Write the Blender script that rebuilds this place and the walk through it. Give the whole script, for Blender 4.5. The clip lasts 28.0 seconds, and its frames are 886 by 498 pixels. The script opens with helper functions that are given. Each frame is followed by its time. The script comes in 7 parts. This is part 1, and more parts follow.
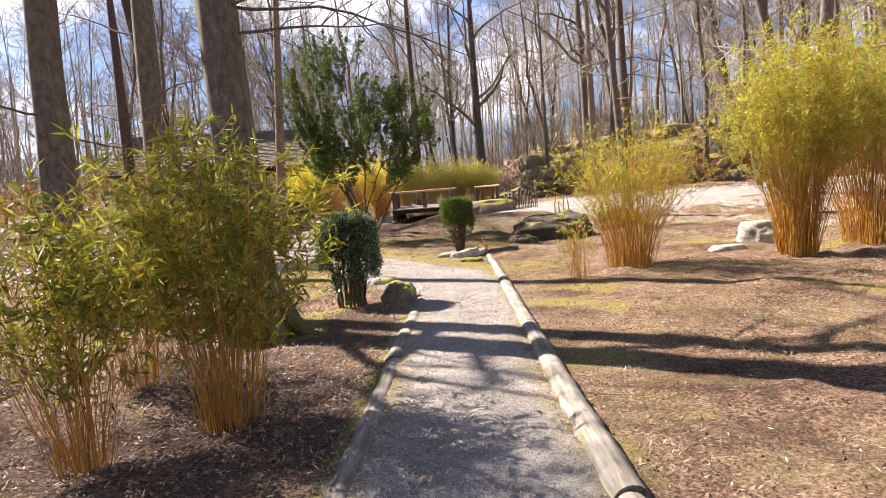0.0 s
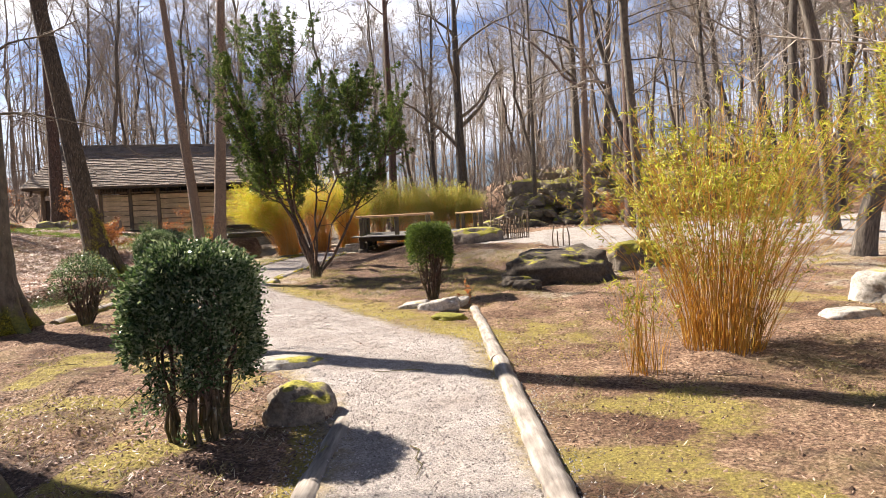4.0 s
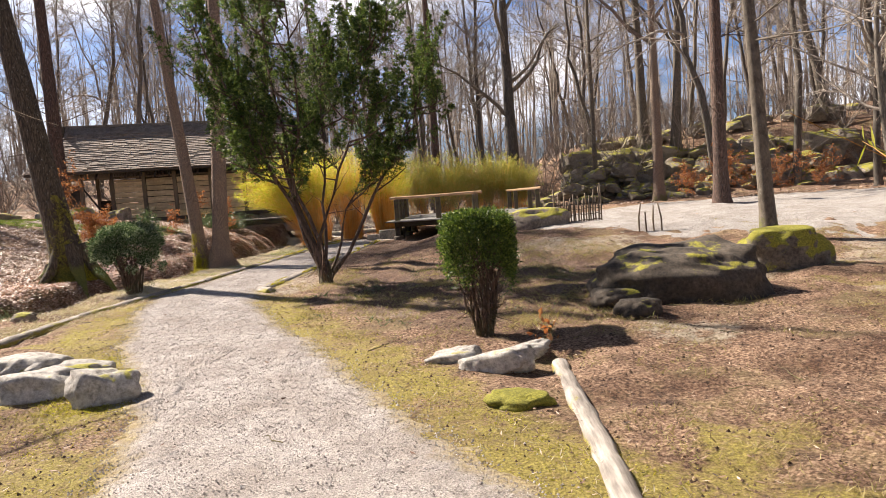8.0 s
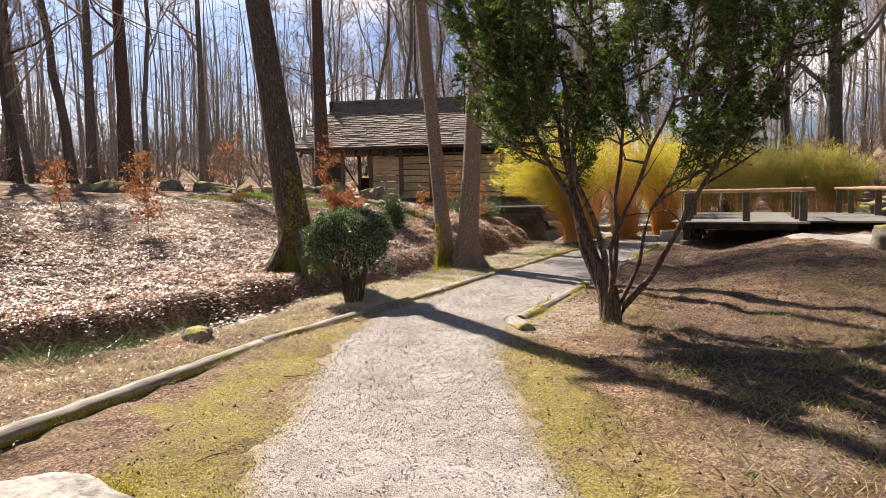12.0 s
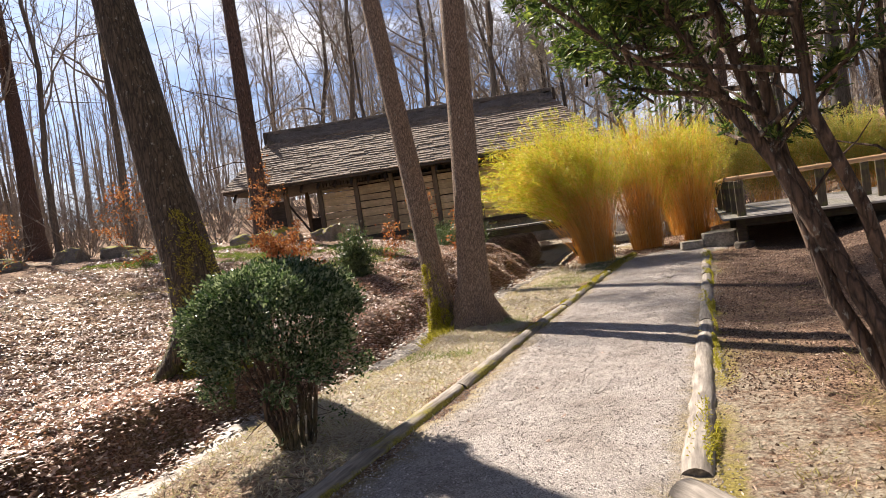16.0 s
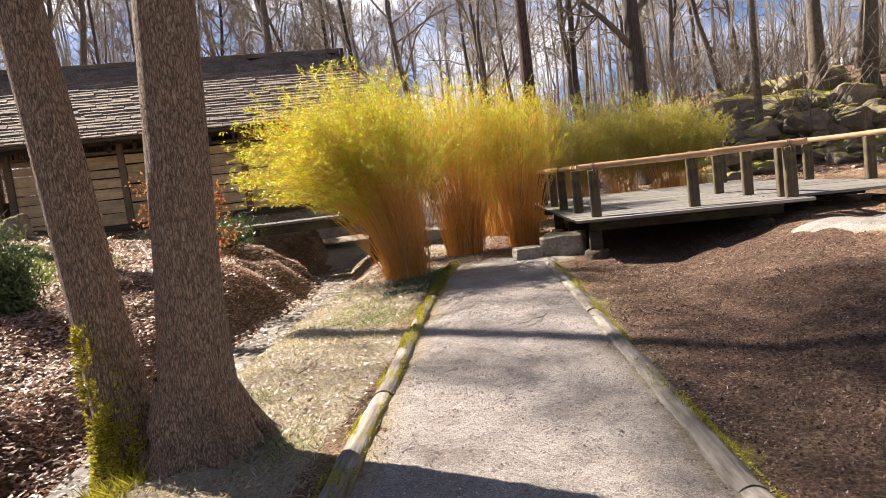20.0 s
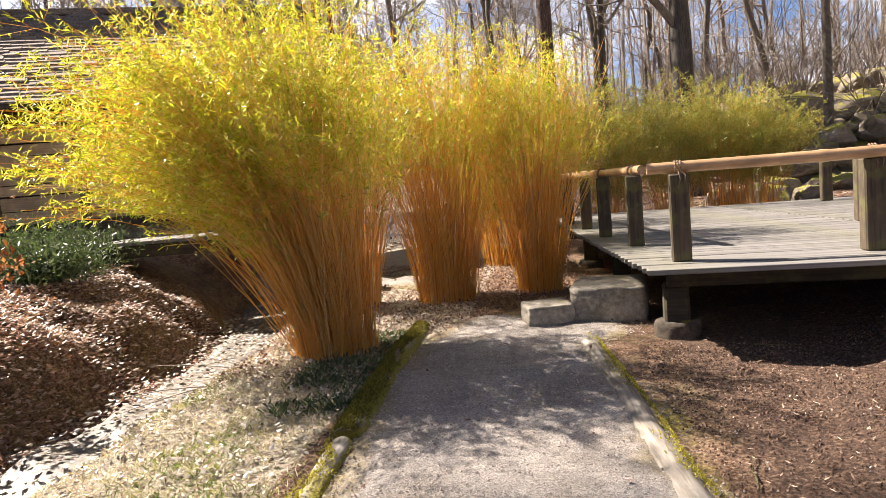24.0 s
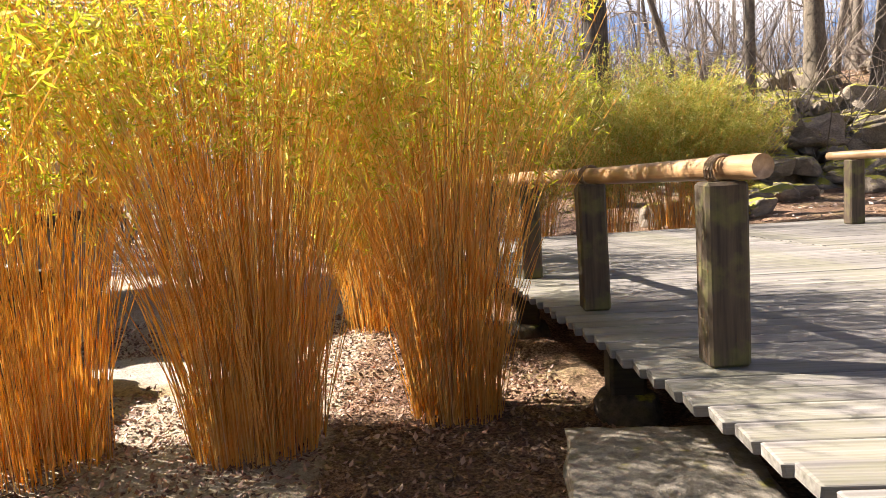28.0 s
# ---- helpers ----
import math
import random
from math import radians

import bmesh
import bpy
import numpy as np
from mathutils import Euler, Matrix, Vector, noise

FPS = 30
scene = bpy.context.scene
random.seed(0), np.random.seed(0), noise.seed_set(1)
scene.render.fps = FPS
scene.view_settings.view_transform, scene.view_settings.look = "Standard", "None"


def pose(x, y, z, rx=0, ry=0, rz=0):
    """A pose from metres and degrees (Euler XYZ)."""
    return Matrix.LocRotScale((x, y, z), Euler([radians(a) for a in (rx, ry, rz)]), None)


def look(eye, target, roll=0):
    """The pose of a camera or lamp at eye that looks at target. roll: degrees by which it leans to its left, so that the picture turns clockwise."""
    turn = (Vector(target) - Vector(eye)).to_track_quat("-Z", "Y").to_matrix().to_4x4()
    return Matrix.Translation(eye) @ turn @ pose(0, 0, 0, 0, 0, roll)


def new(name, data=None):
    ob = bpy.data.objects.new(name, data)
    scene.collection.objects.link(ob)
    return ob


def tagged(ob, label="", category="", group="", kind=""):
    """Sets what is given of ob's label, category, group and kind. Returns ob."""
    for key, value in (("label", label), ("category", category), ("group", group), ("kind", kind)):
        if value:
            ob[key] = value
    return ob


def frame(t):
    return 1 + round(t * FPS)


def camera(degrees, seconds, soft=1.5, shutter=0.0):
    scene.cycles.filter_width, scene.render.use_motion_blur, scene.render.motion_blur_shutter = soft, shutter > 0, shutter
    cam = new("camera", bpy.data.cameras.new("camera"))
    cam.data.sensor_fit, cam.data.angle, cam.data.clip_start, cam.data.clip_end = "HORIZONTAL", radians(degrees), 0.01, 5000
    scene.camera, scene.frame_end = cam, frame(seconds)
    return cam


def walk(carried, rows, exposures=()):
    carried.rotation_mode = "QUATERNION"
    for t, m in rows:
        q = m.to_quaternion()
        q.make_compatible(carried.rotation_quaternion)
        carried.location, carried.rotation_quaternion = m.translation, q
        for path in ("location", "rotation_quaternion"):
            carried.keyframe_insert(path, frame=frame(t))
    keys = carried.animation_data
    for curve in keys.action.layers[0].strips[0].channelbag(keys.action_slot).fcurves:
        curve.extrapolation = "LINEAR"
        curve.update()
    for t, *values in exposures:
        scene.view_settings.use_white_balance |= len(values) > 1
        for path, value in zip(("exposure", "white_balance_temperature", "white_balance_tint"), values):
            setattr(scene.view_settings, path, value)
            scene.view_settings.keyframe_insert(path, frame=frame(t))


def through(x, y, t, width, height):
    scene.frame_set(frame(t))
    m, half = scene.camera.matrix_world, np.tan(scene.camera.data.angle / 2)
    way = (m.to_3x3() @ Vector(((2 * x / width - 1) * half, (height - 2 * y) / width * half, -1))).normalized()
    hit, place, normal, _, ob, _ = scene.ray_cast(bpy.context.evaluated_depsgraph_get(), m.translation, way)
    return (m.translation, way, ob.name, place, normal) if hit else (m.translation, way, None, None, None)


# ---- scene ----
EXPOSURES = [(0.0, 1.65, 6800, 15), (4.0, 1.5, 6800, 15), (8.0, 1.33, 6800, 15), (16.5, 1.25, 6900, 15), (20.0, 1.5, 6900, 15), (24.0, 1.68, 6900, 15), (26.0, 1.93, 6900, 15), (28.0, 2.02, 6900, 15)]
PATH = [
    (0, (0.995, -1.163, 1.311), (0.756, 0.815, 1.138), -4.5),
    (0.5, (0.955, -0.641, 1.266), (0.821, 1.336, 0.995), -5.3),
    (1, (0.953, -0.108, 1.269), (0.869, 1.874, 1.012), -5.1),
    (1.5, (0.887, 0.393, 1.283), (0.949, 2.377, 1.04), -3.3),
    (2, (0.868, 0.914, 1.26), (0.837, 2.904, 1.072), -3.1),
    (2.5, (0.846, 1.389, 1.246), (0.695, 3.378, 1.102), -3.4),
    (4.5, (0.661, 3.489, 1.223), (0.471, 5.478, 1.129), -2.5),
    (5, (0.619, 4.016, 1.245), (0.307, 5.987, 1.111), -4.6),
    (5.5, (0.596, 4.496, 1.259), (0.419, 6.476, 1.035), -4.6),
    (6, (0.614, 4.95, 1.287), (0.271, 6.916, 1.156), -5.1),
    (6.5, (0.519, 5.497, 1.242), (0.216, 7.469, 1.107), -5.4),
    (7, (0.491, 5.903, 1.27), (0.266, 7.883, 1.098), -2.5),
    (7.5, (0.417, 6.435, 1.286), (0.033, 8.393, 1.155), -4.8),
    (8, (0.297, 6.921, 1.281), (-0.021, 8.89, 1.128), -4.2),
    (8.5, (0.173, 7.399, 1.282), (-0.386, 9.316, 1.164), -2.9),
    (9, (-0.022, 7.852, 1.248), (-0.695, 9.729, 1.09), -2.8),
    (9.5, (-0.209, 8.324, 1.231), (-0.803, 10.218, 0.984), -2.3),
    (10, (-0.398, 8.794, 1.254), (-1.249, 10.593, 1.061), -0.9),
    (10.5, (-0.615, 9.245, 1.24), (-1.394, 11.073, 1.015), -1.9),
    (11, (-0.785, 9.724, 1.241), (-1.72, 11.479, 1.031), -0.5),
    (11.5, (-1.074, 10.081, 1.334), (-2.076, 11.807, 1.203), -1.8),
    (13.5, (-2.171, 11.808, 1.45), (-3.186, 13.504, 1.145), 1.5),
    (14, (-2.527, 12.253, 1.457), (-3.545, 13.964, 1.274), 0.7),
    (14.5, (-2.871, 12.734, 1.432), (-3.807, 14.495, 1.287), -3.0),
    (15, (-3.188, 13.204, 1.403), (-4.186, 14.937, 1.373), -3.2),
    (15.5, (-3.533, 13.604, 1.382), (-4.382, 15.412, 1.29), -6.4),
    (16, (-3.89, 14.142, 1.326), (-4.8, 15.921, 1.252), -8.4),
    (16.5, (-4.2, 14.56, 1.363), (-5.195, 16.289, 1.225), -7.4),
    (17, (-4.52, 15.086, 1.314), (-5.236, 16.939, 1.086), -7.5),
    (17.5, (-4.73, 15.649, 1.342), (-5.386, 17.533, 1.2), -5.8),
    (18, (-4.963, 16.107, 1.366), (-5.458, 18.04, 1.223), -5.2),
    (18.5, (-5.046, 16.591, 1.381), (-5.515, 18.529, 1.221), -6.2),
    (19, (-5.198, 17.151, 1.409), (-5.634, 19.092, 1.21), -6.9),
    (19.5, (-5.349, 17.701, 1.405), (-5.582, 19.672, 1.156), -7.4),
    (20, (-5.401, 18.301, 1.406), (-5.702, 20.268, 1.209), -6.9),
    (20.5, (-5.5, 18.852, 1.446), (-5.69, 20.833, 1.242), -5.3),
    (22.5, (-5.495, 21.355, 1.422), (-5.701, 23.334, 1.218), -7.2),
    (23, (-5.576, 21.818, 1.363), (-5.808, 23.79, 1.127), -5.4),
    (23.5, (-5.605, 22.367, 1.374), (-5.812, 24.34, 1.126), -4.7),
    (24, (-5.616, 22.908, 1.386), (-5.936, 24.873, 1.198), -4.9),
    (24.5, (-5.624, 23.443, 1.391), (-5.685, 25.435, 1.223), -4.9),
    (25, (-5.617, 24.105, 1.401), (-5.719, 26.096, 1.248), -5.5),
    (25.5, (-5.691, 24.638, 1.41), (-5.772, 26.628, 1.225), -6.3),
    (26, (-5.712, 25.172, 1.429), (-5.724, 27.151, 1.138), -8.9),
    (26.5, (-5.713, 25.72, 1.438), (-5.797, 27.707, 1.232), -7.2),
    (27, (-5.576, 26.285, 1.392), (-5.737, 28.27, 1.208), -9.1),
    (27.5, (-5.788, 26.795, 1.463), (-5.818, 28.779, 1.216), -6.2),
    (28, (-5.885, 27.269, 1.4), (-5.842, 29.258, 1.196), -3.9),
]
cam = camera(67.0, 28.0, 0.8)
walk(cam, [(t, look(eye, target, roll)) for t, eye, target, roll in PATH], EXPOSURES)

# ---- world, sun, exposure ----
SUN_AZ, SUN_EL = math.atan2(-0.90, 0.43), radians(44)
world = bpy.data.worlds.new("sky_world")
scene.world = world
world.use_nodes = True
wn, wl = world.node_tree.nodes, world.node_tree.links
sky = wn.new("ShaderNodeTexSky")
sky.sky_type, sky.sun_disc = "NISHITA", False
sky.sun_elevation, sky.sun_rotation = SUN_EL, SUN_AZ % (2 * math.pi)
sky.air_density, sky.dust_density, sky.ozone_density = 1.0, 2.2, 2.5
wtc = wn.new("ShaderNodeTexCoord")
wmap = wn.new("ShaderNodeMapping")
wmap.inputs["Scale"].default_value = (1.0, 1.0, 2.2)
wnoise = wn.new("ShaderNodeTexNoise")
wnoise.inputs["Scale"].default_value, wnoise.inputs["Detail"].default_value = 3.6, 7.0
wramp = wn.new("ShaderNodeValToRGB")
wramp.color_ramp.elements[0].position, wramp.color_ramp.elements[1].position = 0.47, 0.66
wmix = wn.new("ShaderNodeMixRGB")
wmix.inputs["Color2"].default_value = (25.5, 26.5, 28.5, 1)
wsep, whigh, wcov = wn.new("ShaderNodeSeparateXYZ"), wn.new("ShaderNodeMapRange"), wn.new("ShaderNodeMath")
whigh.inputs["From Min"].default_value, whigh.inputs["From Max"].default_value = 0.3, 0.75
whigh.inputs["To Min"].default_value, whigh.inputs["To Max"].default_value = 1.0, 0.15
wcov.operation = "MULTIPLY"
wl.new(wtc.outputs["Generated"], wmap.inputs["Vector"])
wl.new(wtc.outputs["Generated"], wsep.inputs[0])
wl.new(wsep.outputs["Z"], whigh.inputs["Value"])
wl.new(wmap.outputs["Vector"], wnoise.inputs["Vector"])
wl.new(wnoise.outputs["Fac"], wramp.inputs["Fac"])
wl.new(wramp.outputs["Color"], wcov.inputs[0])
wl.new(whigh.outputs["Result"], wcov.inputs[1])
wl.new(wcov.outputs[0], wmix.inputs["Fac"])
wblue = wn.new("ShaderNodeMixRGB")
wblue.blend_type, wblue.inputs["Fac"].default_value = "MULTIPLY", 1.0
wblue.inputs["Color2"].default_value = (1.5, 1.95, 2.7, 1)
wl.new(sky.outputs["Color"], wblue.inputs["Color1"])
wl.new(wblue.outputs["Color"], wmix.inputs["Color1"])
wzen, wdim = wn.new("ShaderNodeMapRange"), wn.new("ShaderNodeVectorMath")
wzen.inputs["From Min"].default_value, wzen.inputs["From Max"].default_value = 0.35, 0.85
wzen.inputs["To Min"].default_value, wzen.inputs["To Max"].default_value = 1.0, 0.28
wdim.operation = "SCALE"
wl.new(wsep.outputs["Z"], wzen.inputs["Value"])
wl.new(wmix.outputs["Color"], wdim.inputs[0])
wl.new(wzen.outputs["Result"], wdim.inputs["Scale"])
wl.new(wdim.outputs[0], wn["Background"].inputs["Color"])
wn["Background"].inputs["Strength"].default_value = 0.0208
sun = new("sun", bpy.data.lights.new("sun", "SUN"))
sun.data.energy, sun.data.angle, sun.data.color = 5.0, radians(0.55), (1.0, 0.92, 0.8)
sun_dir = Vector((math.sin(SUN_AZ) * math.cos(SUN_EL), math.cos(SUN_AZ) * math.cos(SUN_EL), math.sin(SUN_EL)))
sun.matrix_world = look(sun_dir * 60, (0, 0, 0))

# ---- node material helpers ----
def base_mat(name):
    m = bpy.data.materials.new(name)
    m.use_nodes = True
    return m, m.node_tree.nodes, m.node_tree.links, m.node_tree.nodes["Principled BSDF"]


def coords(nt, scale=(1, 1, 1), kind="Object"):
    tc, mp = nt.nodes.new("ShaderNodeTexCoord"), nt.nodes.new("ShaderNodeMapping")
    mp.inputs["Scale"].default_value = scale
    nt.links.new(tc.outputs[kind], mp.inputs["Vector"])
    return mp.outputs["Vector"]


def noise_fac(nt, vec, scale, detail=5.0, rough=0.6):
    n = nt.nodes.new("ShaderNodeTexNoise")
    n.inputs["Scale"].default_value, n.inputs["Detail"].default_value, n.inputs["Roughness"].default_value = scale, detail, rough
    nt.links.new(vec, n.inputs["Vector"])
    return n.outputs["Fac"]


def ramp(nt, fac, stops):
    r = nt.nodes.new("ShaderNodeValToRGB")
    while len(r.color_ramp.elements) < len(stops):
        r.color_ramp.elements.new(0.5)
    for e, (p, c) in zip(r.color_ramp.elements, stops):
        e.position, e.color = p, (*c, 1) if len(c) == 3 else c
    nt.links.new(fac, r.inputs["Fac"])
    return r.outputs["Color"]


def mix(nt, fac, a, b, mode="MIX"):
    m = nt.nodes.new("ShaderNodeMixRGB")
    m.blend_type = mode
    for sock, v in (("Fac", fac), ("Color1", a), ("Color2", b)):
        if isinstance(v, (int, float)):
            m.inputs[sock].default_value = v
        elif isinstance(v, tuple):
            m.inputs[sock].default_value = (*v, 1)
        else:
            nt.links.new(v, m.inputs[sock])
    return m.outputs["Color"]


def bump(nt, bsdf, height, strength, dist):
    b = nt.nodes.new("ShaderNodeBump")
    b.inputs["Strength"].default_value, b.inputs["Distance"].default_value = strength, dist
    nt.links.new(height, b.inputs["Height"])
    nt.links.new(b.outputs["Normal"], bsdf.inputs["Normal"])


def grey(v):
    return (v, v, v)


def two_scale(name, dark, mid, light, fine=30.0, coarse=2.5, stretch=(1, 1, 1), rough=0.85, bump_d=0.01, bump_s=0.6, random_v=0.0, kind="Object", stain=(0.55, 0.55, 0.55)):
    m, n, l, b = base_mat(name)
    nt = m.node_tree
    v = coords(nt, stretch, kind)
    f1, f2 = noise_fac(nt, v, fine, 6, 0.65), noise_fac(nt, v, coarse, 3)
    c = ramp(nt, f1, [(0.3, dark), (0.5, mid), (0.72, light)])
    c = mix(nt, 1.0, c, ramp(nt, f2, [(0.3, stain), (0.62, (1, 1, 1))]), "MULTIPLY")
    if random_v:
        oi = n.new("ShaderNodeObjectInfo")
        c = mix(nt, 1.0, c, ramp(nt, oi.outputs["Random"], [(0.0, grey(1 - random_v)), (1.0, grey(1.0))]), "MULTIPLY")
    l.new(c, b.inputs["Base Color"])
    b.inputs["Roughness"].default_value = rough
    bump(nt, b, f1, bump_s, bump_d)
    return m


def leaf_mat(name, stops, through=0.45, rough=0.5, glow=None):
    m, n, l, b = base_mat(name)
    nt = m.node_tree
    g = n.new("ShaderNodeNewGeometry")
    c = ramp(nt, g.outputs["Random Per Island"], stops)
    f = noise_fac(nt, coords(nt), 1.3, 3)
    c = mix(nt, 1.0, c, ramp(nt, f, [(0.3, grey(0.72)), (0.65, grey(1.0))]), "MULTIPLY")
    l.new(c, b.inputs["Base Color"])
    b.inputs["Roughness"].default_value = rough
    tr, ms = n.new("ShaderNodeBsdfTranslucent"), n.new("ShaderNodeMixShader")
    l.new(mix(nt, 1.0, c, glow or (1.0, 1.0, 0.75), "MULTIPLY"), tr.inputs["Color"])
    ms.inputs["Fac"].default_value = through
    l.new(b.outputs[0], ms.inputs[1])
    l.new(tr.outputs[0], ms.inputs[2])
    l.new(ms.outputs[0], n["Material Output"].inputs["Surface"])
    return m


def bark_mat(name, dark, light, moss=0.0, stretch=(15, 15, 2.6), lichen=(0.42, 0.43, 0.38), ridge=0.03, cracked=True):
    m, n, l, b = base_mat(name)
    nt = m.node_tree
    v = coords(nt, stretch)
    f1 = noise_fac(nt, v, 2.2, 7, 0.7)
    vor = n.new("ShaderNodeTexVoronoi")
    vor.feature, vor.inputs["Scale"].default_value = "DISTANCE_TO_EDGE", 1.6
    warp = n.new("ShaderNodeVectorMath")
    warp.operation = "MULTIPLY_ADD"
    warp.inputs[1].default_value = (0.9, 0.9, 0.9)
    wn1 = n.new("ShaderNodeTexNoise")
    wn1.inputs["Scale"].default_value, wn1.inputs["Detail"].default_value = 1.3, 3.0
    l.new(v, wn1.inputs["Vector"])
    l.new(wn1.outputs["Color"], warp.inputs[0])
    l.new(v, warp.inputs[2])
    l.new(warp.outputs[0], vor.inputs["Vector"])
    crack = ramp(nt, vor.outputs["Distance"], [(0.01, grey(0.42 if cracked else 0.93)), (0.16, grey(1.0))])
    c = mix(nt, 1.0, ramp(nt, f1, [(0.3, dark), (0.7, light)]), crack, "MULTIPLY")
    v2 = coords(nt, (1, 1, 0.6))
    spots = ramp(nt, noise_fac(nt, v2, 24.0, 6, 0.7), [(0.6, grey(0.0)), (0.68, grey(0.65))])
    c = mix(nt, spots, c, lichen)
    if moss:
        sx = n.new("ShaderNodeSeparateXYZ")
        tc = n.new("ShaderNodeTexCoord")
        l.new(tc.outputs["Object"], sx.inputs[0])
        mm = n.new("ShaderNodeMath")
        mm.operation, mm.inputs[1].default_value = "MULTIPLY_ADD", -0.55
        l.new(sx.outputs["Z"], mm.inputs[0])
        l.new(noise_fac(nt, coords(nt), 3.0, 4), mm.inputs[2])
        mk = ramp(nt, mm.outputs[0], [(0.28, grey(0.0)), (0.45, grey(moss))])
        c = mix(nt, mk, c, ramp(nt, noise_fac(nt, coords(nt), 45, 4), [(0.3, (0.06, 0.075, 0.01)), (0.7, (0.2, 0.21, 0.03))]))
    l.new(c, b.inputs["Base Color"])
    b.inputs["Roughness"].default_value = 0.9
    hm = mix(nt, 0.5, crack, f1)
    bump(nt, b, hm, 0.9, ridge)
    return m


def rock_mat(name, dark, light, moss_amount):
    m, n, l, b = base_mat(name)
    nt = m.node_tree
    v = coords(nt)
    f1, f2 = noise_fac(nt, v, 22, 8, 0.7), noise_fac(nt, v, 2.0, 4)
    c = ramp(nt, f1, [(0.3, dark), (0.7, light)])
    c = mix(nt, 1.0, c, ramp(nt, f2, [(0.3, grey(0.5)), (0.65, grey(1.0))]), "MULTIPLY")
    g, sx = n.new("ShaderNodeNewGeometry"), n.new("ShaderNodeSeparateXYZ")
    l.new(g.outputs["Normal"], sx.inputs[0])
    a = n.new("ShaderNodeMath")
    a.operation, a.inputs[1].default_value = "MULTIPLY_ADD", 0.35
    l.new(sx.outputs["Z"], a.inputs[0])
    l.new(noise_fac(nt, v, 2.6, 5), a.inputs[2])
    mk = ramp(nt, a.outputs[0], [(0.95 - moss_amount * 0.5, grey(0.0)), (1.02 - moss_amount * 0.5, grey(1.0))])
    c = mix(nt, mk, c, ramp(nt, noise_fac(nt, v, 60, 5), [(0.3, (0.1, 0.1, 0.012)), (0.55, (0.3, 0.28, 0.035)), (0.75, (0.48, 0.44, 0.07))]))
    l.new(c, b.inputs["Base Color"])
    b.inputs["Roughness"].default_value = 0.9
    bump(nt, b, mix(nt, 0.35, mix(nt, 0.5, f1, noise_fac(nt, v, 7, 8, 0.7)), noise_fac(nt, v, 90, 4)), 0.7, 0.022)
    return m


def wood_mat(name, dark, light, axis=0, rough=0.75, green=0.0, grain=1.0, rand=0.72):
    m, n, l, b = base_mat(name)
    nt = m.node_tree
    s = [26 * grain, 26 * grain, 26 * grain]
    s[axis] = 1.1 * grain
    f1 = noise_fac(nt, coords(nt, tuple(s)), 1.6, 7, 0.65)
    f2 = noise_fac(nt, coords(nt), 3.0, 3)
    c = ramp(nt, f1, [(0.28, dark), (0.7, light)])
    oi = n.new("ShaderNodeObjectInfo")
    c = mix(nt, 1.0, c, ramp(nt, oi.outputs["Random"], [(0.0, grey(rand)), (1.0, grey(1.05))]), "MULTIPLY")
    c = mix(nt, 1.0, c, ramp(nt, f2, [(0.3, grey(0.62)), (0.6, grey(1.0))]), "MULTIPLY")
    if green:
        c = mix(nt, ramp(nt, noise_fac(nt, coords(nt), 6, 5), [(0.48, grey(0.0)), (0.62, grey(green))]), c, (0.12, 0.13, 0.03))
    l.new(c, b.inputs["Base Color"])
    b.inputs["Roughness"].default_value = rough
    bump(nt, b, f1, 0.5, 0.006)
    return m


# ---- materials ----
M_BARK = bark_mat("bark_brown", (0.1, 0.072, 0.054), (0.57, 0.42, 0.32), 0.6, (40, 40, 10))
M_OAK = bark_mat("bark_oak", (0.12, 0.08, 0.06), (0.62, 0.45, 0.34), 0.0, (42, 42, 10), (0.62, 0.56, 0.5), 0.04)
M_BEECH = bark_mat("bark_beech", (0.06, 0.05, 0.038), (0.21, 0.175, 0.135), 0.8, (6, 6, 3), (0.34, 0.33, 0.28), 0.012, False)
M_DARKBARK = bark_mat("bark_dark", (0.035, 0.027, 0.019), (0.17, 0.13, 0.09), 0.8)
M_PINE = bark_mat("bark_pine", (0.05, 0.032, 0.026), (0.2, 0.12, 0.09), 0.0)
M_FARBARK = two_scale("bark_far", (0.08, 0.066, 0.053), (0.2, 0.17, 0.137), (0.38, 0.325, 0.265), 5, 0.5, (6, 6, 1), random_v=0.6)
M_TWIG = two_scale("twig", (0.2, 0.165, 0.135), (0.42, 0.36, 0.3), (0.62, 0.56, 0.48), 8, 0.4, random_v=0.35)
M_FARTWIG = two_scale("twig_far", (0.11, 0.09, 0.078), (0.25, 0.21, 0.18), (0.42, 0.37, 0.32), 8, 0.4)
M_YEWBARK = bark_mat("bark_yew", (0.045, 0.03, 0.022), (0.22, 0.14, 0.1), 0.25, (14, 14, 3))
M_YEW = leaf_mat("yew_leaf", [(0.0, (0.025, 0.055, 0.016)), (0.45, (0.075, 0.13, 0.032)), (0.85, (0.18, 0.25, 0.055)), (1.0, (0.34, 0.4, 0.11))], 0.5, 0.42)
M_BOX = leaf_mat("topiary_leaf", [(0.0, (0.025, 0.055, 0.022)), (0.5, (0.085, 0.145, 0.06)), (1.0, (0.44, 0.53, 0.36))], 0.36, 0.22)
M_BOXLIGHT = leaf_mat("topiary_leaf_light", [(0.0, (0.035, 0.07, 0.014)), (0.6, (0.1, 0.17, 0.03)), (1.0, (0.28, 0.36, 0.07))], 0.35, 0.4)
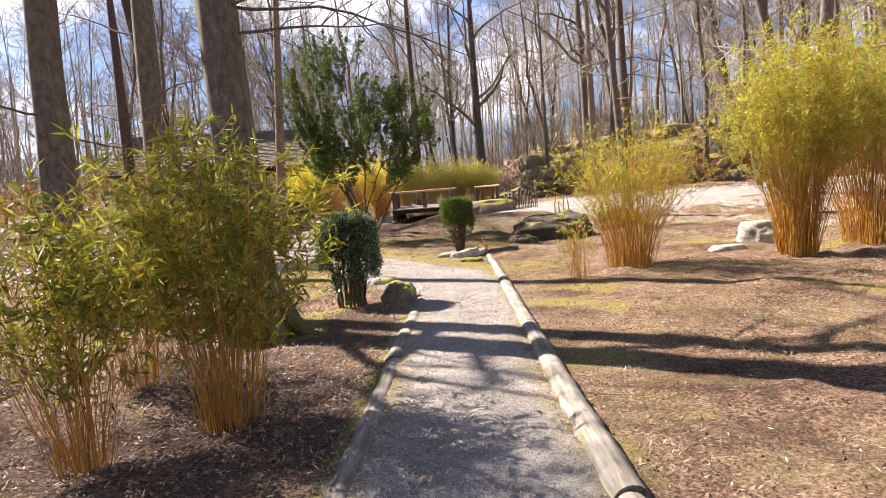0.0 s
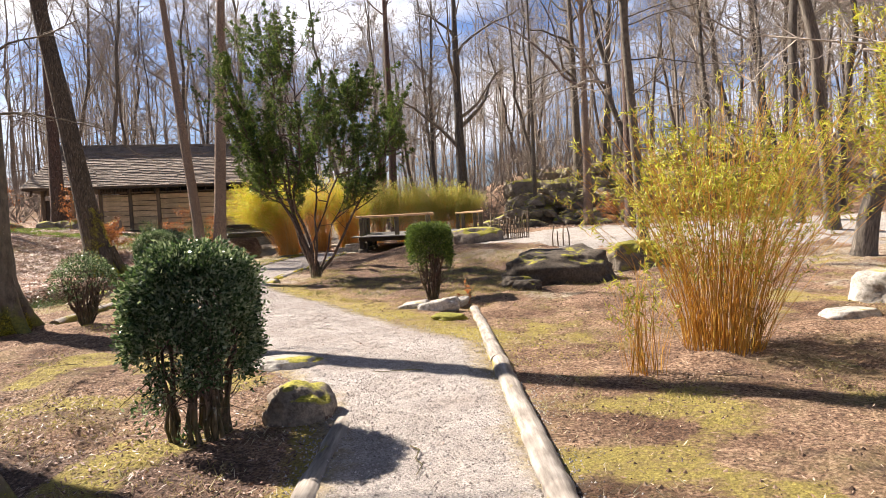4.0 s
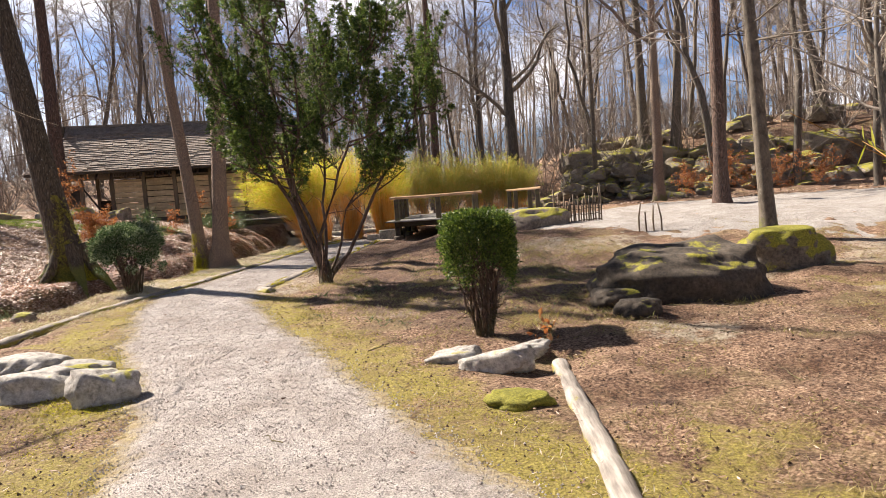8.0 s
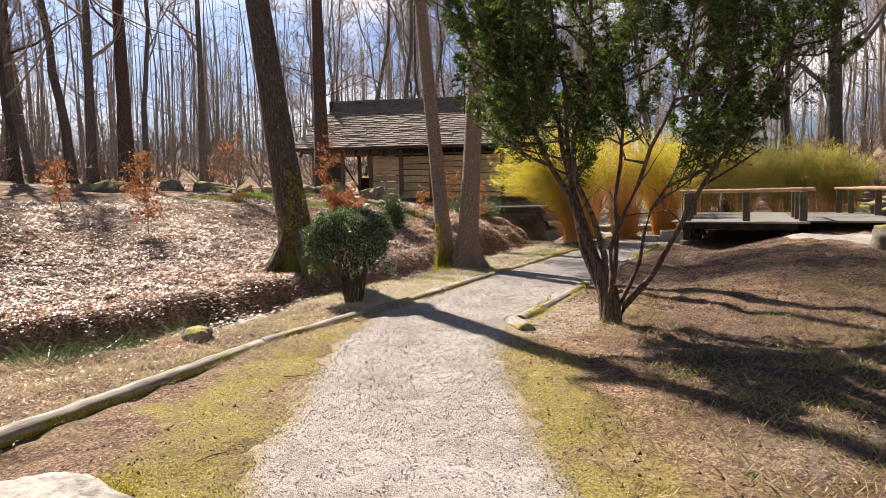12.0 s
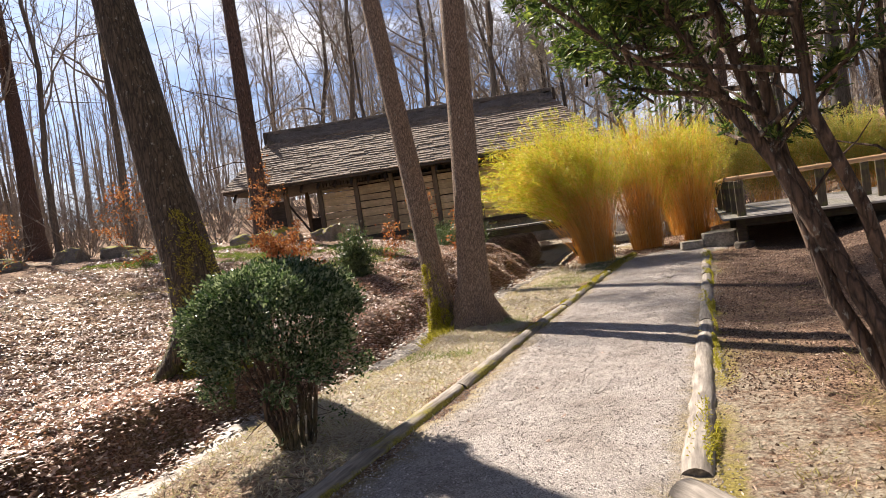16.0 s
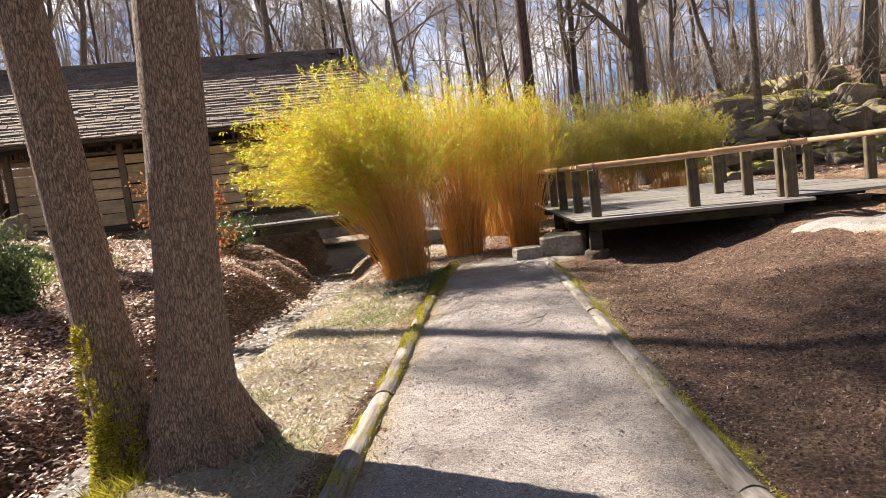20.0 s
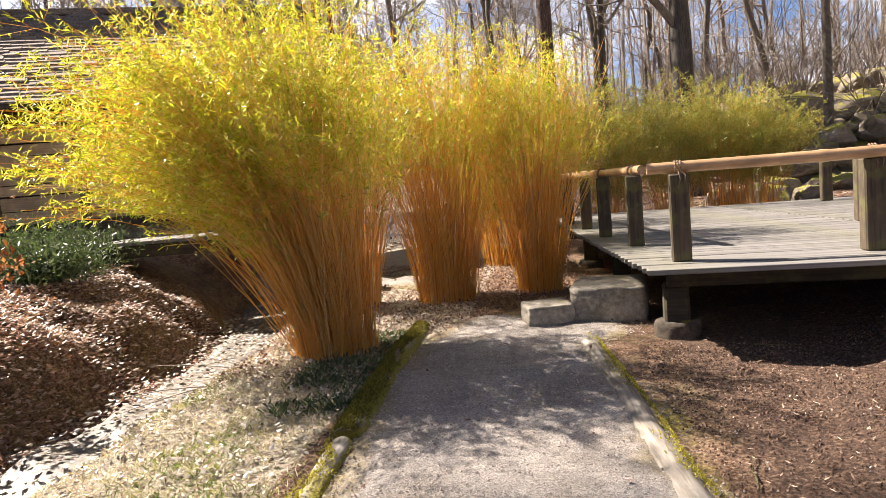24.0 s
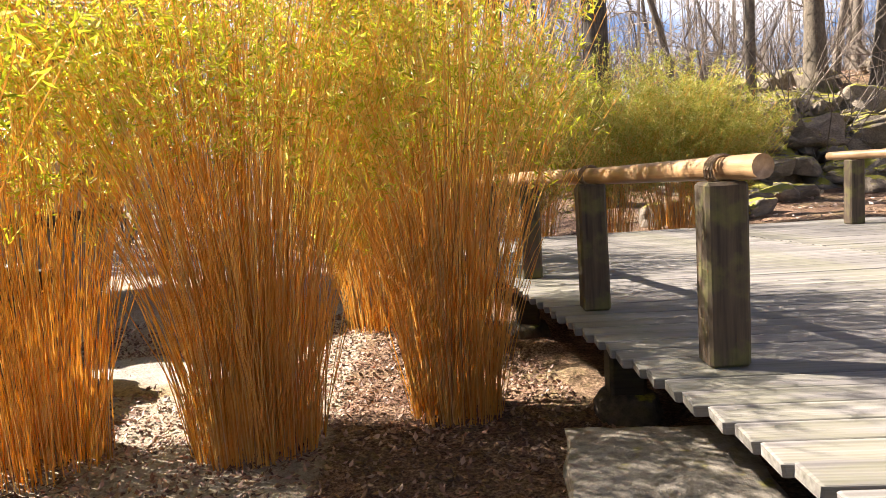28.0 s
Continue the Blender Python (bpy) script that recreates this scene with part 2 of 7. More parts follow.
M_BAMY = leaf_mat("bamboo_leaf_yellow", [(0.0, (0.3, 0.37, 0.03)), (0.4, (0.57, 0.63, 0.06)), (0.8, (0.78, 0.79, 0.1)), (1.0, (0.9, 0.9, 0.42))], 0.62, 0.3, (1.0, 0.99, 0.6))
M_BAMF = leaf_mat("bamboo_leaf_pale", [(0.0, (0.3, 0.34, 0.05)), (0.5, (0.5, 0.52, 0.1)), (1.0, (0.74, 0.72, 0.3))], 0.5, 0.4)
M_BAMO = leaf_mat("bamboo_leaf_olive", [(0.0, (0.21, 0.23, 0.03)), (0.5, (0.46, 0.48, 0.06)), (1.0, (0.74, 0.72, 0.16))], 0.58, 0.4)
M_BAMG = leaf_mat("bamboo_leaf_green", [(0.0, (0.13, 0.16, 0.025)), (0.5, (0.29, 0.3, 0.045)), (1.0, (0.55, 0.49, 0.09))], 0.58, 0.4)
M_CRAG = rock_mat("rock_outcrop", (0.08, 0.065, 0.052), (0.45, 0.385, 0.31), 0.46)
M_MOSSROCK = rock_mat("rock_thick_moss", (0.06, 0.05, 0.038), (0.3, 0.25, 0.2), 0.8)
M_CANE = leaf_mat("bamboo_cane", [(0.0, (0.74, 0.38, 0.07)), (0.35, (0.93, 0.6, 0.17)), (0.7, (0.97, 0.74, 0.3)), (0.92, (0.99, 0.9, 0.56)), (1.0, (0.5, 0.28, 0.12))], 0.6, 0.3, (1.0, 0.86, 0.55))
M_CANEO = leaf_mat("bamboo_cane_olive", [(0.0, (0.42, 0.19, 0.03)), (0.5, (0.66, 0.36, 0.06)), (1.0, (0.8, 0.56, 0.14))], 0.35, 0.4, (1.0, 0.8, 0.5))
M_ROCK = rock_mat("rock_mossy", (0.075, 0.06, 0.047), (0.42, 0.35, 0.28), 0.44)
M_ROCKD = rock_mat("rock_dark_mossy", (0.03, 0.025, 0.02), (0.15, 0.12, 0.09), 0.2)
M_ROCKP = rock_mat("rock_pale", (0.2, 0.185, 0.165), (0.72, 0.69, 0.64), 0.08)
M_ROCKPM = rock_mat("rock_pale_mossy", (0.2, 0.185, 0.16), (0.7, 0.67, 0.62), 0.26)
M_STEP = rock_mat("step_stone", (0.15, 0.135, 0.115), (0.5, 0.46, 0.4), 0.1)
M_DECK = wood_mat("deck_board", (0.1, 0.094, 0.092), (0.4, 0.385, 0.38), 0, 0.6, 0.3)
M_POST = wood_mat("post_wood", (0.035, 0.025, 0.016), (0.16, 0.115, 0.075), 2, 0.8, 0.55)
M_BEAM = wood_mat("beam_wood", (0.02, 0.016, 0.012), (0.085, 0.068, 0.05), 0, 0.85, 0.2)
M_RAIL = wood_mat("rail_bamboo", (0.36, 0.2, 0.095), (0.64, 0.43, 0.25), 0, 0.4)
M_TWINE = two_scale("twine", (0.16, 0.1, 0.06), (0.26, 0.18, 0.11), (0.36, 0.27, 0.18), 60, 9)
M_BOARD = wood_mat("wall_board", (0.46, 0.31, 0.16), (0.92, 0.7, 0.43), 0, 0.8)
M_HPOST = wood_mat("house_post", (0.1, 0.07, 0.045), (0.28, 0.2, 0.13), 2, 0.8)
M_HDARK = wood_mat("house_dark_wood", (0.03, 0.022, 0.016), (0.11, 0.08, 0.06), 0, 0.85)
M_SHINGLE = wood_mat("shingle", (0.1, 0.078, 0.064), (0.52, 0.425, 0.35), 1, 0.85, 0.0, 0.6, 0.6)
M_CAP = two_scale("ridge_bark", (0.05, 0.042, 0.036), (0.19, 0.165, 0.145), (0.42, 0.38, 0.34), 26, 2, (1, 1, 3), 0.95, 0.04, 0.9)
M_ORANGE = leaf_mat("beech_leaf_orange", [(0.0, (0.3, 0.09, 0.035)), (0.5, (0.47, 0.18, 0.07)), (1.0, (0.56, 0.3, 0.14))], 0.45, 0.6)
M_LOGTUFT = leaf_mat("log_moss_tuft", [(0.0, (0.07, 0.065, 0.008)), (0.5, (0.19, 0.17, 0.02)), (1.0, (0.42, 0.36, 0.05))], 0.2, 0.7)
M_REDLITTER = leaf_mat("litter_leaf_red", [(0.0, (0.2, 0.085, 0.055)), (0.5, (0.5, 0.26, 0.17)), (1.0, (0.74, 0.5, 0.4))], 0.25, 0.4)
M_LITTER = leaf_mat("litter_leaf", [(0.0, (0.21, 0.115, 0.08)), (0.45, (0.49, 0.335, 0.255)), (0.8, (0.68, 0.52, 0.44)), (1.0, (0.84, 0.74, 0.67))], 0.12, 0.4)
M_PALELEAF = leaf_mat("bleached_leaf", [(0.0, (0.2, 0.15, 0.12)), (0.4, (0.55, 0.48, 0.42)), (1.0, (0.85, 0.8, 0.74))], 0.1, 0.5)
M_CLUMPLITTER = leaf_mat("dead_bamboo_leaf", [(0.0, (0.09, 0.044, 0.03)), (0.65, (0.28, 0.155, 0.108)), (1.0, (0.62, 0.45, 0.37))], 0.12, 0.5)
M_SOILBIT = leaf_mat("soil_litter_bit", [(0.0, (0.05, 0.028, 0.018)), (0.4, (0.17, 0.1, 0.065)), (0.75, (0.42, 0.28, 0.2)), (1.0, (0.74, 0.6, 0.47))], 0.1, 0.6)
M_CLOD = leaf_mat("soil_clod", [(0.0, (0.05, 0.03, 0.02)), (0.5, (0.16, 0.1, 0.065)), (1.0, (0.36, 0.26, 0.18))], 0.0, 0.95)
M_DARKCLOD = leaf_mat("dark_soil_clod", [(0.0, (0.035, 0.02, 0.014)), (0.5, (0.14, 0.085, 0.06)), (0.93, (0.32, 0.21, 0.15)), (1.0, (0.55, 0.46, 0.38))], 0.0, 0.95)
M_DRYGRASS = leaf_mat("dry_grass", [(0.0, (0.42, 0.33, 0.2)), (0.5, (0.68, 0.61, 0.46)), (0.85, (0.78, 0.72, 0.56)), (1.0, (0.4, 0.43, 0.1))], 0.3, 0.7)
M_IVY = leaf_mat("ground_ivy", [(0.0, (0.03, 0.06, 0.02)), (1.0, (0.16, 0.22, 0.1))], 0.3, 0.35)
M_PEBBLE = leaf_mat("path_pebble", [(0.0, (0.2, 0.17, 0.155)), (0.4, (0.4, 0.355, 0.33)), (0.8, (0.6, 0.55, 0.52)), (1.0, (0.8, 0.76, 0.72))], 0.0, 0.8)
M_GRASSG = leaf_mat("green_grass", [(0.0, (0.08, 0.15, 0.025)), (0.6, (0.2, 0.31, 0.05)), (1.0, (0.42, 0.45, 0.12))], 0.35, 0.6)
M_MOSSLEAF = leaf_mat("moss_tuft", [(0.0, (0.22, 0.2, 0.02)), (0.5, (0.48, 0.44, 0.05)), (1.0, (0.74, 0.67, 0.14))], 0.4, 0.7)
M_TUFT = leaf_mat("brown_tuft", [(0.0, (0.24, 0.18, 0.085)), (0.6, (0.5, 0.41, 0.2)), (1.0, (0.4, 0.4, 0.1))], 0.3, 0.7)
M_MOSS = two_scale("moss", (0.09, 0.1, 0.012), (0.24, 0.23, 0.03), (0.42, 0.38, 0.06), 70, 4, rough=0.95, bump_d=0.02)


def log_mat(name, moss):
    m, n, l, b = base_mat(name)
    nt = m.node_tree
    f1 = noise_fac(nt, coords(nt, (14, 1.2, 14)), 2.0, 7)
    v = coords(nt)
    c = ramp(nt, f1, [(0.3, (0.11, 0.095, 0.08)), (0.5, (0.29, 0.26, 0.23)), (0.72, (0.5, 0.465, 0.42))])
    c = mix(nt, 1.0, c, ramp(nt, noise_fac(nt, v, 3, 4), [(0.3, grey(0.6)), (0.6, grey(1))]), "MULTIPLY")
    sz = n.new("ShaderNodeSeparateXYZ")
    l.new(v, sz.inputs[0])
    mz = n.new("ShaderNodeMath")
    mz.operation, mz.inputs[1].default_value = "MULTIPLY_ADD", -4.5
    l.new(sz.outputs["Z"], mz.inputs[0])
    l.new(noise_fac(nt, coords(nt, (3, 1, 3)), 2.0, 6), mz.inputs[2])
    mk = ramp(nt, mz.outputs[0], [(0.58 - moss, grey(0)), (0.68 - moss, grey(0.95))])
    c = mix(nt, mk, c, ramp(nt, noise_fac(nt, v, 70, 4), [(0.3, (0.09, 0.085, 0.01)), (0.55, (0.27, 0.24, 0.03)), (0.75, (0.46, 0.4, 0.06))]))
    l.new(c, b.inputs["Base Color"])
    b.inputs["Roughness"].default_value = 0.85
    bump(nt, b, f1, 0.6, 0.012)
    return m


M_LOG = log_mat("log_wood", 0.16)
M_LOGMOSS = log_mat("log_wood_mossy", 0.27)
M_LOGTHICK = log_mat("log_wood_thick_moss", 0.46)


def ground_mat():
    m, n, l, b = base_mat("ground_soil")
    nt = m.node_tree
    v = coords(nt)
    at = n.new("ShaderNodeAttribute")
    at.attribute_name = "cover"
    sp = n.new("ShaderNodeSeparateColor")
    l.new(at.outputs["Color"], sp.inputs[0])
    f1, f2 = noise_fac(nt, v, 42, 8, 0.72), noise_fac(nt, v, 1.1, 5)
    soil = ramp(nt, f1, [(0.36, (0.05, 0.026, 0.016)), (0.48, (0.3, 0.185, 0.12)), (0.62, (0.72, 0.54, 0.39))])
    soil = mix(nt, 1.0, soil, ramp(nt, f2, [(0.34, (0.42, 0.34, 0.29)), (0.56, (1, 1, 1))]), "MULTIPLY")
    soil = mix(nt, 1.0, soil, ramp(nt, noise_fac(nt, v, 6.0, 6, 0.7), [(0.35, (0.55, 0.47, 0.42)), (0.6, (1.08, 1.04, 1.0))]), "MULTIPLY")
    thatch = ramp(nt, noise_fac(nt, v, 60, 6, 0.7), [(0.32, (0.11, 0.085, 0.035)), (0.5, (0.3, 0.245, 0.1)), (0.7, (0.54, 0.47, 0.24))])
    soil = mix(nt, ramp(nt, noise_fac(nt, v, 0.9, 8, 0.72), [(0.5, grey(0)), (0.64, grey(0.5))]), soil, thatch)
    soil = mix(nt, ramp(nt, noise_fac(nt, v, 2.4, 9, 0.75), [(0.56, grey(0)), (0.68, grey(0.8))]), soil, (0.055, 0.032, 0.022))
    grass = ramp(nt, f1, [(0.3, (0.25, 0.21, 0.145)), (0.5, (0.53, 0.47, 0.37)), (0.72, (0.77, 0.72, 0.6))])
    moss = ramp(nt, noise_fac(nt, v, 55, 6, 0.7), [(0.3, (0.13, 0.1, 0.03)), (0.5, (0.35, 0.285, 0.065)), (0.7, (0.6, 0.5, 0.14))])
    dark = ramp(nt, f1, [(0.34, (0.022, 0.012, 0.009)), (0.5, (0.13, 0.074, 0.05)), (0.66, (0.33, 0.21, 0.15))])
    edge = noise_fac(nt, v, 4.6, 9, 0.78)

    fine = n.new("ShaderNodeMath")
    fine.operation, fine.inputs[1].default_value = "MULTIPLY_ADD", 0.55
    l.new(noise_fac(nt, v, 24, 6, 0.7), fine.inputs[0])
    em = n.new("ShaderNodeMath")
    em.operation, em.inputs[1].default_value = "SUBTRACT", 0.275
    l.new(edge, fine.inputs[2])
    l.new(fine.outputs[0], em.inputs[0])
    edge = em.outputs[0]

    def masked(sock, lo=0.3, hi=0.72):
        a = n.new("ShaderNodeMath")
        a.operation = "ADD"
        l.new(sock, a.inputs[0])
        s = n.new("ShaderNodeMath")
        s.operation, s.inputs[1].default_value = "SUBTRACT", 0.5
        l.new(edge, s.inputs[0])
        l.new(s.outputs[0], a.inputs[1])
        return ramp(nt, a.outputs[0], [(lo + 0.06, grey(0)), (hi - 0.1, grey(1))])

    c = mix(nt, masked(sp.outputs[2]), soil, grass)
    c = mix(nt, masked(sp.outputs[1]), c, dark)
    c = mix(nt, masked(sp.outputs[0]), c, moss)
    l.new(c, b.inputs["Base Color"])
    b.inputs["Roughness"].default_value = 0.95
    bump(nt, b, mix(nt, 0.5, f1, noise_fac(nt, v, 9, 8, 0.75)), 1.0, 0.12)
    return m


def gravel_mat(name, tint):
    m, n, l, b = base_mat(name)
    nt = m.node_tree
    v = coords(nt)
    vor = n.new("ShaderNodeTexVoronoi")
    vor.inputs["Scale"].default_value = 140
    l.new(v, vor.inputs["Vector"])
    sp = n.new("ShaderNodeSeparateColor")
    l.new(vor.outputs["Color"], sp.inputs[0])
    c = ramp(nt, sp.outputs[0], [(0.0, tuple(t * 0.55 for t in tint)), (0.5, tint), (1.0, tuple(min(0.8, t * 1.35) for t in tint))])
    c = mix(nt, 1.0, c, ramp(nt, noise_fac(nt, v, 1.7, 6), [(0.3, (0.7, 0.66, 0.62)), (0.62, (1, 1, 1))]), "MULTIPLY")
    c = mix(nt, 1.0, c, ramp(nt, noise_fac(nt, v, 14, 5), [(0.3, grey(0.72)), (0.6, grey(1))]), "MULTIPLY")
    at = n.new("ShaderNodeAttribute")
    at.attribute_name = "rim"
    sr = n.new("ShaderNodeSeparateColor")
    l.new(at.outputs["Color"], sr.inputs[0])
    ad = n.new("ShaderNodeMath")
    ad.operation, ad.inputs[1].default_value = "MULTIPLY_ADD", 0.55
    l.new(noise_fac(nt, v, 7, 9, 0.75), ad.inputs[0])
    l.new(sr.outputs[0], ad.inputs[2])
    dirt = ramp(nt, noise_fac(nt, v, 30, 6, 0.7), [(0.35, (0.13, 0.09, 0.05)), (0.5, (0.3, 0.235, 0.12)), (0.68, (0.46, 0.39, 0.22))])
    c = mix(nt, ramp(nt, ad.outputs[0], [(0.37, grey(0)), (0.58, grey(1))]), dirt, c)
    l.new(c, b.inputs["Base Color"])
    b.inputs["Roughness"].default_value = 0.95
    hh = mix(nt, 0.6, noise_fac(nt, v, 10, 6), vor.outputs["Distance"])
    bump(nt, b, hh, 1.0, 0.015)
    return m


M_GROUND = ground_mat()
M_GRAVEL = gravel_mat("path_gravel", (0.45, 0.415, 0.395))
M_GRAVEL2 = gravel_mat("court_gravel", (0.43, 0.405, 0.38))
M_WATER = two_scale("stream_bed", (0.06, 0.05, 0.04), (0.17, 0.145, 0.12), (0.42, 0.39, 0.35), 16, 2, rough=0.55)

# ---- mesh helpers ----
def fast_mesh(name, verts, quads=None, tris=None, smooth=False):
    """A mesh from numpy arrays of corners, quads and triangles."""
    me = bpy.data.meshes.new(name)
    verts = np.asarray(verts, np.float32).reshape(-1, 3)
    q = np.zeros((0, 4), np.int32) if quads is None else np.asarray(quads, np.int32).reshape(-1, 4)
    t = np.zeros((0, 3), np.int32) if tris is None else np.asarray(tris, np.int32).reshape(-1, 3)
    me.vertices.add(len(verts))
    me.vertices.foreach_set("co", verts.ravel())
    loops = np.concatenate([q.ravel(), t.ravel()])
    me.loops.add(len(loops))
    me.loops.foreach_set("vertex_index", loops)
    totals = np.concatenate([np.full(len(q), 4), np.full(len(t), 3)])
    me.polygons.add(len(totals))
    me.polygons.foreach_set("loop_start", np.concatenate([[0], np.cumsum(totals)[:-1]]).astype(np.int32) if len(totals) else [])
    me.polygons.foreach_set("use_smooth", np.full(len(totals), smooth))
    me.update(calc_edges=True)
    return me


class Acc:
    """Collects tubes and quads into one mesh."""

    def __init__(self):
        self.v, self.q, self.t, self.n = [], [], [], 0

    def tube(self, pts, radii, sides=6, cap=False, wob=0.0, rng=None):
        pts = np.asarray(pts, float)
        d = np.gradient(pts, axis=0)
        d /= np.linalg.norm(d, axis=1, keepdims=True) + 1e-9
        ref = np.where(np.abs(d[:, 2:3]) > 0.9, [[1.0, 0, 0]], [[0, 0, 1.0]])
        a = np.cross(d, ref)
        a /= np.linalg.norm(a, axis=1, keepdims=True) + 1e-9
        b = np.cross(d, a)
        ang = np.arange(sides) * 2 * np.pi / sides
        r = np.asarray(radii, float)[:, None, None]
        if wob:
            r = r * (1 + wob * rng.standard_normal((len(pts), sides, 1)))
        ring = pts[:, None] + r * (np.cos(ang)[None, :, None] * a[:, None] + np.sin(ang)[None, :, None] * b[:, None])
        self.v.append(ring.reshape(-1, 3))
        k, i = np.arange(len(pts) - 1)[:, None] * sides, np.arange(sides)[None]
        j = (i + 1) % sides
        self.q.append(np.stack([k + i, k + j, k + sides + j, k + sides + i], -1).reshape(-1, 4) + self.n)
        if cap:
            for base, order in ((0, range(sides - 2)), ((len(pts) - 1) * sides, range(sides - 2))):
                self.t.append(np.array([[base, base + s + 1, base + s + 2] for s in order]) + self.n)
        self.n += len(pts) * sides

    def leaves(self, c, d, length, width, rng, fold=0.0, up=None):
        """Lance-shaped leaves, four corners each: at c along d."""
        c, d = np.asarray(c, float), np.asarray(d, float)
        d = d / (np.linalg.norm(d, axis=1, keepdims=True) + 1e-9)
        s = np.cross(d, rng.standard_normal(c.shape) if up is None else up + 0.35 * rng.standard_normal(c.shape))
        s /= np.linalg.norm(s, axis=1, keepdims=True) + 1e-9
        L, W = np.asarray(length).reshape(-1, 1), np.asarray(width).reshape(-1, 1)
        nrm = np.cross(d, s)
        v = np.stack([c, c + d * L * 0.45 + s * W / 2 + nrm * fold * W, c + d * L, c + d * L * 0.45 - s * W / 2 + nrm * fold * W], 1)
        self.v.append(v.reshape(-1, 3))
        self.q.append(np.arange(len(c) * 4).reshape(-1, 4) + self.n)
        self.n += len(c) * 4

    def mesh(self, name, smooth=False):
        return fast_mesh(name, np.concatenate(self.v), np.concatenate(self.q) if self.q else None, np.concatenate(self.t) if self.t else None, smooth)


def link(name, me, material, parent=None, label="", m=None):
    """Links a mesh as one object; under a parent it is a part."""
    if material and not me.materials:
        me.materials.append(material)
    ob = new(name, me)
    if m is not None:
        ob.matrix_basis = m
    if parent:
        ob.parent = parent
    return tagged(ob, label)


def part(name, bm, material, parent, label=""):
    me = bpy.data.meshes.new(name)
    bm.to_mesh(me)
    bm.free()
    return link(name, me, material, parent, label)


def thing(name, m, label, category, group="", kind=""):
    ob = new(name)
    ob.empty_display_size = 0.2
    ob.matrix_basis = m
    return tagged(ob, label, category, group, kind)


def box_bm(sx, sy, sz, bev=0.01, seed=0, wob=0.0, at=(0, 0, 0)):
    """A bevelled box, its base at z = 0 of at, slightly uneven."""
    bm = bmesh.new()
    bmesh.ops.create_cube(bm, size=1.0)
    rng = random.Random(seed)
    for v in bm.verts:
        v.co = Vector((v.co.x * sx, v.co.y * sy, (v.co.z + 0.5) * sz)) + Vector([rng.uniform(-wob, wob) for _ in range(3)]) + Vector(at)
    if bev:
        bmesh.ops.bevel(bm, geom=bm.edges[:], offset=bev, segments=1, affect="EDGES")
    return bm


def box_mesh(name, sx, sy, sz, bev=0.01, seed=0, wob=0.0, at=(0, 0, 0)):
    bm = box_bm(sx, sy, sz, bev, seed, wob, at)
    me = bpy.data.meshes.new(name)
    bm.to_mesh(me)
    bm.free()
    return me


def smooth(e0, e1, x):
    t = np.clip((x - e0) / (e1 - e0), 0, 1)
    return t * t * (3 - 2 * t)


def hash_noise(x, y, seed=0):
    """Smooth value noise over the plan."""
    xi, yi = np.floor(x), np.floor(y)
    fx, fy = x - xi, y - yi
    fx, fy = fx * fx * (3 - 2 * fx), fy * fy * (3 - 2 * fy)

    def h(a, b):
        s = np.sin(a * 127.1 + b * 311.7 + seed * 74.7) * 43758.5453
        return s - np.floor(s)

    return (h(xi, yi) * (1 - fx) + h(xi + 1, yi) * fx) * (1 - fy) + (h(xi, yi + 1) * (1 - fx) + h(xi + 1, yi + 1) * fx) * fy


# ---- plan: path edges, stream, ground height ----
EDGES = [((0.75, -6.0), (2.2, -6.0)), ((0.42, -1.5), (1.68, -1.5)), ((0.12, 1.67), (1.3, 1.67)), ((-0.05, 3.8), (1.07, 3.8)), ((-0.27, 6.2), (0.87, 6.2)),
         ((-0.6, 7.5), (0.72, 7.7)), ((-1.75, 9.2), (0.35, 9.5)), ((-2.28, 10.6), (-0.45, 10.5)), ((-3.1, 11.8), (-1.2, 11.6)), ((-4.15, 13.1), (-2.05, 13.0)),
         ((-4.9, 14.4), (-2.95, 14.2)), ((-5.6, 15.7), (-3.75, 15.5)), ((-6.08, 17.0), (-4.32, 16.9)), ((-6.2, 18.5), (-4.44, 18.5)), ((-6.45, 20.9), (-4.65, 20.9)),
         ((-6.74, 24.8), (-4.97, 24.6)), ((-6.93, 28.2), (-5.3, 28.4)), ((-6.75, 29.0), (-4.95, 28.95)), ((-6.45, 29.9), (-5.3, 29.4))]
LOG_RIGHT_A = [(2.15, -5.5), (1.68, -1.2), (1.36, 1.5), (1.1, 3.7), (0.91, 6.0), (0.69, 8.2), (0.51, 9.8), (0.39, 10.9), (0.31, 12.0)]
LOG_LEFT_A = [(0.62, -5.0), (0.36, -1.2), (0.1, 1.67), (-0.04, 3.3), (-0.12, 4.4), (-0.27, 6.1), (-0.3, 6.95)]
LOG_LEFT_B = [(-5.3, 11.4), (-5.72, 12.9), (-6.0, 14.4), (-6.32, 16.0), (-6.3, 18.3), (-6.5, 20.9), (-6.62, 23.0), (-6.8, 25.5), (-6.85, 26.4)]
LOG_LEFT_C = [(-6.85, 26.45), (-6.95, 28.4), (-6.93, 29.3)]
LOG_RIGHT_B = [(-4.38, 17.3), (-4.45, 18.9), (-4.66, 20.9), (-4.8, 22.4), (-4.98, 24.5), (-5.17, 26.7), (-5.37, 28.5)]
STREAM = np.array([(-13, 8.5), (-9.6, 12.5), (-8.0, 14.6), (-8.05, 16.4), (-8.45, 18.2), (-8.35, 20.2), (-8.45, 21.9), (-8.95, 24.1), (-9.1, 26.2), (-9.05, 28.5), (-9.4, 30.6), (-10.3, 32.8)])


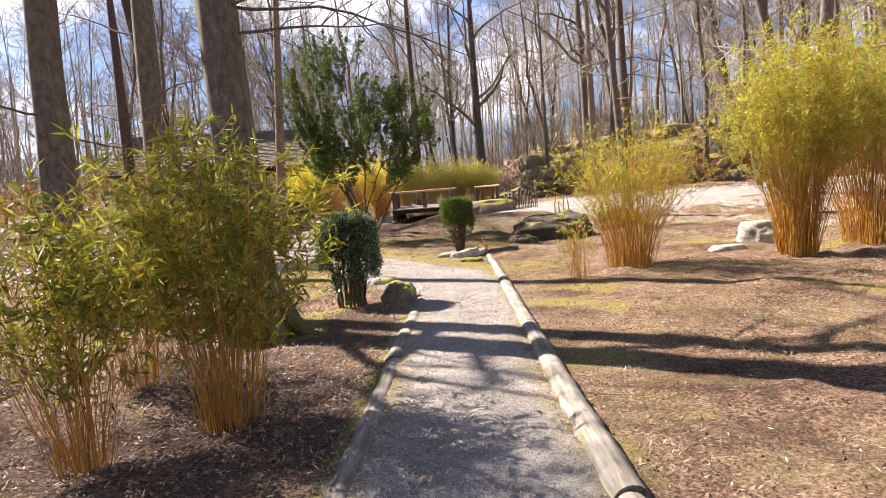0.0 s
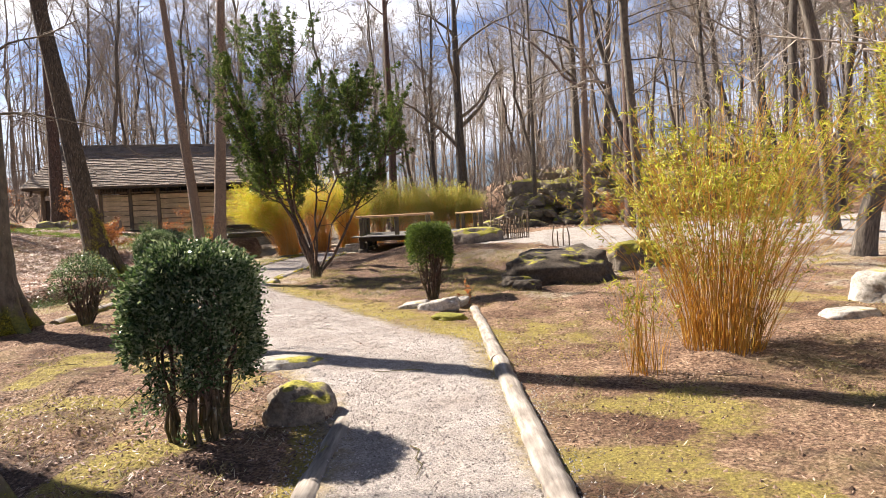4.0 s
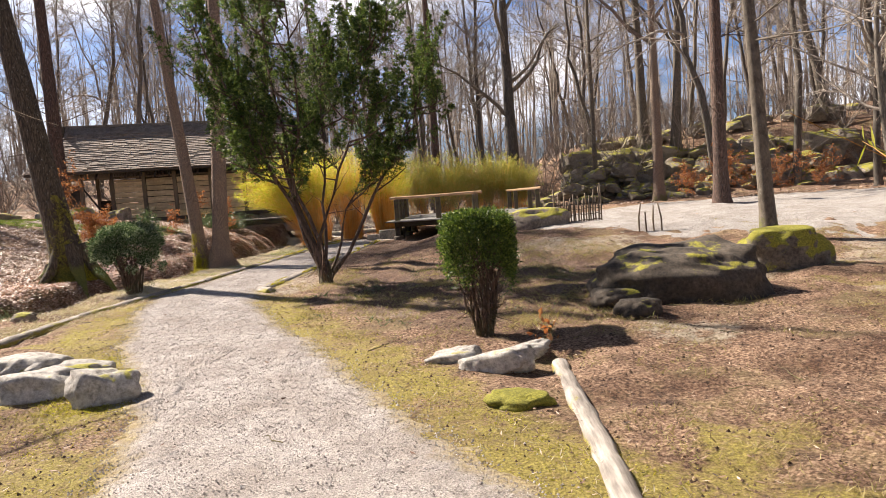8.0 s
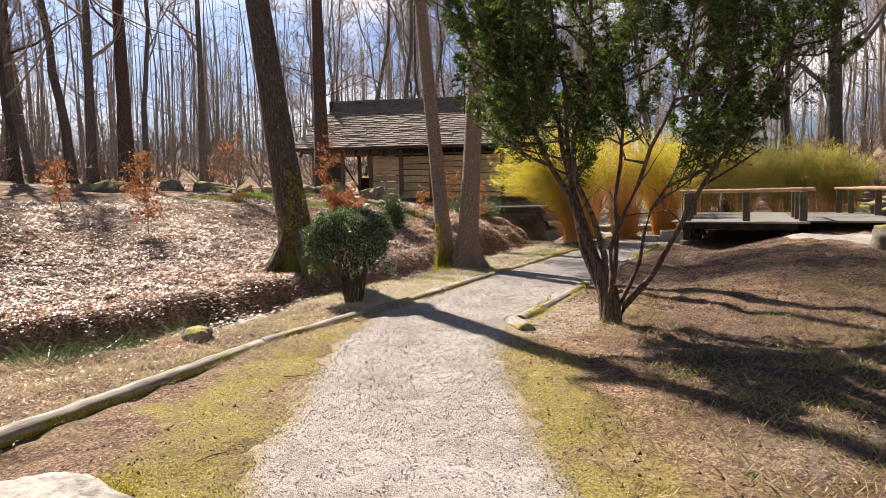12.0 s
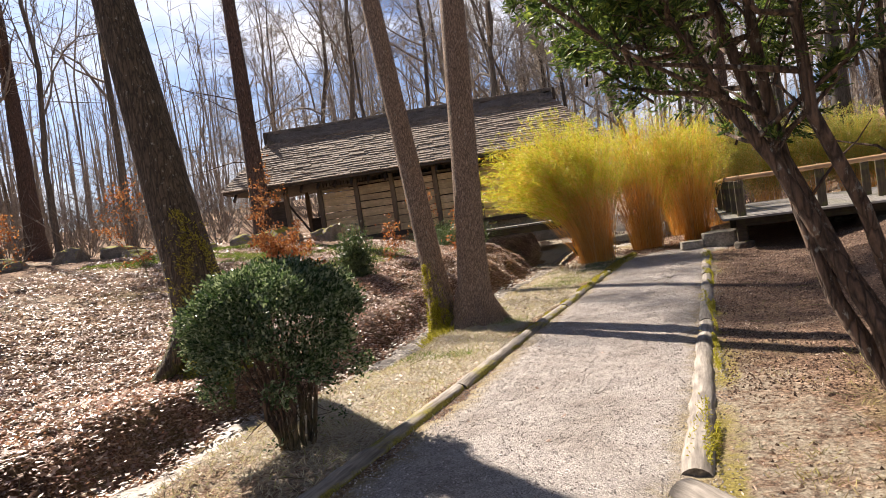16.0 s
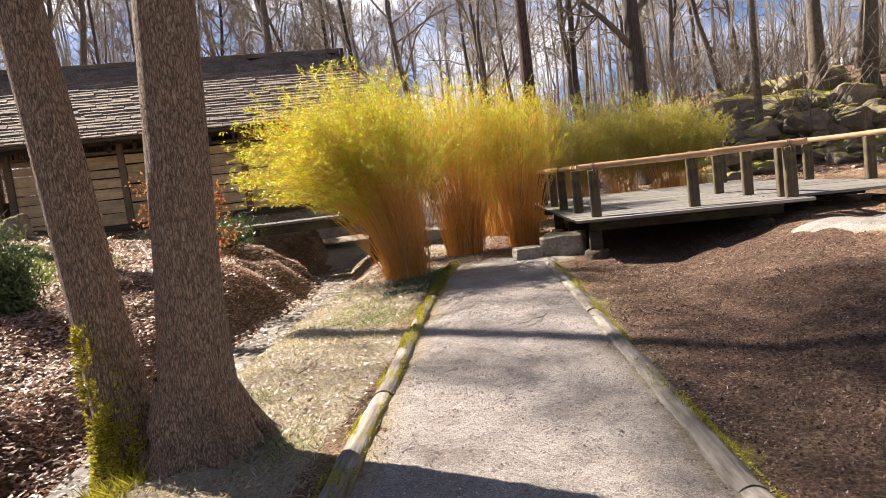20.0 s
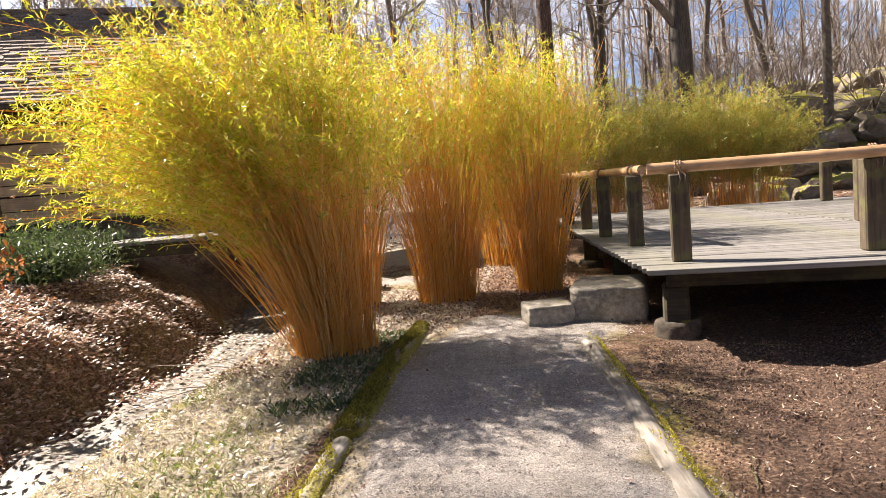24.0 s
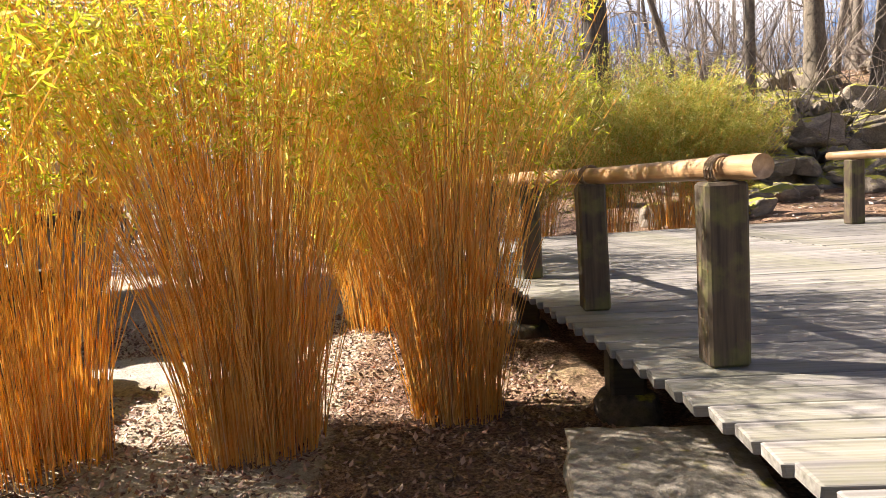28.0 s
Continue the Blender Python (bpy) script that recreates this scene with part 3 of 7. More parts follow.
def poly_dist(x, y, pts):
    """Distance to a polyline, and the side: positive to its left."""
    best, side = np.full(np.shape(x), 1e9), np.zeros(np.shape(x))
    for (ax, ay), (bx, by) in zip(pts[:-1], pts[1:]):
        dx, dy = bx - ax, by - ay
        t = np.clip(((x - ax) * dx + (y - ay) * dy) / (dx * dx + dy * dy), 0, 1)
        d = np.hypot(x - ax - t * dx, y - ay - t * dy)
        s = np.sign(dx * (y - ay) - dy * (x - ax))
        side = np.where(d < best, s, side)
        best = np.minimum(best, d)
    return best, side


def ground_z(x, y):
    x, y = np.asarray(x, float), np.asarray(y, float)
    ds, side = poly_dist(x, y, STREAM)
    left = np.where(side > 0, ds, 0.0)
    near = smooth(9, 15, y)
    z = near * (0.12 * smooth(0.3, 0.7, left) + 0.5 * smooth(0.45, 1.7, left + 0.7 * (hash_noise(x * 1.4, y * 1.4, 14) - 0.5)) * smooth(21.5, 26, y) * (1 - 0.6 * smooth(3, 7, left)) + 1.0 * smooth(1.0, 7.5, left) + 0.055 * np.clip(left - 5, 0, 40))
    z = z + (1 - near) * 0.05 * np.clip(-x - 8, 0, 30)
    z = z - np.where(side > 0, 0.30 * (1 - smooth(0.3, 0.85, ds)), 0.30 * (1 - smooth(0.2, 0.9, ds))) * smooth(11, 14, y)
    court = smooth(-3.9, -1.6, x) * smooth(18.5, 22, y)
    z = z + 0.36 * court * (1 - 0.0 * x)
    hill = smooth(44.0, 48.5, y) * smooth(-3.0, 3.0, x) * (2.6 + 0.9 * smooth(2, 14, x))
    z = z + hill + 1.6 * smooth(40, 66, y) + 0.02 * np.clip(y - 60, 0, 80)
    z = z + 0.05 * np.clip(x - 14, 0, 40)
    pl = np.array([((a[0] + b[0]) / 2, (a[1] + b[1]) / 2) for a, b in EDGES])
    dp, _ = poly_dist(x, y, pl)
    rough = smooth(0.9, 2.2, dp)
    z = z + rough * (0.10 * (hash_noise(x * 0.8, y * 0.8, 3) - 0.5) + 0.07 * (hash_noise(x * 2.7, y * 2.7, 5) - 0.5)) + (0.012 + 0.05 * rough) * (hash_noise(x * 5, y * 5, 8) - 0.5)
    far = smooth(42, 125, np.hypot(x + 5, y - 20)) * (1 - smooth(150, 400, np.hypot(x, y)))
    z = z + 3.0 * far
    return z


def gz(x, y):
    return float(ground_z(np.array([x]), np.array([y]))[0])


# ---- ground: one sheet, fine near the walk, reaching the horizon ----
def axis(fine0, fine1, step, far0, far1):
    a = list(np.arange(fine0, fine1, step))
    lo, d = [], step
    p = fine0
    while p > far0:
        d *= 1.22
        p -= d
        lo.append(p)
    hi, d, p = [], step, a[-1]
    while p < far1:
        d *= 1.22
        p += d
        hi.append(p)
    return np.array(lo[::-1] + a + hi)


gx, gy = axis(-12, 9, 0.13, -900, 900), axis(-3, 34, 0.13, -700, 1200)
GX, GY = np.meshgrid(gx, gy)
GZ = ground_z(GX, GY)
nx, ny = len(gx), len(gy)
ii = (np.arange(ny - 1)[:, None] * nx + np.arange(nx - 1)[None]).ravel()
gm = fast_mesh("ground", np.stack([GX, GY, GZ], -1), np.stack([ii, ii + 1, ii + nx + 1, ii + nx], -1), None, True)


def cover(x, y):
    """How much moss, dark litter with painted shade, and dry grass covers the soil."""
    le = np.array([e[0] for e in EDGES])
    re = np.array([e[1] for e in EDGES])
    dl, sl = poly_dist(x, y, le)
    dr, sr = poly_dist(x, y, re)
    n1, n2 = hash_noise(x * 0.7, y * 0.7, 11), hash_noise(x * 2.1, y * 2.1, 12)
    moss = (0.46 + 0.26 * n2) * (1 - smooth(0.35, 1.15, dr)) * smooth(8.5, 9.6, y) * (1 - smooth(16, 17.2, y))
    moss = np.maximum(moss, (0.38 + 0.3 * n2) * (1 - smooth(0.5, 1.3, dl)) * smooth(8.2, 9.2, y) * (1 - smooth(16, 17.5, y)))
    moss = np.maximum(moss, 0.58 * smooth(0.56, 0.8, n1 * 0.5 + n2 * 0.5) * (x > 1) * (y < 18))
    moss = np.maximum(moss, 0.75 * (1 - smooth(0.05, 0.3, dl)) * (y < 7))
    moss = np.maximum(moss, 0.7 * n2 * (1 - smooth(0.15, 0.45, dr)) * (y < 9))
    moss = np.maximum(moss, 0.8 * n2 * (1 - smooth(0.1, 0.35, dr)) * (y > 17) * (y < 27))
    moss = np.maximum(moss, 0.6 * smooth(0.5, 0.75, n2) * (x < -1) * (x > -5.5) * (y > 5) * (y < 13.5))
    ds, side = poly_dist(x, y, STREAM)
    grassv = (side <= 0) * (x < le[np.clip(np.searchsorted(le[:, 1], y), 0, len(le) - 1), 0]) * smooth(15, 18, y)
    grassv = np.maximum(0.62 * grassv, 0.48 * smooth(0.45, 0.7, n1) * (y > 12) * (y < 21) * (x > -5))
    grassv = np.maximum(grassv, 0.45 * smooth(2.5, 4, np.where(side > 0, ds, 0)) * smooth(0.5, 0.65, hash_noise(x * 0.35, y * 0.35, 4)))
    # dark brown bed before the deck, deepened to stand for dappled tree shade
    dark = 0.6 * smooth(-5.2, -4.6, x) * smooth(19, 21, y) * (1 - smooth(-2.6, -1.4, x))
    dark = np.maximum(dark, 0.25 * (1 - smooth(0.4, 0.8, ds)))
    dark = np.maximum(dark, 0.72 * (y < 6.5) * (x < 0) * smooth(0.2, 0.45, n1))
    # yew's shadow painted into the soil colour, an ellipse right of its foot
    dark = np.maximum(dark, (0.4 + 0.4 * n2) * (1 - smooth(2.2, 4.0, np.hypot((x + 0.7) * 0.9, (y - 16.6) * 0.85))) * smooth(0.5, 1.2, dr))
    dark = np.maximum(dark, 0.4 * smooth(36, 42, y))
    return np.stack([moss, dark, grassv, np.ones_like(moss)], -1)


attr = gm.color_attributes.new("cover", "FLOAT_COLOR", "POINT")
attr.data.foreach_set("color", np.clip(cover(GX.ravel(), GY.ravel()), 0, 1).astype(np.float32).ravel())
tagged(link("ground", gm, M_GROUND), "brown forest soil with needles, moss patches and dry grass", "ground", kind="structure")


def ribbon(name, pairs, material, lift, label, across=16, step=0.12, wave=0.1, widen=0.0):
    a, b = np.array([p[0] for p in pairs], float), np.array([p[1] for p in pairs], float)
    s = np.concatenate([[0], np.cumsum(np.linalg.norm(np.diff((a + b) / 2, axis=0), axis=1))])
    ss = np.arange(0, s[-1], step)
    k = np.ones(9) / 9
    def sm(c):
        u = np.interp(ss, s, c)
        return np.convolve(np.pad(u, 4, mode="edge"), k, "valid")
    A, B = np.stack([sm(a[:, 0]), sm(a[:, 1])], 1), np.stack([sm(b[:, 0]), sm(b[:, 1])], 1)
    d = (B - A) / np.linalg.norm(B - A, axis=1, keepdims=True)
    A, B = A - d * widen, B + d * widen
    A = A - d * (wave * (hash_noise(ss * 1.9, ss * 0 + 2.5, 21) - 0.5 + 0.5 * (hash_noise(ss * 6, ss * 0 + 2.5, 23) - 0.5)))[:, None]
    B = B + d * (wave * (hash_noise(ss * 1.9, ss * 0 + 7.5, 22) - 0.5 + 0.5 * (hash_noise(ss * 6, ss * 0 + 2.5, 24) - 0.5)))[:, None]
    w = np.linspace(0, 1, across)
    P = A[:, None] * (1 - w)[None, :, None] + B[:, None] * w[None, :, None]
    z = ground_z(P[..., 0], P[..., 1]) + lift * np.minimum(1, 9 * np.minimum(w, 1 - w) - 0.45)[None] + 0.012 * (hash_noise(P[..., 0] * 7, P[..., 1] * 7, 31) - 0.5) + 0.016 * (hash_noise(P[..., 0] * 19, P[..., 1] * 19, 32) - 0.5)
    z = z - (0.12 * (1 - smooth(0, 0.7, np.minimum(ss, ss[-1] - ss))))[:, None] * (name == "court")
    n1 = across
    ii = (np.arange(len(ss) - 1)[:, None] * n1 + np.arange(n1 - 1)[None]).ravel()
    me = fast_mesh(name, np.concatenate([P, z[..., None]], -1), np.stack([ii, ii + 1, ii + n1 + 1, ii + n1], -1), None, True)
    rim = np.minimum(w, 1 - w)[None] * np.linalg.norm(B - A, axis=1)[:, None]
    ra = me.color_attributes.new("rim", "FLOAT_COLOR", "POINT")
    ra.data.foreach_set("color", np.repeat(np.clip(rim, 0, 1).ravel(), 4).astype(np.float32))
    return tagged(link(name, me, material), label, name, kind="structure"), P, z


path_ob, PP, PZ = ribbon("path", EDGES, M_GRAVEL, 0.022, "pale crushed-gravel garden path between log edgings", 44, 0.06, 0.16, 0.12)
COURT = [((-2.9, 27.15), (-2.5, 26.2)), ((-1.9, 27.5), (-1.5, 24.9)), ((-1.0, 28.2), (0.0, 22.8)), ((0.6, 29.6), (1.6, 20.6)), ((1.6, 33), (4.2, 19.4)), ((4, 37), (8, 19.2)), ((8, 38), (13, 19.5)), ((13, 38), (22, 21))]
ribbon("court", COURT, M_GRAVEL2, 0.05, "bright gravel court beside the wooden deck", 30, 0.25, 0.5)


ribbon("side_path", [((-7.0, 31.75), (-7.0, 32.5)), ((-7.8, 31.9), (-7.7, 33.0)), ((-8.8, 32.0), (-8.9, 33.2)), ((-9.9, 31.7), (-10.1, 32.7))], M_GRAVEL2, 0.04, "short gravel path behind the bamboo to the footbridge", 12, 0.1, 0.2)


# ---- log edgings ----
def log_piece(p0, p1, r, seed, label, sunk=0.05, wood=None):
    rng = np.random.default_rng(seed)
    a, b = np.array([*p0, gz(*p0) - r * sunk]), np.array([*p1, gz(*p1) - r * sunk])
    L = np.linalg.norm(b - a)
    n = max(6, int(L / 0.12))
    t = np.linspace(0, 1, n)
    y = t * L
    bend = 0.005 * np.sin(t * np.pi * rng.uniform(1, 2.5) + rng.uniform(0, 6))
    pts = np.stack([bend + 0.004 * rng.standard_normal(n), y, 0.004 * rng.standard_normal(n)], 1)
    rad = r * (1 + 0.03 * np.sin(t * rng.uniform(3, 6) + rng.uniform(0, 6)) - 0.08 * t + 0.006 * rng.standard_normal(n))
    rad[0] *= 0.95
    rad[-1] *= 0.93
    acc = Acc()
    acc.tube(pts, rad, 16, True, 0.008, rng)
    acc.v[-1][:, 2] *= 0.82
    d = b - a
    m = Matrix.Translation(a) @ Euler((math.asin(d[2] / L), 0, math.atan2(-d[0], d[1]))).to_matrix().to_4x4()
    ob = link("edging_log", acc.mesh("edging_log", True), wood or M_LOG, None, label, m)
    return tagged(ob, "", "log", "log edging of the path")


def log_row(pts, r, seed, label, piece=2.6, sunk=-0.05, wood=None):
    p = np.array(pts, float)
    s = np.concatenate([[0], np.cumsum(np.linalg.norm(np.diff(p, axis=0), axis=1))])
    n = max(1, round(s[-1] / piece))
    cuts = np.linspace(0, s[-1], n + 1)
    for i in range(n):
        e = [(float(np.interp(c, s, p[:, 0])), float(np.interp(c, s, p[:, 1]))) for c in (cuts[i] + 0.003, cuts[i + 1] - 0.003)]
        log_piece(e[0], e[1], r * (0.94 + 0.12 * ((seed * 7 + i * 5) % 9) / 8), seed + i, label, sunk, wood)


log_row(LOG_RIGHT_A, 0.078, 100, "weathered pale log with moss, laid as path edging", 3.6)
log_row(LOG_LEFT_A, 0.075, 130, "weathered grey log half sunk beside the gravel path", 3.0, 0.3)
log_row(LOG_LEFT_B, 0.078, 160, "mossy weathered log edging the gravel path", 3.4, 0.1, M_LOGMOSS)
log_row(LOG_LEFT_C, 0.088, 176, "log wholly overgrown with moss at the bamboo's foot", 3.0, 0.15, M_LOGTHICK)
log_row(LOG_RIGHT_B, 0.08, 190, "weathered log with yellow moss edging the path", 3.6, 0.25)
log_piece((-4.4, 17.1), (-4.05, 16.75), 0.1, 215, "short mossy log stub at the path's edge", 0.05, M_LOGMOSS)


def log_moss(pts, r, n, seed, cover, turn=0.0, material=None):
    """Tufts of moss sitting in patches along the top of a log row."""
    rng = np.random.default_rng(seed)
    p = np.array(pts, float)
    s = np.concatenate([[0], np.cumsum(np.linalg.norm(np.diff(p, axis=0), axis=1))])
    d = rng.uniform(0, s[-1], n)
    a = rng.normal(turn, 0.6, n)
    keep = hash_noise(d * 2.3 + a * 0.8, a * 1.6 + seed, seed) > 1 - cover
    d, a = d[keep], a[keep]
    x, y = np.interp(d, s, p[:, 0]), np.interp(d, s, p[:, 1])
    q = r * (1.0 + 0.16 * hash_noise(d * 7, a * 3, seed + 1))
    c = np.stack([x + np.sin(a) * q, y, ground_z(x, y) + np.cos(a) * q * 0.86 - 0.012], 1)
    u = np.stack([np.sin(a), 0 * a, np.cos(a)], 1) + 0.8 * rng.standard_normal((len(a), 3))
    acc = Acc()
    acc.leaves(c, u, rng.uniform(0.012, 0.03, len(a)), rng.uniform(0.005, 0.01, len(a)), rng, 0.1)
    tagged(link("moss", acc.mesh("moss"), material or M_LOGTUFT), "moss tufts grown over an edging log", "moss", kind="stuff")


log_moss(LOG_LEFT_C, 0.085, 16000, 31, 0.8)
log_moss(LOG_LEFT_B[5:], 0.075, 11000, 32, 0.38, -0.3, M_MOSSLEAF)
log_moss(LOG_RIGHT_B, 0.077, 20000, 33, 0.42, 0.95, M_MOSSLEAF)


# ---- stones ----
def stone_mesh(name, sx, sy, sz, seed, rough=0.22, flat=0.0, cuts=3):
    bm = bmesh.new()
    bmesh.ops.create_icosphere(bm, subdivisions=cuts, radius=1.0)
    o = Vector((seed * 3.7, seed * 1.3, seed * 7.1))
    for v in bm.verts:
        c = v.co.copy()
        f = 1 + rough * (noise.noise(c * 1.1 + o) * 1.4 + noise.noise(c * 2.6 + o) * 0.7 + noise.noise(c * 6 + o) * 0.35 - abs(noise.noise(c * 1.9 + o)) * 0.6 + noise.noise(c * 14 + o) * 0.1)
        c *= f
        for k in range(3):
            c[k] = math.copysign(abs(c[k]) ** 0.84, c[k])
        if flat and c.z > flat:
            c.z = flat + (c.z - flat) * 0.25
        v.co = Vector((c.x * sx, c.y * sy, c.z * sz))
    me = bpy.data.meshes.new(name)
    bm.to_mesh(me)
    bm.free()
    for p in me.polygons:
        p.use_smooth = True
    return me


def block_mesh(name, seed, n=18, bev=0.07, flat=0.0):
    """An angular block: the hull of a few points, its edges broken."""
    rg = random.Random(seed)
    bm = bmesh.new()
    for _ in range(n):
        c = Vector((rg.uniform(-1, 1), rg.uniform(-1, 1), rg.uniform(-1, 1)))
        m = max(abs(c.x), abs(c.y), abs(c.z))
        bm.verts.new(c / m * rg.uniform(0.8, 1.0))
    bmesh.ops.convex_hull(bm, input=bm.verts[:])
    bmesh.ops.delete(bm, geom=[v for v in bm.verts if not v.link_faces], context="VERTS")
    bmesh.ops.bevel(bm, geom=bm.edges[:], offset=bev, segments=1, affect="EDGES")
    bmesh.ops.triangulate(bm, faces=bm.faces[:])
    bmesh.ops.subdivide_edges(bm, edges=bm.edges[:], cuts=2, use_grid_fill=True)
    o = Vector((seed, seed * 0.37, 0))
    for v in bm.verts:
        v.co *= 1 + 0.09 * noise.noise(v.co * 2.3 + o) + 0.05 * noise.noise(v.co * 6 + o)
    for v in bm.verts:
        v.co = Vector([max(-1.06, min(1.06, c)) for c in v.co])
        if flat and v.co.z > flat:
            v.co.z = flat + (v.co.z - flat) * 0.3
    me = bpy.data.meshes.new(name)
    bm.to_mesh(me)
    bm.free()
    return me


def slab(x, y, sx, sy, sz, rz, seed, material, label):
    """A rounded half-buried edging stone."""
    rg = random.Random(seed)
    me = stone_mesh("stone", sx * 1.02, sy * 1.02, sz * 1.05, seed, 0.3, 0.8, 4)
    m = pose(x, y, gz(x, y) + sz * 0.22, rg.uniform(-16, 16), rg.uniform(-16, 16), rz)
    return tagged(link("stone", me, material, None, label, m), "", "stone", "edging stones")


def stone(x, y, sx, sy, sz, rz, seed, material, label, category="stone", name="stone", sink=0.35, flat=0.8, group="", dz=0.0, cuts=4, rough=0.22):
    z = gz(x, y)
    ob = link(name, stone_mesh(name, sx, sy, sz, seed, rough, flat, cuts), material, None, label, pose(x, y, z + sz * (1 - 2 * sink) * 0.6 + dz, 0, 0, rz))
    return tagged(ob, "", category, group)


for i, (x, y, sx, sy, sz, rz) in enumerate([(-4.27, 11.98, 0.31, 0.22, 0.17, 15), (-3.62, 11.37, 0.28, 0.22, 0.18, 10), (-3.74, 11.97, 0.27, 0.17, 0.1, 20), (-2.97, 11.26, 0.24, 0.2, 0.2, 25)]):
    slab(x, y, sx, sy, sz, rz, 10 + i, M_ROCKPM if i in (2, 3) else M_ROCKP, "pale angular edging stone" + (" with yellow moss" if i in (2, 3) else ""))
stone(-0.6, 7.02, 0.22, 0.19, 0.19, 20, 21, M_ROCK, "dark rounded stone with moss beside the path", flat=0.0)
stone(-1.15, 8.55, 0.32, 0.2, 0.09, 10, 22, M_ROCKPM, "low pale stone overgrown with yellow moss")
for i, (x, y, sx, sy, sz, rz, mt) in enumerate([(-0.52, 12.12, 0.22, 0.14, 0.09, 0, M_ROCKP), (-0.16, 11.8, 0.3, 0.14, 0.12, -8, M_ROCKP), (0.06, 12.15, 0.2, 0.11, 0.08, 15, M_ROCKP), (0.05, 10.98, 0.19, 0.15, 0.07, 30, M_MOSS)]):
    slab(x, y, sx, sy, sz, rz, 30 + i, mt, "pale rough edging stone" if mt is M_ROCKP else "small stone under a moss cushion")
stone(1.72, 14.75, 1.0, 0.62, 0.5, -6, 149, M_ROCKD, "broad dark lumpy boulder with a mossy crest", "boulder", "boulder", 0.36, 0.0, cuts=5, rough=0.2)
stone(3.42, 16.6, 0.56, 0.46, 0.5, 12, 152, M_MOSSROCK, "blocky boulder with a thick moss cap", "boulder", "boulder", 0.32, 0.75, cuts=5, rough=0.2)
stone(0.98, 14.35, 0.3, 0.24, 0.14, 15, 153, M_ROCKD, "dark low hump of stone and soil")
stone(1.1, 13.6, 0.22, 0.2, 0.14, 5, 43, M_ROCKD, "dark low stone on needle litter")
stone(5.1, 11.0, 0.42, 0.36, 0.3, 30, 44, M_ROCKPM, "pale leaning boulder in brown soil", "boulder", "boulder", 0.45, 0.9)
stone(4.3, 10.2, 0.28, 0.2, 0.1, 10, 45, M_ROCKP, "low pale stone in the soil")
stone(0.0, 23.8, 0.8, 0.55, 0.45, 5, 46, M_ROCK, "mossy mound-shaped boulder behind a bamboo fence", "boulder", "boulder", 0.3, 0.8)
stone(-6.75, 14.85, 0.17, 0.13, 0.1, 0, 47, M_ROCK, "small moss-covered stone by the ditch")


# ---- deck of boards with rails ----
DECK_Z = 0.63
A0, FU, LV = Vector((-4.92, 28.0)), Vector((3.07, -0.33)), Vector((-0.74, 7.4))


def deck_xy(u, v):
    """u across the front from the corner, v to the back, both in metres."""
    fu, lv = FU.normalized(), LV.normalized()
    return A0 + fu * u + lv * v


deck = thing("deck", Matrix.Identity(4), "raised platform of weathered grey boards", "deck", kind="structure")
rng = random.Random(5)
rows, v, k = 50, 0.0, 0
ang = math.degrees(math.atan2(FU.y, FU.x))
plank_meshes = [box_mesh("board", 1.0, 0.142, 0.04, 0.003, s, 0.0015) for s in range(6)]
while v < 7.5:
    u1 = 3.1 + (0.0 if v < 0.85 else 2.0) + rng.uniform(-0.03, 0.03)
    u0 = rng.uniform(-0.008, 0.006)
    for a, b in ([(u0, u1)] if u1 < 3.5 else [(u0, 2.9), (2.92, u1)]):
        c = deck_xy((a + b) / 2, v + 0.07)
        ob = link("board", plank_meshes[k % 6], M_DECK, deck, "", pose(c.x, c.y, DECK_Z - 0.04 + rng.uniform(-0.0025, 0.0025), 0, 0, ang + rng.uniform(-0.25, 0.25)))
        ob.scale = (b - a, 1, 1)
        k += 1
    v += 0.148
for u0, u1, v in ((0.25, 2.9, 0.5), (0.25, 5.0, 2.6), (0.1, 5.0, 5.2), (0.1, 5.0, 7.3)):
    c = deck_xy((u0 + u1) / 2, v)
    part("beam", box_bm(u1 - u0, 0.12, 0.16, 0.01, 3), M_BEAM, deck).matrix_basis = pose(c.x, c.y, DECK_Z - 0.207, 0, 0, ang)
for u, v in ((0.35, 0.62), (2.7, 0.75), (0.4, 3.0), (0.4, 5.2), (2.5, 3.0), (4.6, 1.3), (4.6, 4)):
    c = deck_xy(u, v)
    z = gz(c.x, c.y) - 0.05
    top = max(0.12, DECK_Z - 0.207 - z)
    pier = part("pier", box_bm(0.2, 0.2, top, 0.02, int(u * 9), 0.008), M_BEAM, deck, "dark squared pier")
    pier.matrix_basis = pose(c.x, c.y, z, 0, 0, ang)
    link("footing", stone_mesh("footing", 0.19, 0.18, min(0.16, top * 0.45), int(u * 13 + v * 7), 0.2, 0.6, 3), M_ROCKD, pier, "dark footing stone", pose(0, 0, 0.08, 0, 0, 20 * u))


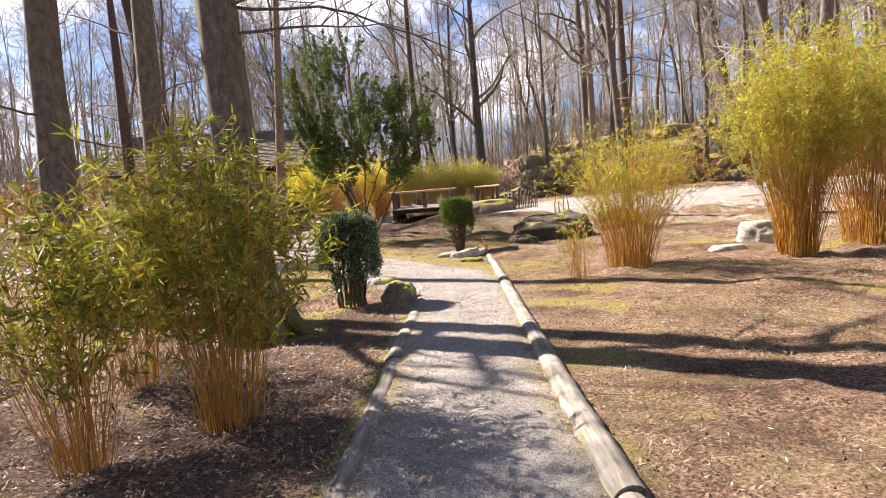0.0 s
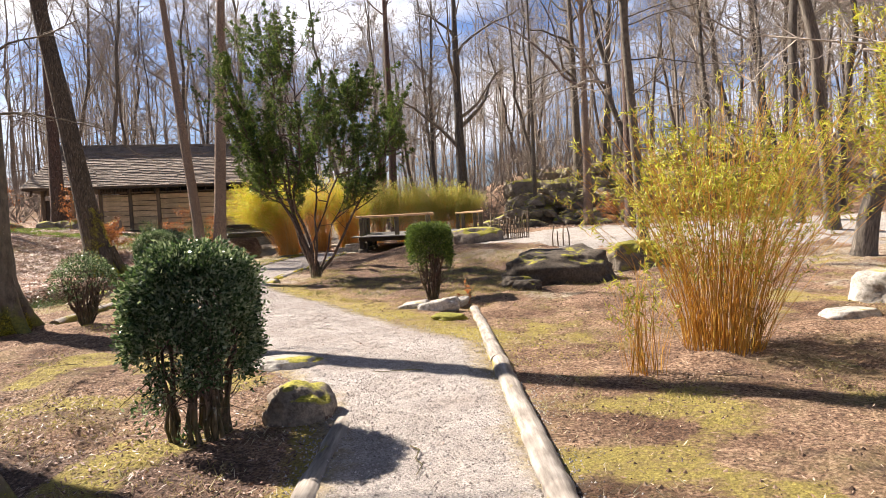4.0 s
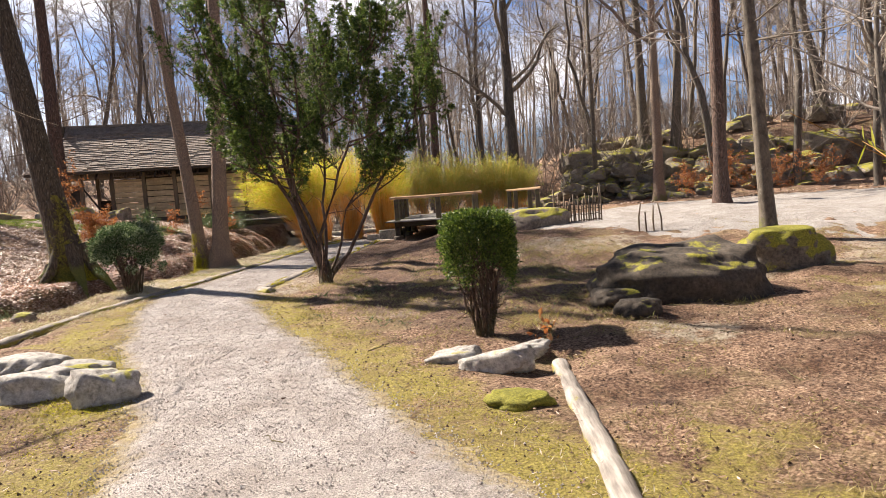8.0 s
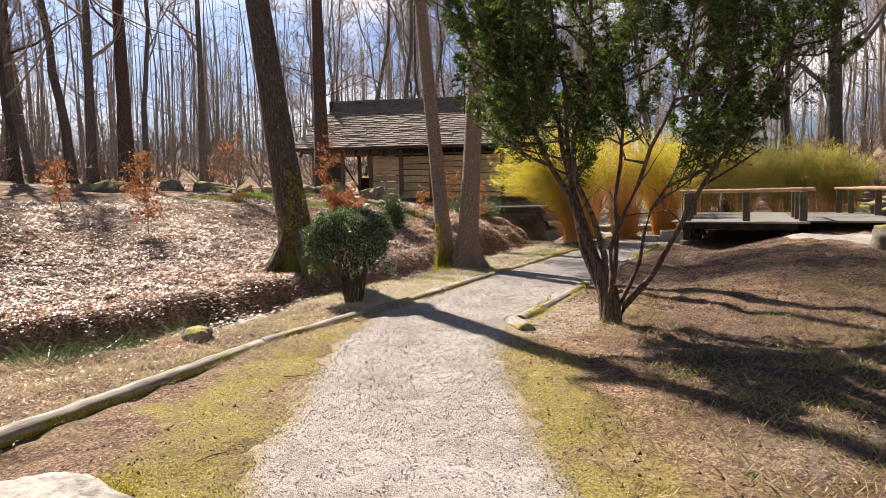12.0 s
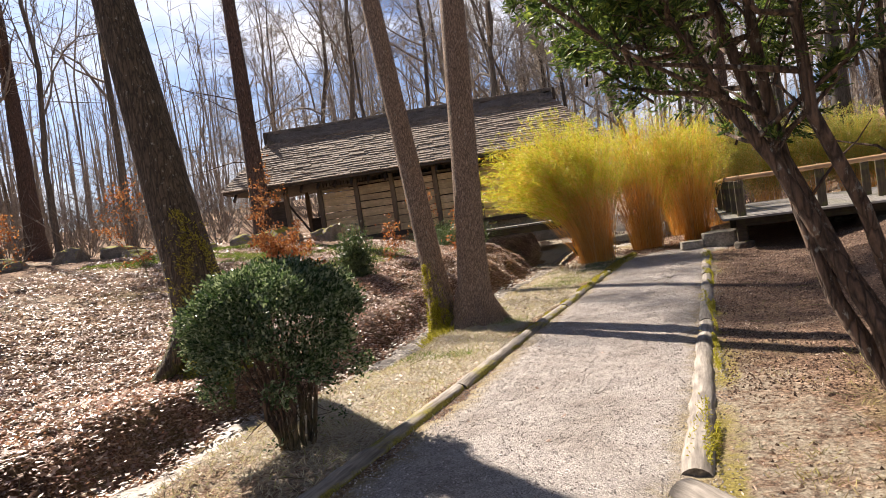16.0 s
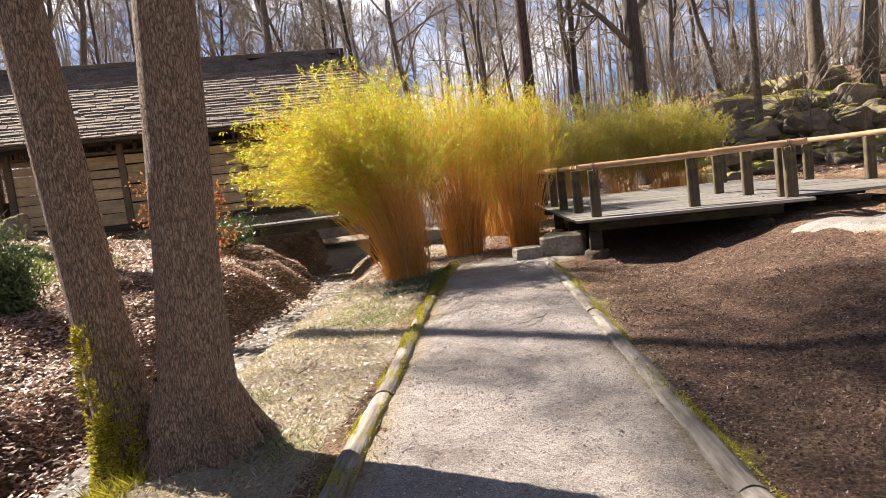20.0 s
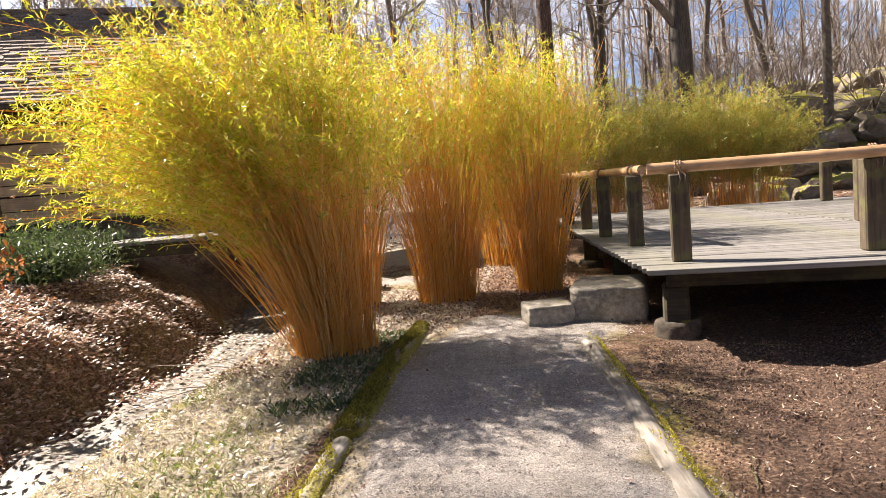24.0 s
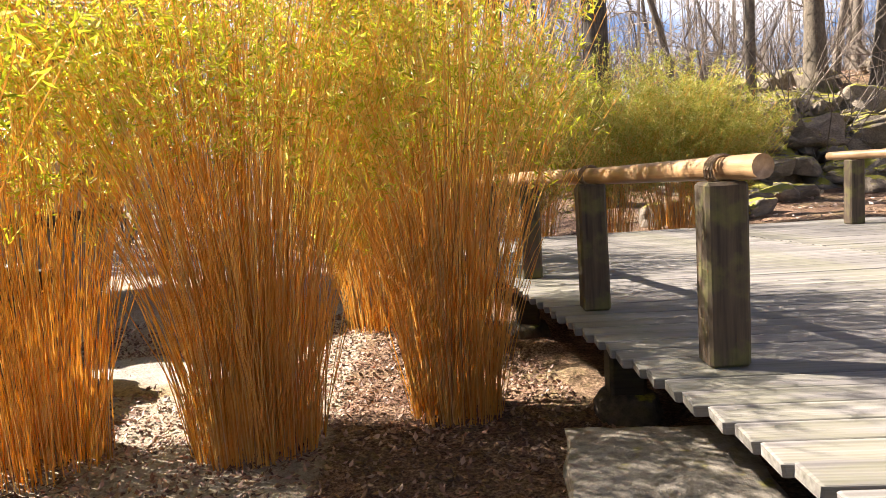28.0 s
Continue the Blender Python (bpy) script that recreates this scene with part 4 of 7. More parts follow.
def rail_run(posts, ends, label, height=0.74, post_w=0.15, dangling=True):
    """Square posts with a bamboo pole tied on top."""
    p0, p1 = Vector(posts[0]), Vector(posts[-1])
    rz = math.degrees(math.atan2(p1.y - p0.y, p1.x - p0.x))
    t = thing("railing", pose(p0.x, p0.y, DECK_Z, 0, 0, 0), label, "railing", "deck railings")
    for i, p in enumerate(posts):
        q = part("post", box_bm(post_w, post_w, height - 0.045, 0.012, i + int(p0.x * 10), 0.004), M_POST, t)
        q.matrix_basis = pose(p[0] - p0.x, p[1] - p0.y, 0, 0, 0, ang)
        acc = Acc()
        an = np.linspace(0, 2 * np.pi, 13)
        for j in (-0.02, 0.0, 0.02):
            acc.tube(np.stack([0 * an + j, 0.053 * np.cos(an), 0.053 * np.sin(an)], 1), np.full(13, 0.007), 5)
        if dangling:
            acc.tube([(0.0, -0.055, -0.02), (0.01, -0.085, -0.09), (-0.01, -0.08, -0.16)], [0.006, 0.005, 0.004], 4)
            acc.tube([(0.01, -0.055, -0.02), (0.05, -0.085, -0.06), (0.04, -0.082, -0.12)], [0.006, 0.005, 0.004], 4)
        w = link("binding", acc.mesh("binding"), M_TWINE, t, "twine knot", pose(p[0] - p0.x, p[1] - p0.y, height, 0, 0, rz))
    a, b = Vector(ends[0]), Vector(ends[1])
    d = b - a
    n = 60
    s = np.linspace(0, d.length, n)
    rad = 0.045 + 0.006 * (np.abs((s + 0.1) % 0.34) < 0.02)
    acc = Acc()
    acc.tube(np.stack([s, 0.004 * np.sin(s * 3), 0.004 * np.cos(s * 2.3)], 1), rad, 12, True)
    link("pole", acc.mesh("pole", True), M_RAIL, t, "pale brown bamboo pole", pose(a.x - p0.x, a.y - p0.y, height, 0, 0, math.degrees(math.atan2(d.y, d.x))))
    return t


rail_run([(-4.6, 28.42), (-3.22, 28.36), (-1.98, 28.14)], [(-4.83, 28.47), (-1.75, 28.12)], "low railing of dark posts and a bamboo pole, deck front")
rail_run([(-4.78, 29.75), (-4.98, 30.93), (-5.12, 32.22), (-5.32, 33.3)], [(-4.72, 29.55), (-5.4, 33.6)], "low railing of dark mossy posts under a bamboo pole")
rail_run([(-2.0, 28.4), (-2.15, 29.5), (-2.28, 30.72)], [(-1.97, 28.25), (-2.33, 30.95)], "low railing of square posts with a pale pole", dangling=False)
rail_run([(-0.05, 30.15), (-0.35, 31.9), (-0.95, 33.55), (-1.25, 34.4)], [(0.1, 29.5), (-1.35, 34.7)], "far low railing of square posts with a pale pole", dangling=False)

# step stones
for x, y, sx, sy, sz, rz, s in ((-5.09, 29.55, 0.34, 0.42, 0.185, -8, 61), (-5.7, 29.3, 0.22, 0.22, 0.12, 12, 62)):
    bm = bmesh.new()
    bmesh.ops.create_cube(bm, size=2.0)
    bmesh.ops.subdivide_edges(bm, edges=bm.edges[:], cuts=9, use_grid_fill=True)
    for vv in bm.verts:
        c = vv.co
        r = max(abs(c.x), abs(c.y), abs(c.z))
        n = c.normalized() * 1.28
        c = c.lerp(n, 0.13 if r > 0.9 else 0)
        c += Vector((1, 1, 1)) * 0
        nn = noise.noise(c * 1.7 + Vector((s, 0, 0))) * 0.1 + noise.noise(c * 5 + Vector((s, 0, 0))) * 0.035
        vv.co = Vector((c.x * sx * (1 + nn), c.y * sy * (1 + nn), (c.z + 1) * sz * (1 + nn * (0.4 if c.z > 0.8 else 1))))
    me = bpy.data.meshes.new("step_stone")
    bm.to_mesh(me)
    bm.free()
    for p in me.polygons:
        p.use_smooth = True
    tagged(link("step_stone", me, M_STEP, None, "rough-hewn granite step block up to the deck" if s == 61 else "small rough granite step block", pose(x, y, gz(x, y) - 0.05, 0, 0, rz)), "", "step", "steps to the deck")


# ---- timber house with a shingled roof ----
HO, HA = Vector((-19.91, 30.48)), 23.5
HM = pose(HO.x, HO.y, 0, 0, 0, HA)
HB, EAVE, RIDGE = 1.25, 3.32, 5.25
HL, HD = 12.3, 4.75
house = thing("tea_house", HM, "long timber house with board walls and grey shingled roof", "house")


def hpart(name, sx, sy, sz, x, y, z, material, label="", rot=(0, 0, 0), bev=0.008, parent=None, seed=0):
    ob = part(name, box_bm(sx, sy, sz, bev, seed, 0.002), material, parent or house, label)
    ob.matrix_basis = pose(x, y, z, *rot)
    return ob


hpart("plinth", HL - 2.2, HD - 1.8, 0.9, HL / 2, HD / 2, HB - 0.95, M_STEP, "low stone plinth")
hpart("floor_beam", HL - 1.6, 0.2, 0.16, HL / 2, 0.75, HB - 0.08, M_HDARK)
# posts along the front, board panels between them
fx = [0.6, 1.78, 2.93, 4.18, 5.4, 6.85, 8.25, 9.7, 11.2]
for i, x in enumerate(fx):
    hpart("wall_post", 0.15, 0.15, EAVE - HB + 0.1, x, 0.95, HB - 0.05, M_HPOST, seed=i)
    hpart("wall_post", 0.15, 0.15, EAVE - HB + 0.3, x, HD - 0.95, HB - 0.05, M_HPOST, seed=i + 20)
brng = random.Random(8)
for i, (a, b) in enumerate(zip(fx[:-1], fx[1:])):
    if i == 1:
        hpart("inner_wall", 0.9, 0.05, 1.0, a + 0.55, HD - 1.2, HB, M_HDARK)
        hpart("brace", 0.07, 0.05, 1.6, a + 0.9, 0.97, HB + 0.1, M_HDARK, "", (0, -32, 0))
        hpart("inner_wall", b - a - 0.15, 0.04, 0.25, (a + b) / 2, 1.3, HB, M_HDARK)
        continue
    if i == 0:
        hpart("dark_panel", b - a - 0.16, 0.05, 1.6, (a + b) / 2, 0.98, HB, M_HDARK, "dark reddish plank wall")
        continue
    z = HB + 0.05
    while z < EAVE - 0.35:
        h = brng.uniform(0.2, 0.34)
        h = min(h, EAVE - 0.3 - z)
        hpart("wall_board", b - a - 0.17, 0.035, h - brng.uniform(0.012, 0.035), (a + b) / 2, 0.97 + brng.uniform(-0.008, 0.008), z, M_BOARD, "", (0, brng.uniform(-1.0, 1.0), 0), 0.006, None, i)
        z += h
    hpart("rail", b - a - 0.15, 0.07, 0.08, (a + b) / 2, 0.955, EAVE - 0.28, M_HPOST)
    for j in range(9):
        hpart("lattice_bar", 0.02, 0.03, 0.2, a + 0.15 + (b - a - 0.3) * j / 8, 0.99, EAVE - 0.2, M_HDARK, "", (0, 0, 0), 0)
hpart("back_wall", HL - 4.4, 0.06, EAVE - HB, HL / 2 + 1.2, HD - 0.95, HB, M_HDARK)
hpart("end_wall", 0.06, HD - 2.0, EAVE - HB, 11.15, HD / 2, HB, M_BOARD)
hpart("wall_plate", HL - 1.2, 0.16, 0.16, HL / 2, 0.95, EAVE - 0.02, M_HDARK)
hpart("eave_beam", HL - 0.1, 0.08, 0.1, HL / 2, 0.06, EAVE - 0.06, M_HPOST)
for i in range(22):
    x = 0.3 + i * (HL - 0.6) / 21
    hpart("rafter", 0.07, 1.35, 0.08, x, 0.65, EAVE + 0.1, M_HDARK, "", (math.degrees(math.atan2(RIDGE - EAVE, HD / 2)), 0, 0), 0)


def roof_bm():
    """Solid hipped roof with a short ridge."""
    bm = bmesh.new()
    ins = 1.35
    lo = [(0, 0, EAVE), (HL, 0, EAVE), (HL, HD, EAVE), (0, HD, EAVE)]
    hi = [(ins, HD / 2, RIDGE), (HL - ins, HD / 2, RIDGE)]
    V = [bm.verts.new(c) for c in lo + hi]
    W = [bm.verts.new((c[0], c[1], c[2] - 0.06)) for c in lo]
    for f in ((0, 1, 5, 4), (1, 2, 5), (2, 3, 4, 5), (3, 0, 4)):
        bm.faces.new([V[k] for k in f])
    for k in range(4):
        bm.faces.new([W[k], W[(k + 1) % 4], V[(k + 1) % 4], V[k]])
    bm.faces.new([W[k] for k in (3, 2, 1, 0)])
    bmesh.ops.recalc_face_normals(bm, faces=bm.faces[:])
    return bm


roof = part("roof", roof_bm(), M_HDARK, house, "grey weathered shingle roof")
# shingles: courses on the front slope, one by one, and joined on the ends
slope = math.atan2(RIDGE - EAVE, HD / 2)
srng = random.Random(12)
ncourse, ins = 23, 1.35
sm = [box_mesh("shingle", 1.0, 0.2, 0.034, 0.0, s, 0.006) for s in range(6)]
count = 0
for c in range(ncourse):
    t = c / ncourse
    y, z = t * HD / 2, EAVE + t * (RIDGE - EAVE)
    x, x1 = ins * t - 0.05, HL - ins * t + 0.05
    while x < x1:
        w = min(srng.uniform(0.24, 0.6), x1 - x + 0.02)
        ob = link("shingle", sm[count % 6], M_SHINGLE, roof, "", pose(x + w / 2, y + 0.07 + srng.uniform(-0.012, 0.012), z + 0.062 + srng.uniform(0, 0.016), math.degrees(slope) - 9 + srng.uniform(-3, 3), 0, srng.uniform(-0.8, 0.8)))
        ob.scale = (w - 0.012, 1, 1)
        x += w
        count += 1
for side in (0, 1):
    acc = Acc()
    for c in range(ncourse):
        t = c / ncourse
        z = EAVE + t * (RIDGE - EAVE) + 0.05
        xx = ins * t - 0.04 if side == 0 else HL - ins * t + 0.04
        y0, y1 = t * HD / 2 + 0.02, HD - t * HD / 2 - 0.02
        dx = ins / ncourse * (1 if side == 0 else -1)
        acc.tube([(xx + dx * 0.3, y0, z + 0.01), (xx + dx * 0.3, y1, z + 0.01)], [0.045, 0.045], 5)
    link("end_shingles", acc.mesh("end_shingles"), M_SHINGLE, roof, "", Matrix.Identity(4))
# thick ridge of bark with a capping beam
rl = HL - 2 * ins + 0.5
acc = Acc()
nseg = 60
xs = np.linspace(ins - 0.25, HL - ins + 0.25, nseg)
rr = np.random.default_rng(4)
sec = [(-0.45, -0.33), (-0.42, -0.2), (-0.16, 0.1), (0.16, 0.1), (0.42, -0.2), (0.45, -0.33)]
V = np.array([[(x, HD / 2 + a + 0.02 * rr.standard_normal(), RIDGE + b + 0.02 * rr.standard_normal()) for a, b in sec] for x in xs])
qi = (np.arange(nseg - 1)[:, None] * 6 + np.arange(5)[None]).ravel()
link("ridge_thatch", fast_mesh("ridge_thatch", V, np.stack([qi, qi + 1, qi + 7, qi + 6], -1), np.concatenate([[[0, 1, 2], [0, 2, 3], [0, 3, 5], [3, 4, 5]], (nseg - 1) * 6 + np.array([[0, 2, 1], [0, 3, 2], [0, 5, 3], [3, 5, 4]])])), M_CAP, house, "thick bark ridge covering")
hpart("ridge_beam", rl + 0.25, 0.3, 0.12, HL / 2, HD / 2, RIDGE + 0.1, M_CAP, "dark ridge beam")
for x in (ins - 0.3, HL - ins + 0.3):
    hpart("ridge_end", 0.1, 0.75, 0.5, x, HD / 2, RIDGE - 0.33, M_HDARK, "dark ridge end board")

# footbridge over the ditch
br = thing("footbridge", pose(-10.1, 31.75, 0.82, 0, 0, 8), "low plank footbridge over the ditch", "bridge")
for i in range(10):
    part("board", box_bm(0.28, 1.0, 0.05, 0.006, i, 0.004), M_DECK, br).matrix_basis = pose(-1.6 + i * 0.3, 0, 0.12)
for y in (-0.4, 0.4):
    part("beam", box_bm(3.3, 0.14, 0.17, 0.01, 4), M_BEAM, br).matrix_basis = pose(-0.2, y, -0.054)
for x in (-1.8, 1.3):
    part("abutment", box_bm(0.3, 1.1, 0.9, 0.03, 9, 0.03), M_ROCKD, br).matrix_basis = pose(x, 0, -0.96)


# ---- trees ----
def limb_path(p, d, length, n, rng, wander=0.16, lift=0.05):
    pts, d = [np.array(p, float)], np.array(d, float)
    for _ in range(n):
        d = d + wander * rng.standard_normal(3) + (0, 0, lift)
        d /= np.linalg.norm(d)
        pts.append(pts[-1] + d * length / n)
    return np.array(pts), d


def tree_meshes(seed, h, r, lean=(0, 0), first=0.35, limbs=12, spread=0.5, sub=5, twigs=4, sides=10, flare=0.5, twig_r=0.006, curve=0.25):
    rng = np.random.default_rng(seed)
    n = 16
    t = np.linspace(0, 1, n)
    tt = np.concatenate([[-0.02, 0.0, 0.006, 0.015, 0.03, 0.05], t[1:]])
    cx, cy = np.cumsum(rng.standard_normal(len(tt))) * curve * 0.05, np.cumsum(rng.standard_normal(len(tt))) * curve * 0.05
    cx, cy = cx - cx[1], cy - cy[1]
    pts = np.stack([lean[0] * h * tt + cx * np.minimum(1, tt * 4), lean[1] * h * tt + cy * np.minimum(1, tt * 4), tt * h], 1)
    rad = r * (1 - 0.82 * np.clip(tt, 0, 1) ** 0.9) * (1 + flare * np.exp(-np.clip(tt, 0, 1) * h / (r * 1.6)))
    tk = Acc()
    k = sides
    tk.tube(pts, rad, k, False, 0.025, rng)
    cr = Acc()
    for i in range(limbs):
        s = first + (0.97 - first) * (i + rng.uniform(0, 1)) / limbs
        base = np.array([np.interp(s, tt, pts[:, k2]) for k2 in range(3)])
        br = np.interp(s, tt, rad) * rng.uniform(0.35, 0.6)
        a = rng.uniform(0, 2 * np.pi)
        el = rng.uniform(0.25, 0.9) + 0.5 * s
        d = np.array([math.cos(a) * math.cos(el), math.sin(a) * math.cos(el), math.sin(el)])
        L = h * spread * (1.1 - 0.75 * s) * rng.uniform(0.6, 1.1)
        p, dd = limb_path(base, d, L, 6, rng, 0.2)
        rr = br * np.linspace(1, 0.25, 7)
        cr.tube(p, rr, 5)
        for j in range(sub):
            m = 1 + int(rng.uniform(0.2, 1) * 5)
            q = p[m]
            dv = (p[m] - p[m - 1]) / np.linalg.norm(p[m] - p[m - 1]) + 0.85 * rng.standard_normal(3)
            dv[2] += 0.25
            dv /= np.linalg.norm(dv)
            L2 = L * rng.uniform(0.25, 0.5)
            p2, _ = limb_path(q, dv, L2, 4, rng, 0.25)
            r2 = max(twig_r * 1.6, rr[m] * 0.45)
            cr.tube(p2, np.linspace(r2, twig_r, 5), 4)
            for w in range(twigs):
                mm = rng.integers(1, 5)
                dw = (p2[mm] - p2[mm - 1]) / np.linalg.norm(p2[mm] - p2[mm - 1]) + 0.9 * rng.standard_normal(3)
                dw /= np.linalg.norm(dw)
                p3, _ = limb_path(p2[mm], dw, L2 * rng.uniform(0.35, 0.7), 2, rng, 0.25)
                cr.tube(p3, [twig_r, twig_r * 0.8, twig_r * 0.5], 3)
    return tk.mesh("trunk", True), cr.mesh("crown", True)


def tree(x, y, seed, h, r, bark, label, crown_mat=None, name="tree", group="", roots=0, low=0, **kw):
    t = thing(name, pose(x, y, gz(x, y) - 0.03), label, "tree", group)
    a, b = tree_meshes(seed, h, r, **kw)
    link("trunk", a, bark, t)
    link("crown", b, crown_mat or bark, t, "bare branches and twigs")
    rg = np.random.default_rng(seed + 900)
    for i in range(low):
        z = rg.uniform(2.3, 6.0)
        a = rg.uniform(0, 2 * np.pi)
        lean = kw["lean"] if "lean" in kw else (0, 0)
        p, _ = limb_path((lean[0] * z, lean[1] * z, z), (math.cos(a), math.sin(a), rg.uniform(-0.1, 0.25)), rg.uniform(1.4, 3.0), 8, rg, 0.12, 0.01)
        br = Acc()
        br.tube(p, np.linspace(0.02, 0.005, 9), 5)
        for j in range(9):
            m = rg.integers(2, 9)
            q, _ = limb_path(p[m], (p[m] - p[m - 1]) / np.linalg.norm(p[m] - p[m - 1]) + 0.6 * rg.standard_normal(3), rg.uniform(0.3, 0.9), 4, rg, 0.2, 0.02)
            br.tube(q, np.linspace(0.008, 0.003, 5), 3)
        link("side_branch", br.mesh("side_branch", True), bark, t)
    for i in range(roots):
        a = 2 * np.pi * (i + rg.uniform(-0.25, 0.25)) / roots
        c, s = math.cos(a), math.sin(a)
        reach = r * rg.uniform(2.2, 3.6)
        u = np.linspace(0, 1, 8)
        side = rg.normal(0, 0.12) * reach * u ** 2
        out = r * 0.55 + (reach - r * 0.55) * u
        p = np.stack([c * out - s * side, s * out + c * side, (r * 2.3 + 0.05) * (1 - u) ** 2.2 - 0.05 * u - 0.02], 1)
        g0 = gz(x, y)
        p[:, 2] += np.array([gz(x + q[0], y + q[1]) - g0 for q in p]) * u
        rt = Acc()
        rt.tube(p, r * np.linspace(0.6, 0.1, 8), 8, False, 0.05, rg)
        link("root", rt.mesh("root", True), bark, t)
    return t


tree(-1.75, 5.35, 1, 17, 0.235, M_BEECH, "large grey beech with mossy flared roots beside the path", low=4, lean=(-0.03, 0.0), first=0.4, limbs=8, sides=18, flare=0.75, spread=0.3, twigs=3, roots=7)
tree(-5.84, 11.0, 2, 18, 0.26, M_BEECH, "tall grey beech trunk standing in leaf litter", low=4, lean=(0.01, 0.01), first=0.45, limbs=8, sides=16, spread=0.3, twigs=3, roots=7)
tree(-5.4, 7.6, 3, 17, 0.27, M_BEECH, "grey-brown beech with a side branch", low=5, lean=(0.0, 0.02), first=0.25, limbs=8, sides=14, spread=0.3, twigs=3)
tree(-7.4, 8.2, 4, 18, 0.24, M_BARK, "dark brown trunk at the wood's edge", limbs=8, first=0.45, sides=12, spread=0.3, twigs=3)
tree(-9.65, 19.55, 5, 16, 0.3, M_DARKBARK, "dark leaning trunk with a mossy foot beside the ditch", lean=(-0.17, 0.0), first=0.45, sides=16, flare=0.5, curve=0.1, limbs=8, spread=0.3, twigs=3, roots=7)
tree(-7.5, 21.85, 6, 17, 0.19, M_OAK, "oak-barked trunk, the straighter of a close pair", lean=(0.07, 0.0), first=0.5, sides=18, flare=0.8, curve=0.1, limbs=8, spread=0.3, twigs=3, roots=7)
tree(-7.93, 21.85, 7, 16, 0.165, M_BARK, "oak-barked trunk with moss, leaning away from its twin", lean=(-0.1, 0.02), first=0.5, sides=16, flare=0.5, curve=0.12, limbs=8, spread=0.3, twigs=3)
pine_a = tree(-17.8, 29.8, 8, 18, 0.3, M_PINE, "straight reddish pine trunk before the house", low=5, first=0.66, sides=12, curve=0.06)
tree(4.25, 19.9, 9, 15, 0.14, M_BEECH, "slender grey trunk at the gravel's edge", low=7, lean=(-0.05, 0.0), first=0.4, sides=12, curve=0.1)
tree(5.9, 30.0, 10, 19, 0.24, M_PINE, "straight dark pine trunk near the rocks", low=6, first=0.6, sides=10, curve=0.06)
tree(5.6, 40.5, 11, 19, 0.27, M_BARK, "tall bare trunk in front of the rock outcrop", low=5, first=0.35, sides=10)
tree(-5.4, 42.0, 13, 20, 0.28, M_PINE, "straight tall pine trunk behind the bamboo", first=0.6, sides=10, curve=0.06)
tree(3.0, 45.2, 14, 17, 0.16, M_BEECH, "slender grey trunk growing among mossy rocks", first=0.4, sides=10, curve=0.08)
tree(6.0, 47.3, 15, 17, 0.32, M_BEECH, "grey trunk with spreading roots on the rocks", lean=(-0.02, 0), first=0.4, sides=10, flare=0.9, curve=0.08, roots=7)
tree(7.6, 46.8, 16, 16, 0.3, M_BEECH, "leaning grey trunk on the rocky slope", lean=(0.05, 0), first=0.35, sides=10, flare=0.8)
tree(-1.4, 44.0, 17, 18, 0.4, M_FARBARK, "stout forked bare tree behind the far bamboo", first=0.25, sides=10, spread=0.45)



def moss_foot(x, y, r, top, az, wide, n, seed, lean=0.0, flare=0.6):
    """Cushions of moss hugging one side of a trunk's foot."""
    rng = np.random.default_rng(seed)
    z = top * rng.uniform(0, 1, n) ** 1.7
    a = radians(az) + radians(wide) * rng.standard_normal(n) * (1.1 - 0.6 * z / top)
    keep = 0.6 * hash_noise(a * 4 + z * 2, z * 6 - a, seed) + 0.4 * hash_noise(a * 13 + z * 5, z * 19 + a * 3, seed + 5) > 0.3 + 0.3 * z / top + 0.08 * rng.standard_normal(n)
    z, a = z[keep], a[keep]
    rr = r * (1 + flare * np.exp(-z / (r * 1.6))) + 0.01
    c = np.stack([x + lean * z + np.cos(a) * rr, y + np.sin(a) * rr, gz(x, y) + z - 0.03], 1)
    d = np.stack([np.cos(a), np.sin(a), 0.5 + 0 * a], 1) + 0.8 * rng.standard_normal((len(a), 3))
    acc = Acc()
    acc.leaves(c, d, rng.uniform(0.015, 0.045, len(a)), rng.uniform(0.006, 0.013, len(a)), rng, 0.1)
    tagged(link("moss", acc.mesh("moss"), M_MOSSLEAF), "bright yellow-green moss on a trunk's foot", "moss", kind="stuff")


moss_foot(-7.93, 21.85, 0.165, 1.05, 272, 30, 13000, 1, -0.1)
moss_foot(-9.65, 19.55, 0.3, 1.8, 330, 35, 12000, 3, -0.17)
moss_foot(-1.75, 5.35, 0.235, 0.35, 300, 80, 7000, 4, -0.03, 0.75)
moss_foot(-5.84, 11.0, 0.26, 0.35, 300, 80, 6000, 5)


def needle_crown(t, h, first, spread, n, seed):
    """Tufts of needles round the upper part of a pine."""
    rng = np.random.default_rng(seed)
    C, D = [], []
    for i in range(n):
        s = first + (1 - first) * rng.uniform(0, 1)
        a, q = rng.uniform(0, 2 * np.pi), spread * (1.25 - s) / (1.25 - first) * math.sqrt(rng.uniform(0.02, 1))
        c = np.array([math.cos(a) * q, math.sin(a) * q, s * h])
        C.append(c + 0.22 * rng.standard_normal((46, 3)))
        D.append(rng.standard_normal((46, 3)) + (0, 0, 0.5))
    C, D = np.concatenate(C), np.concatenate(D)
    acc = Acc()
    acc.leaves(C, D, rng.uniform(0.12, 0.2, len(C)), np.full(len(C), 0.03), rng, 0.1)
    tagged(link("needles", acc.mesh("needles"), M_YEW, t), kind="stuff")


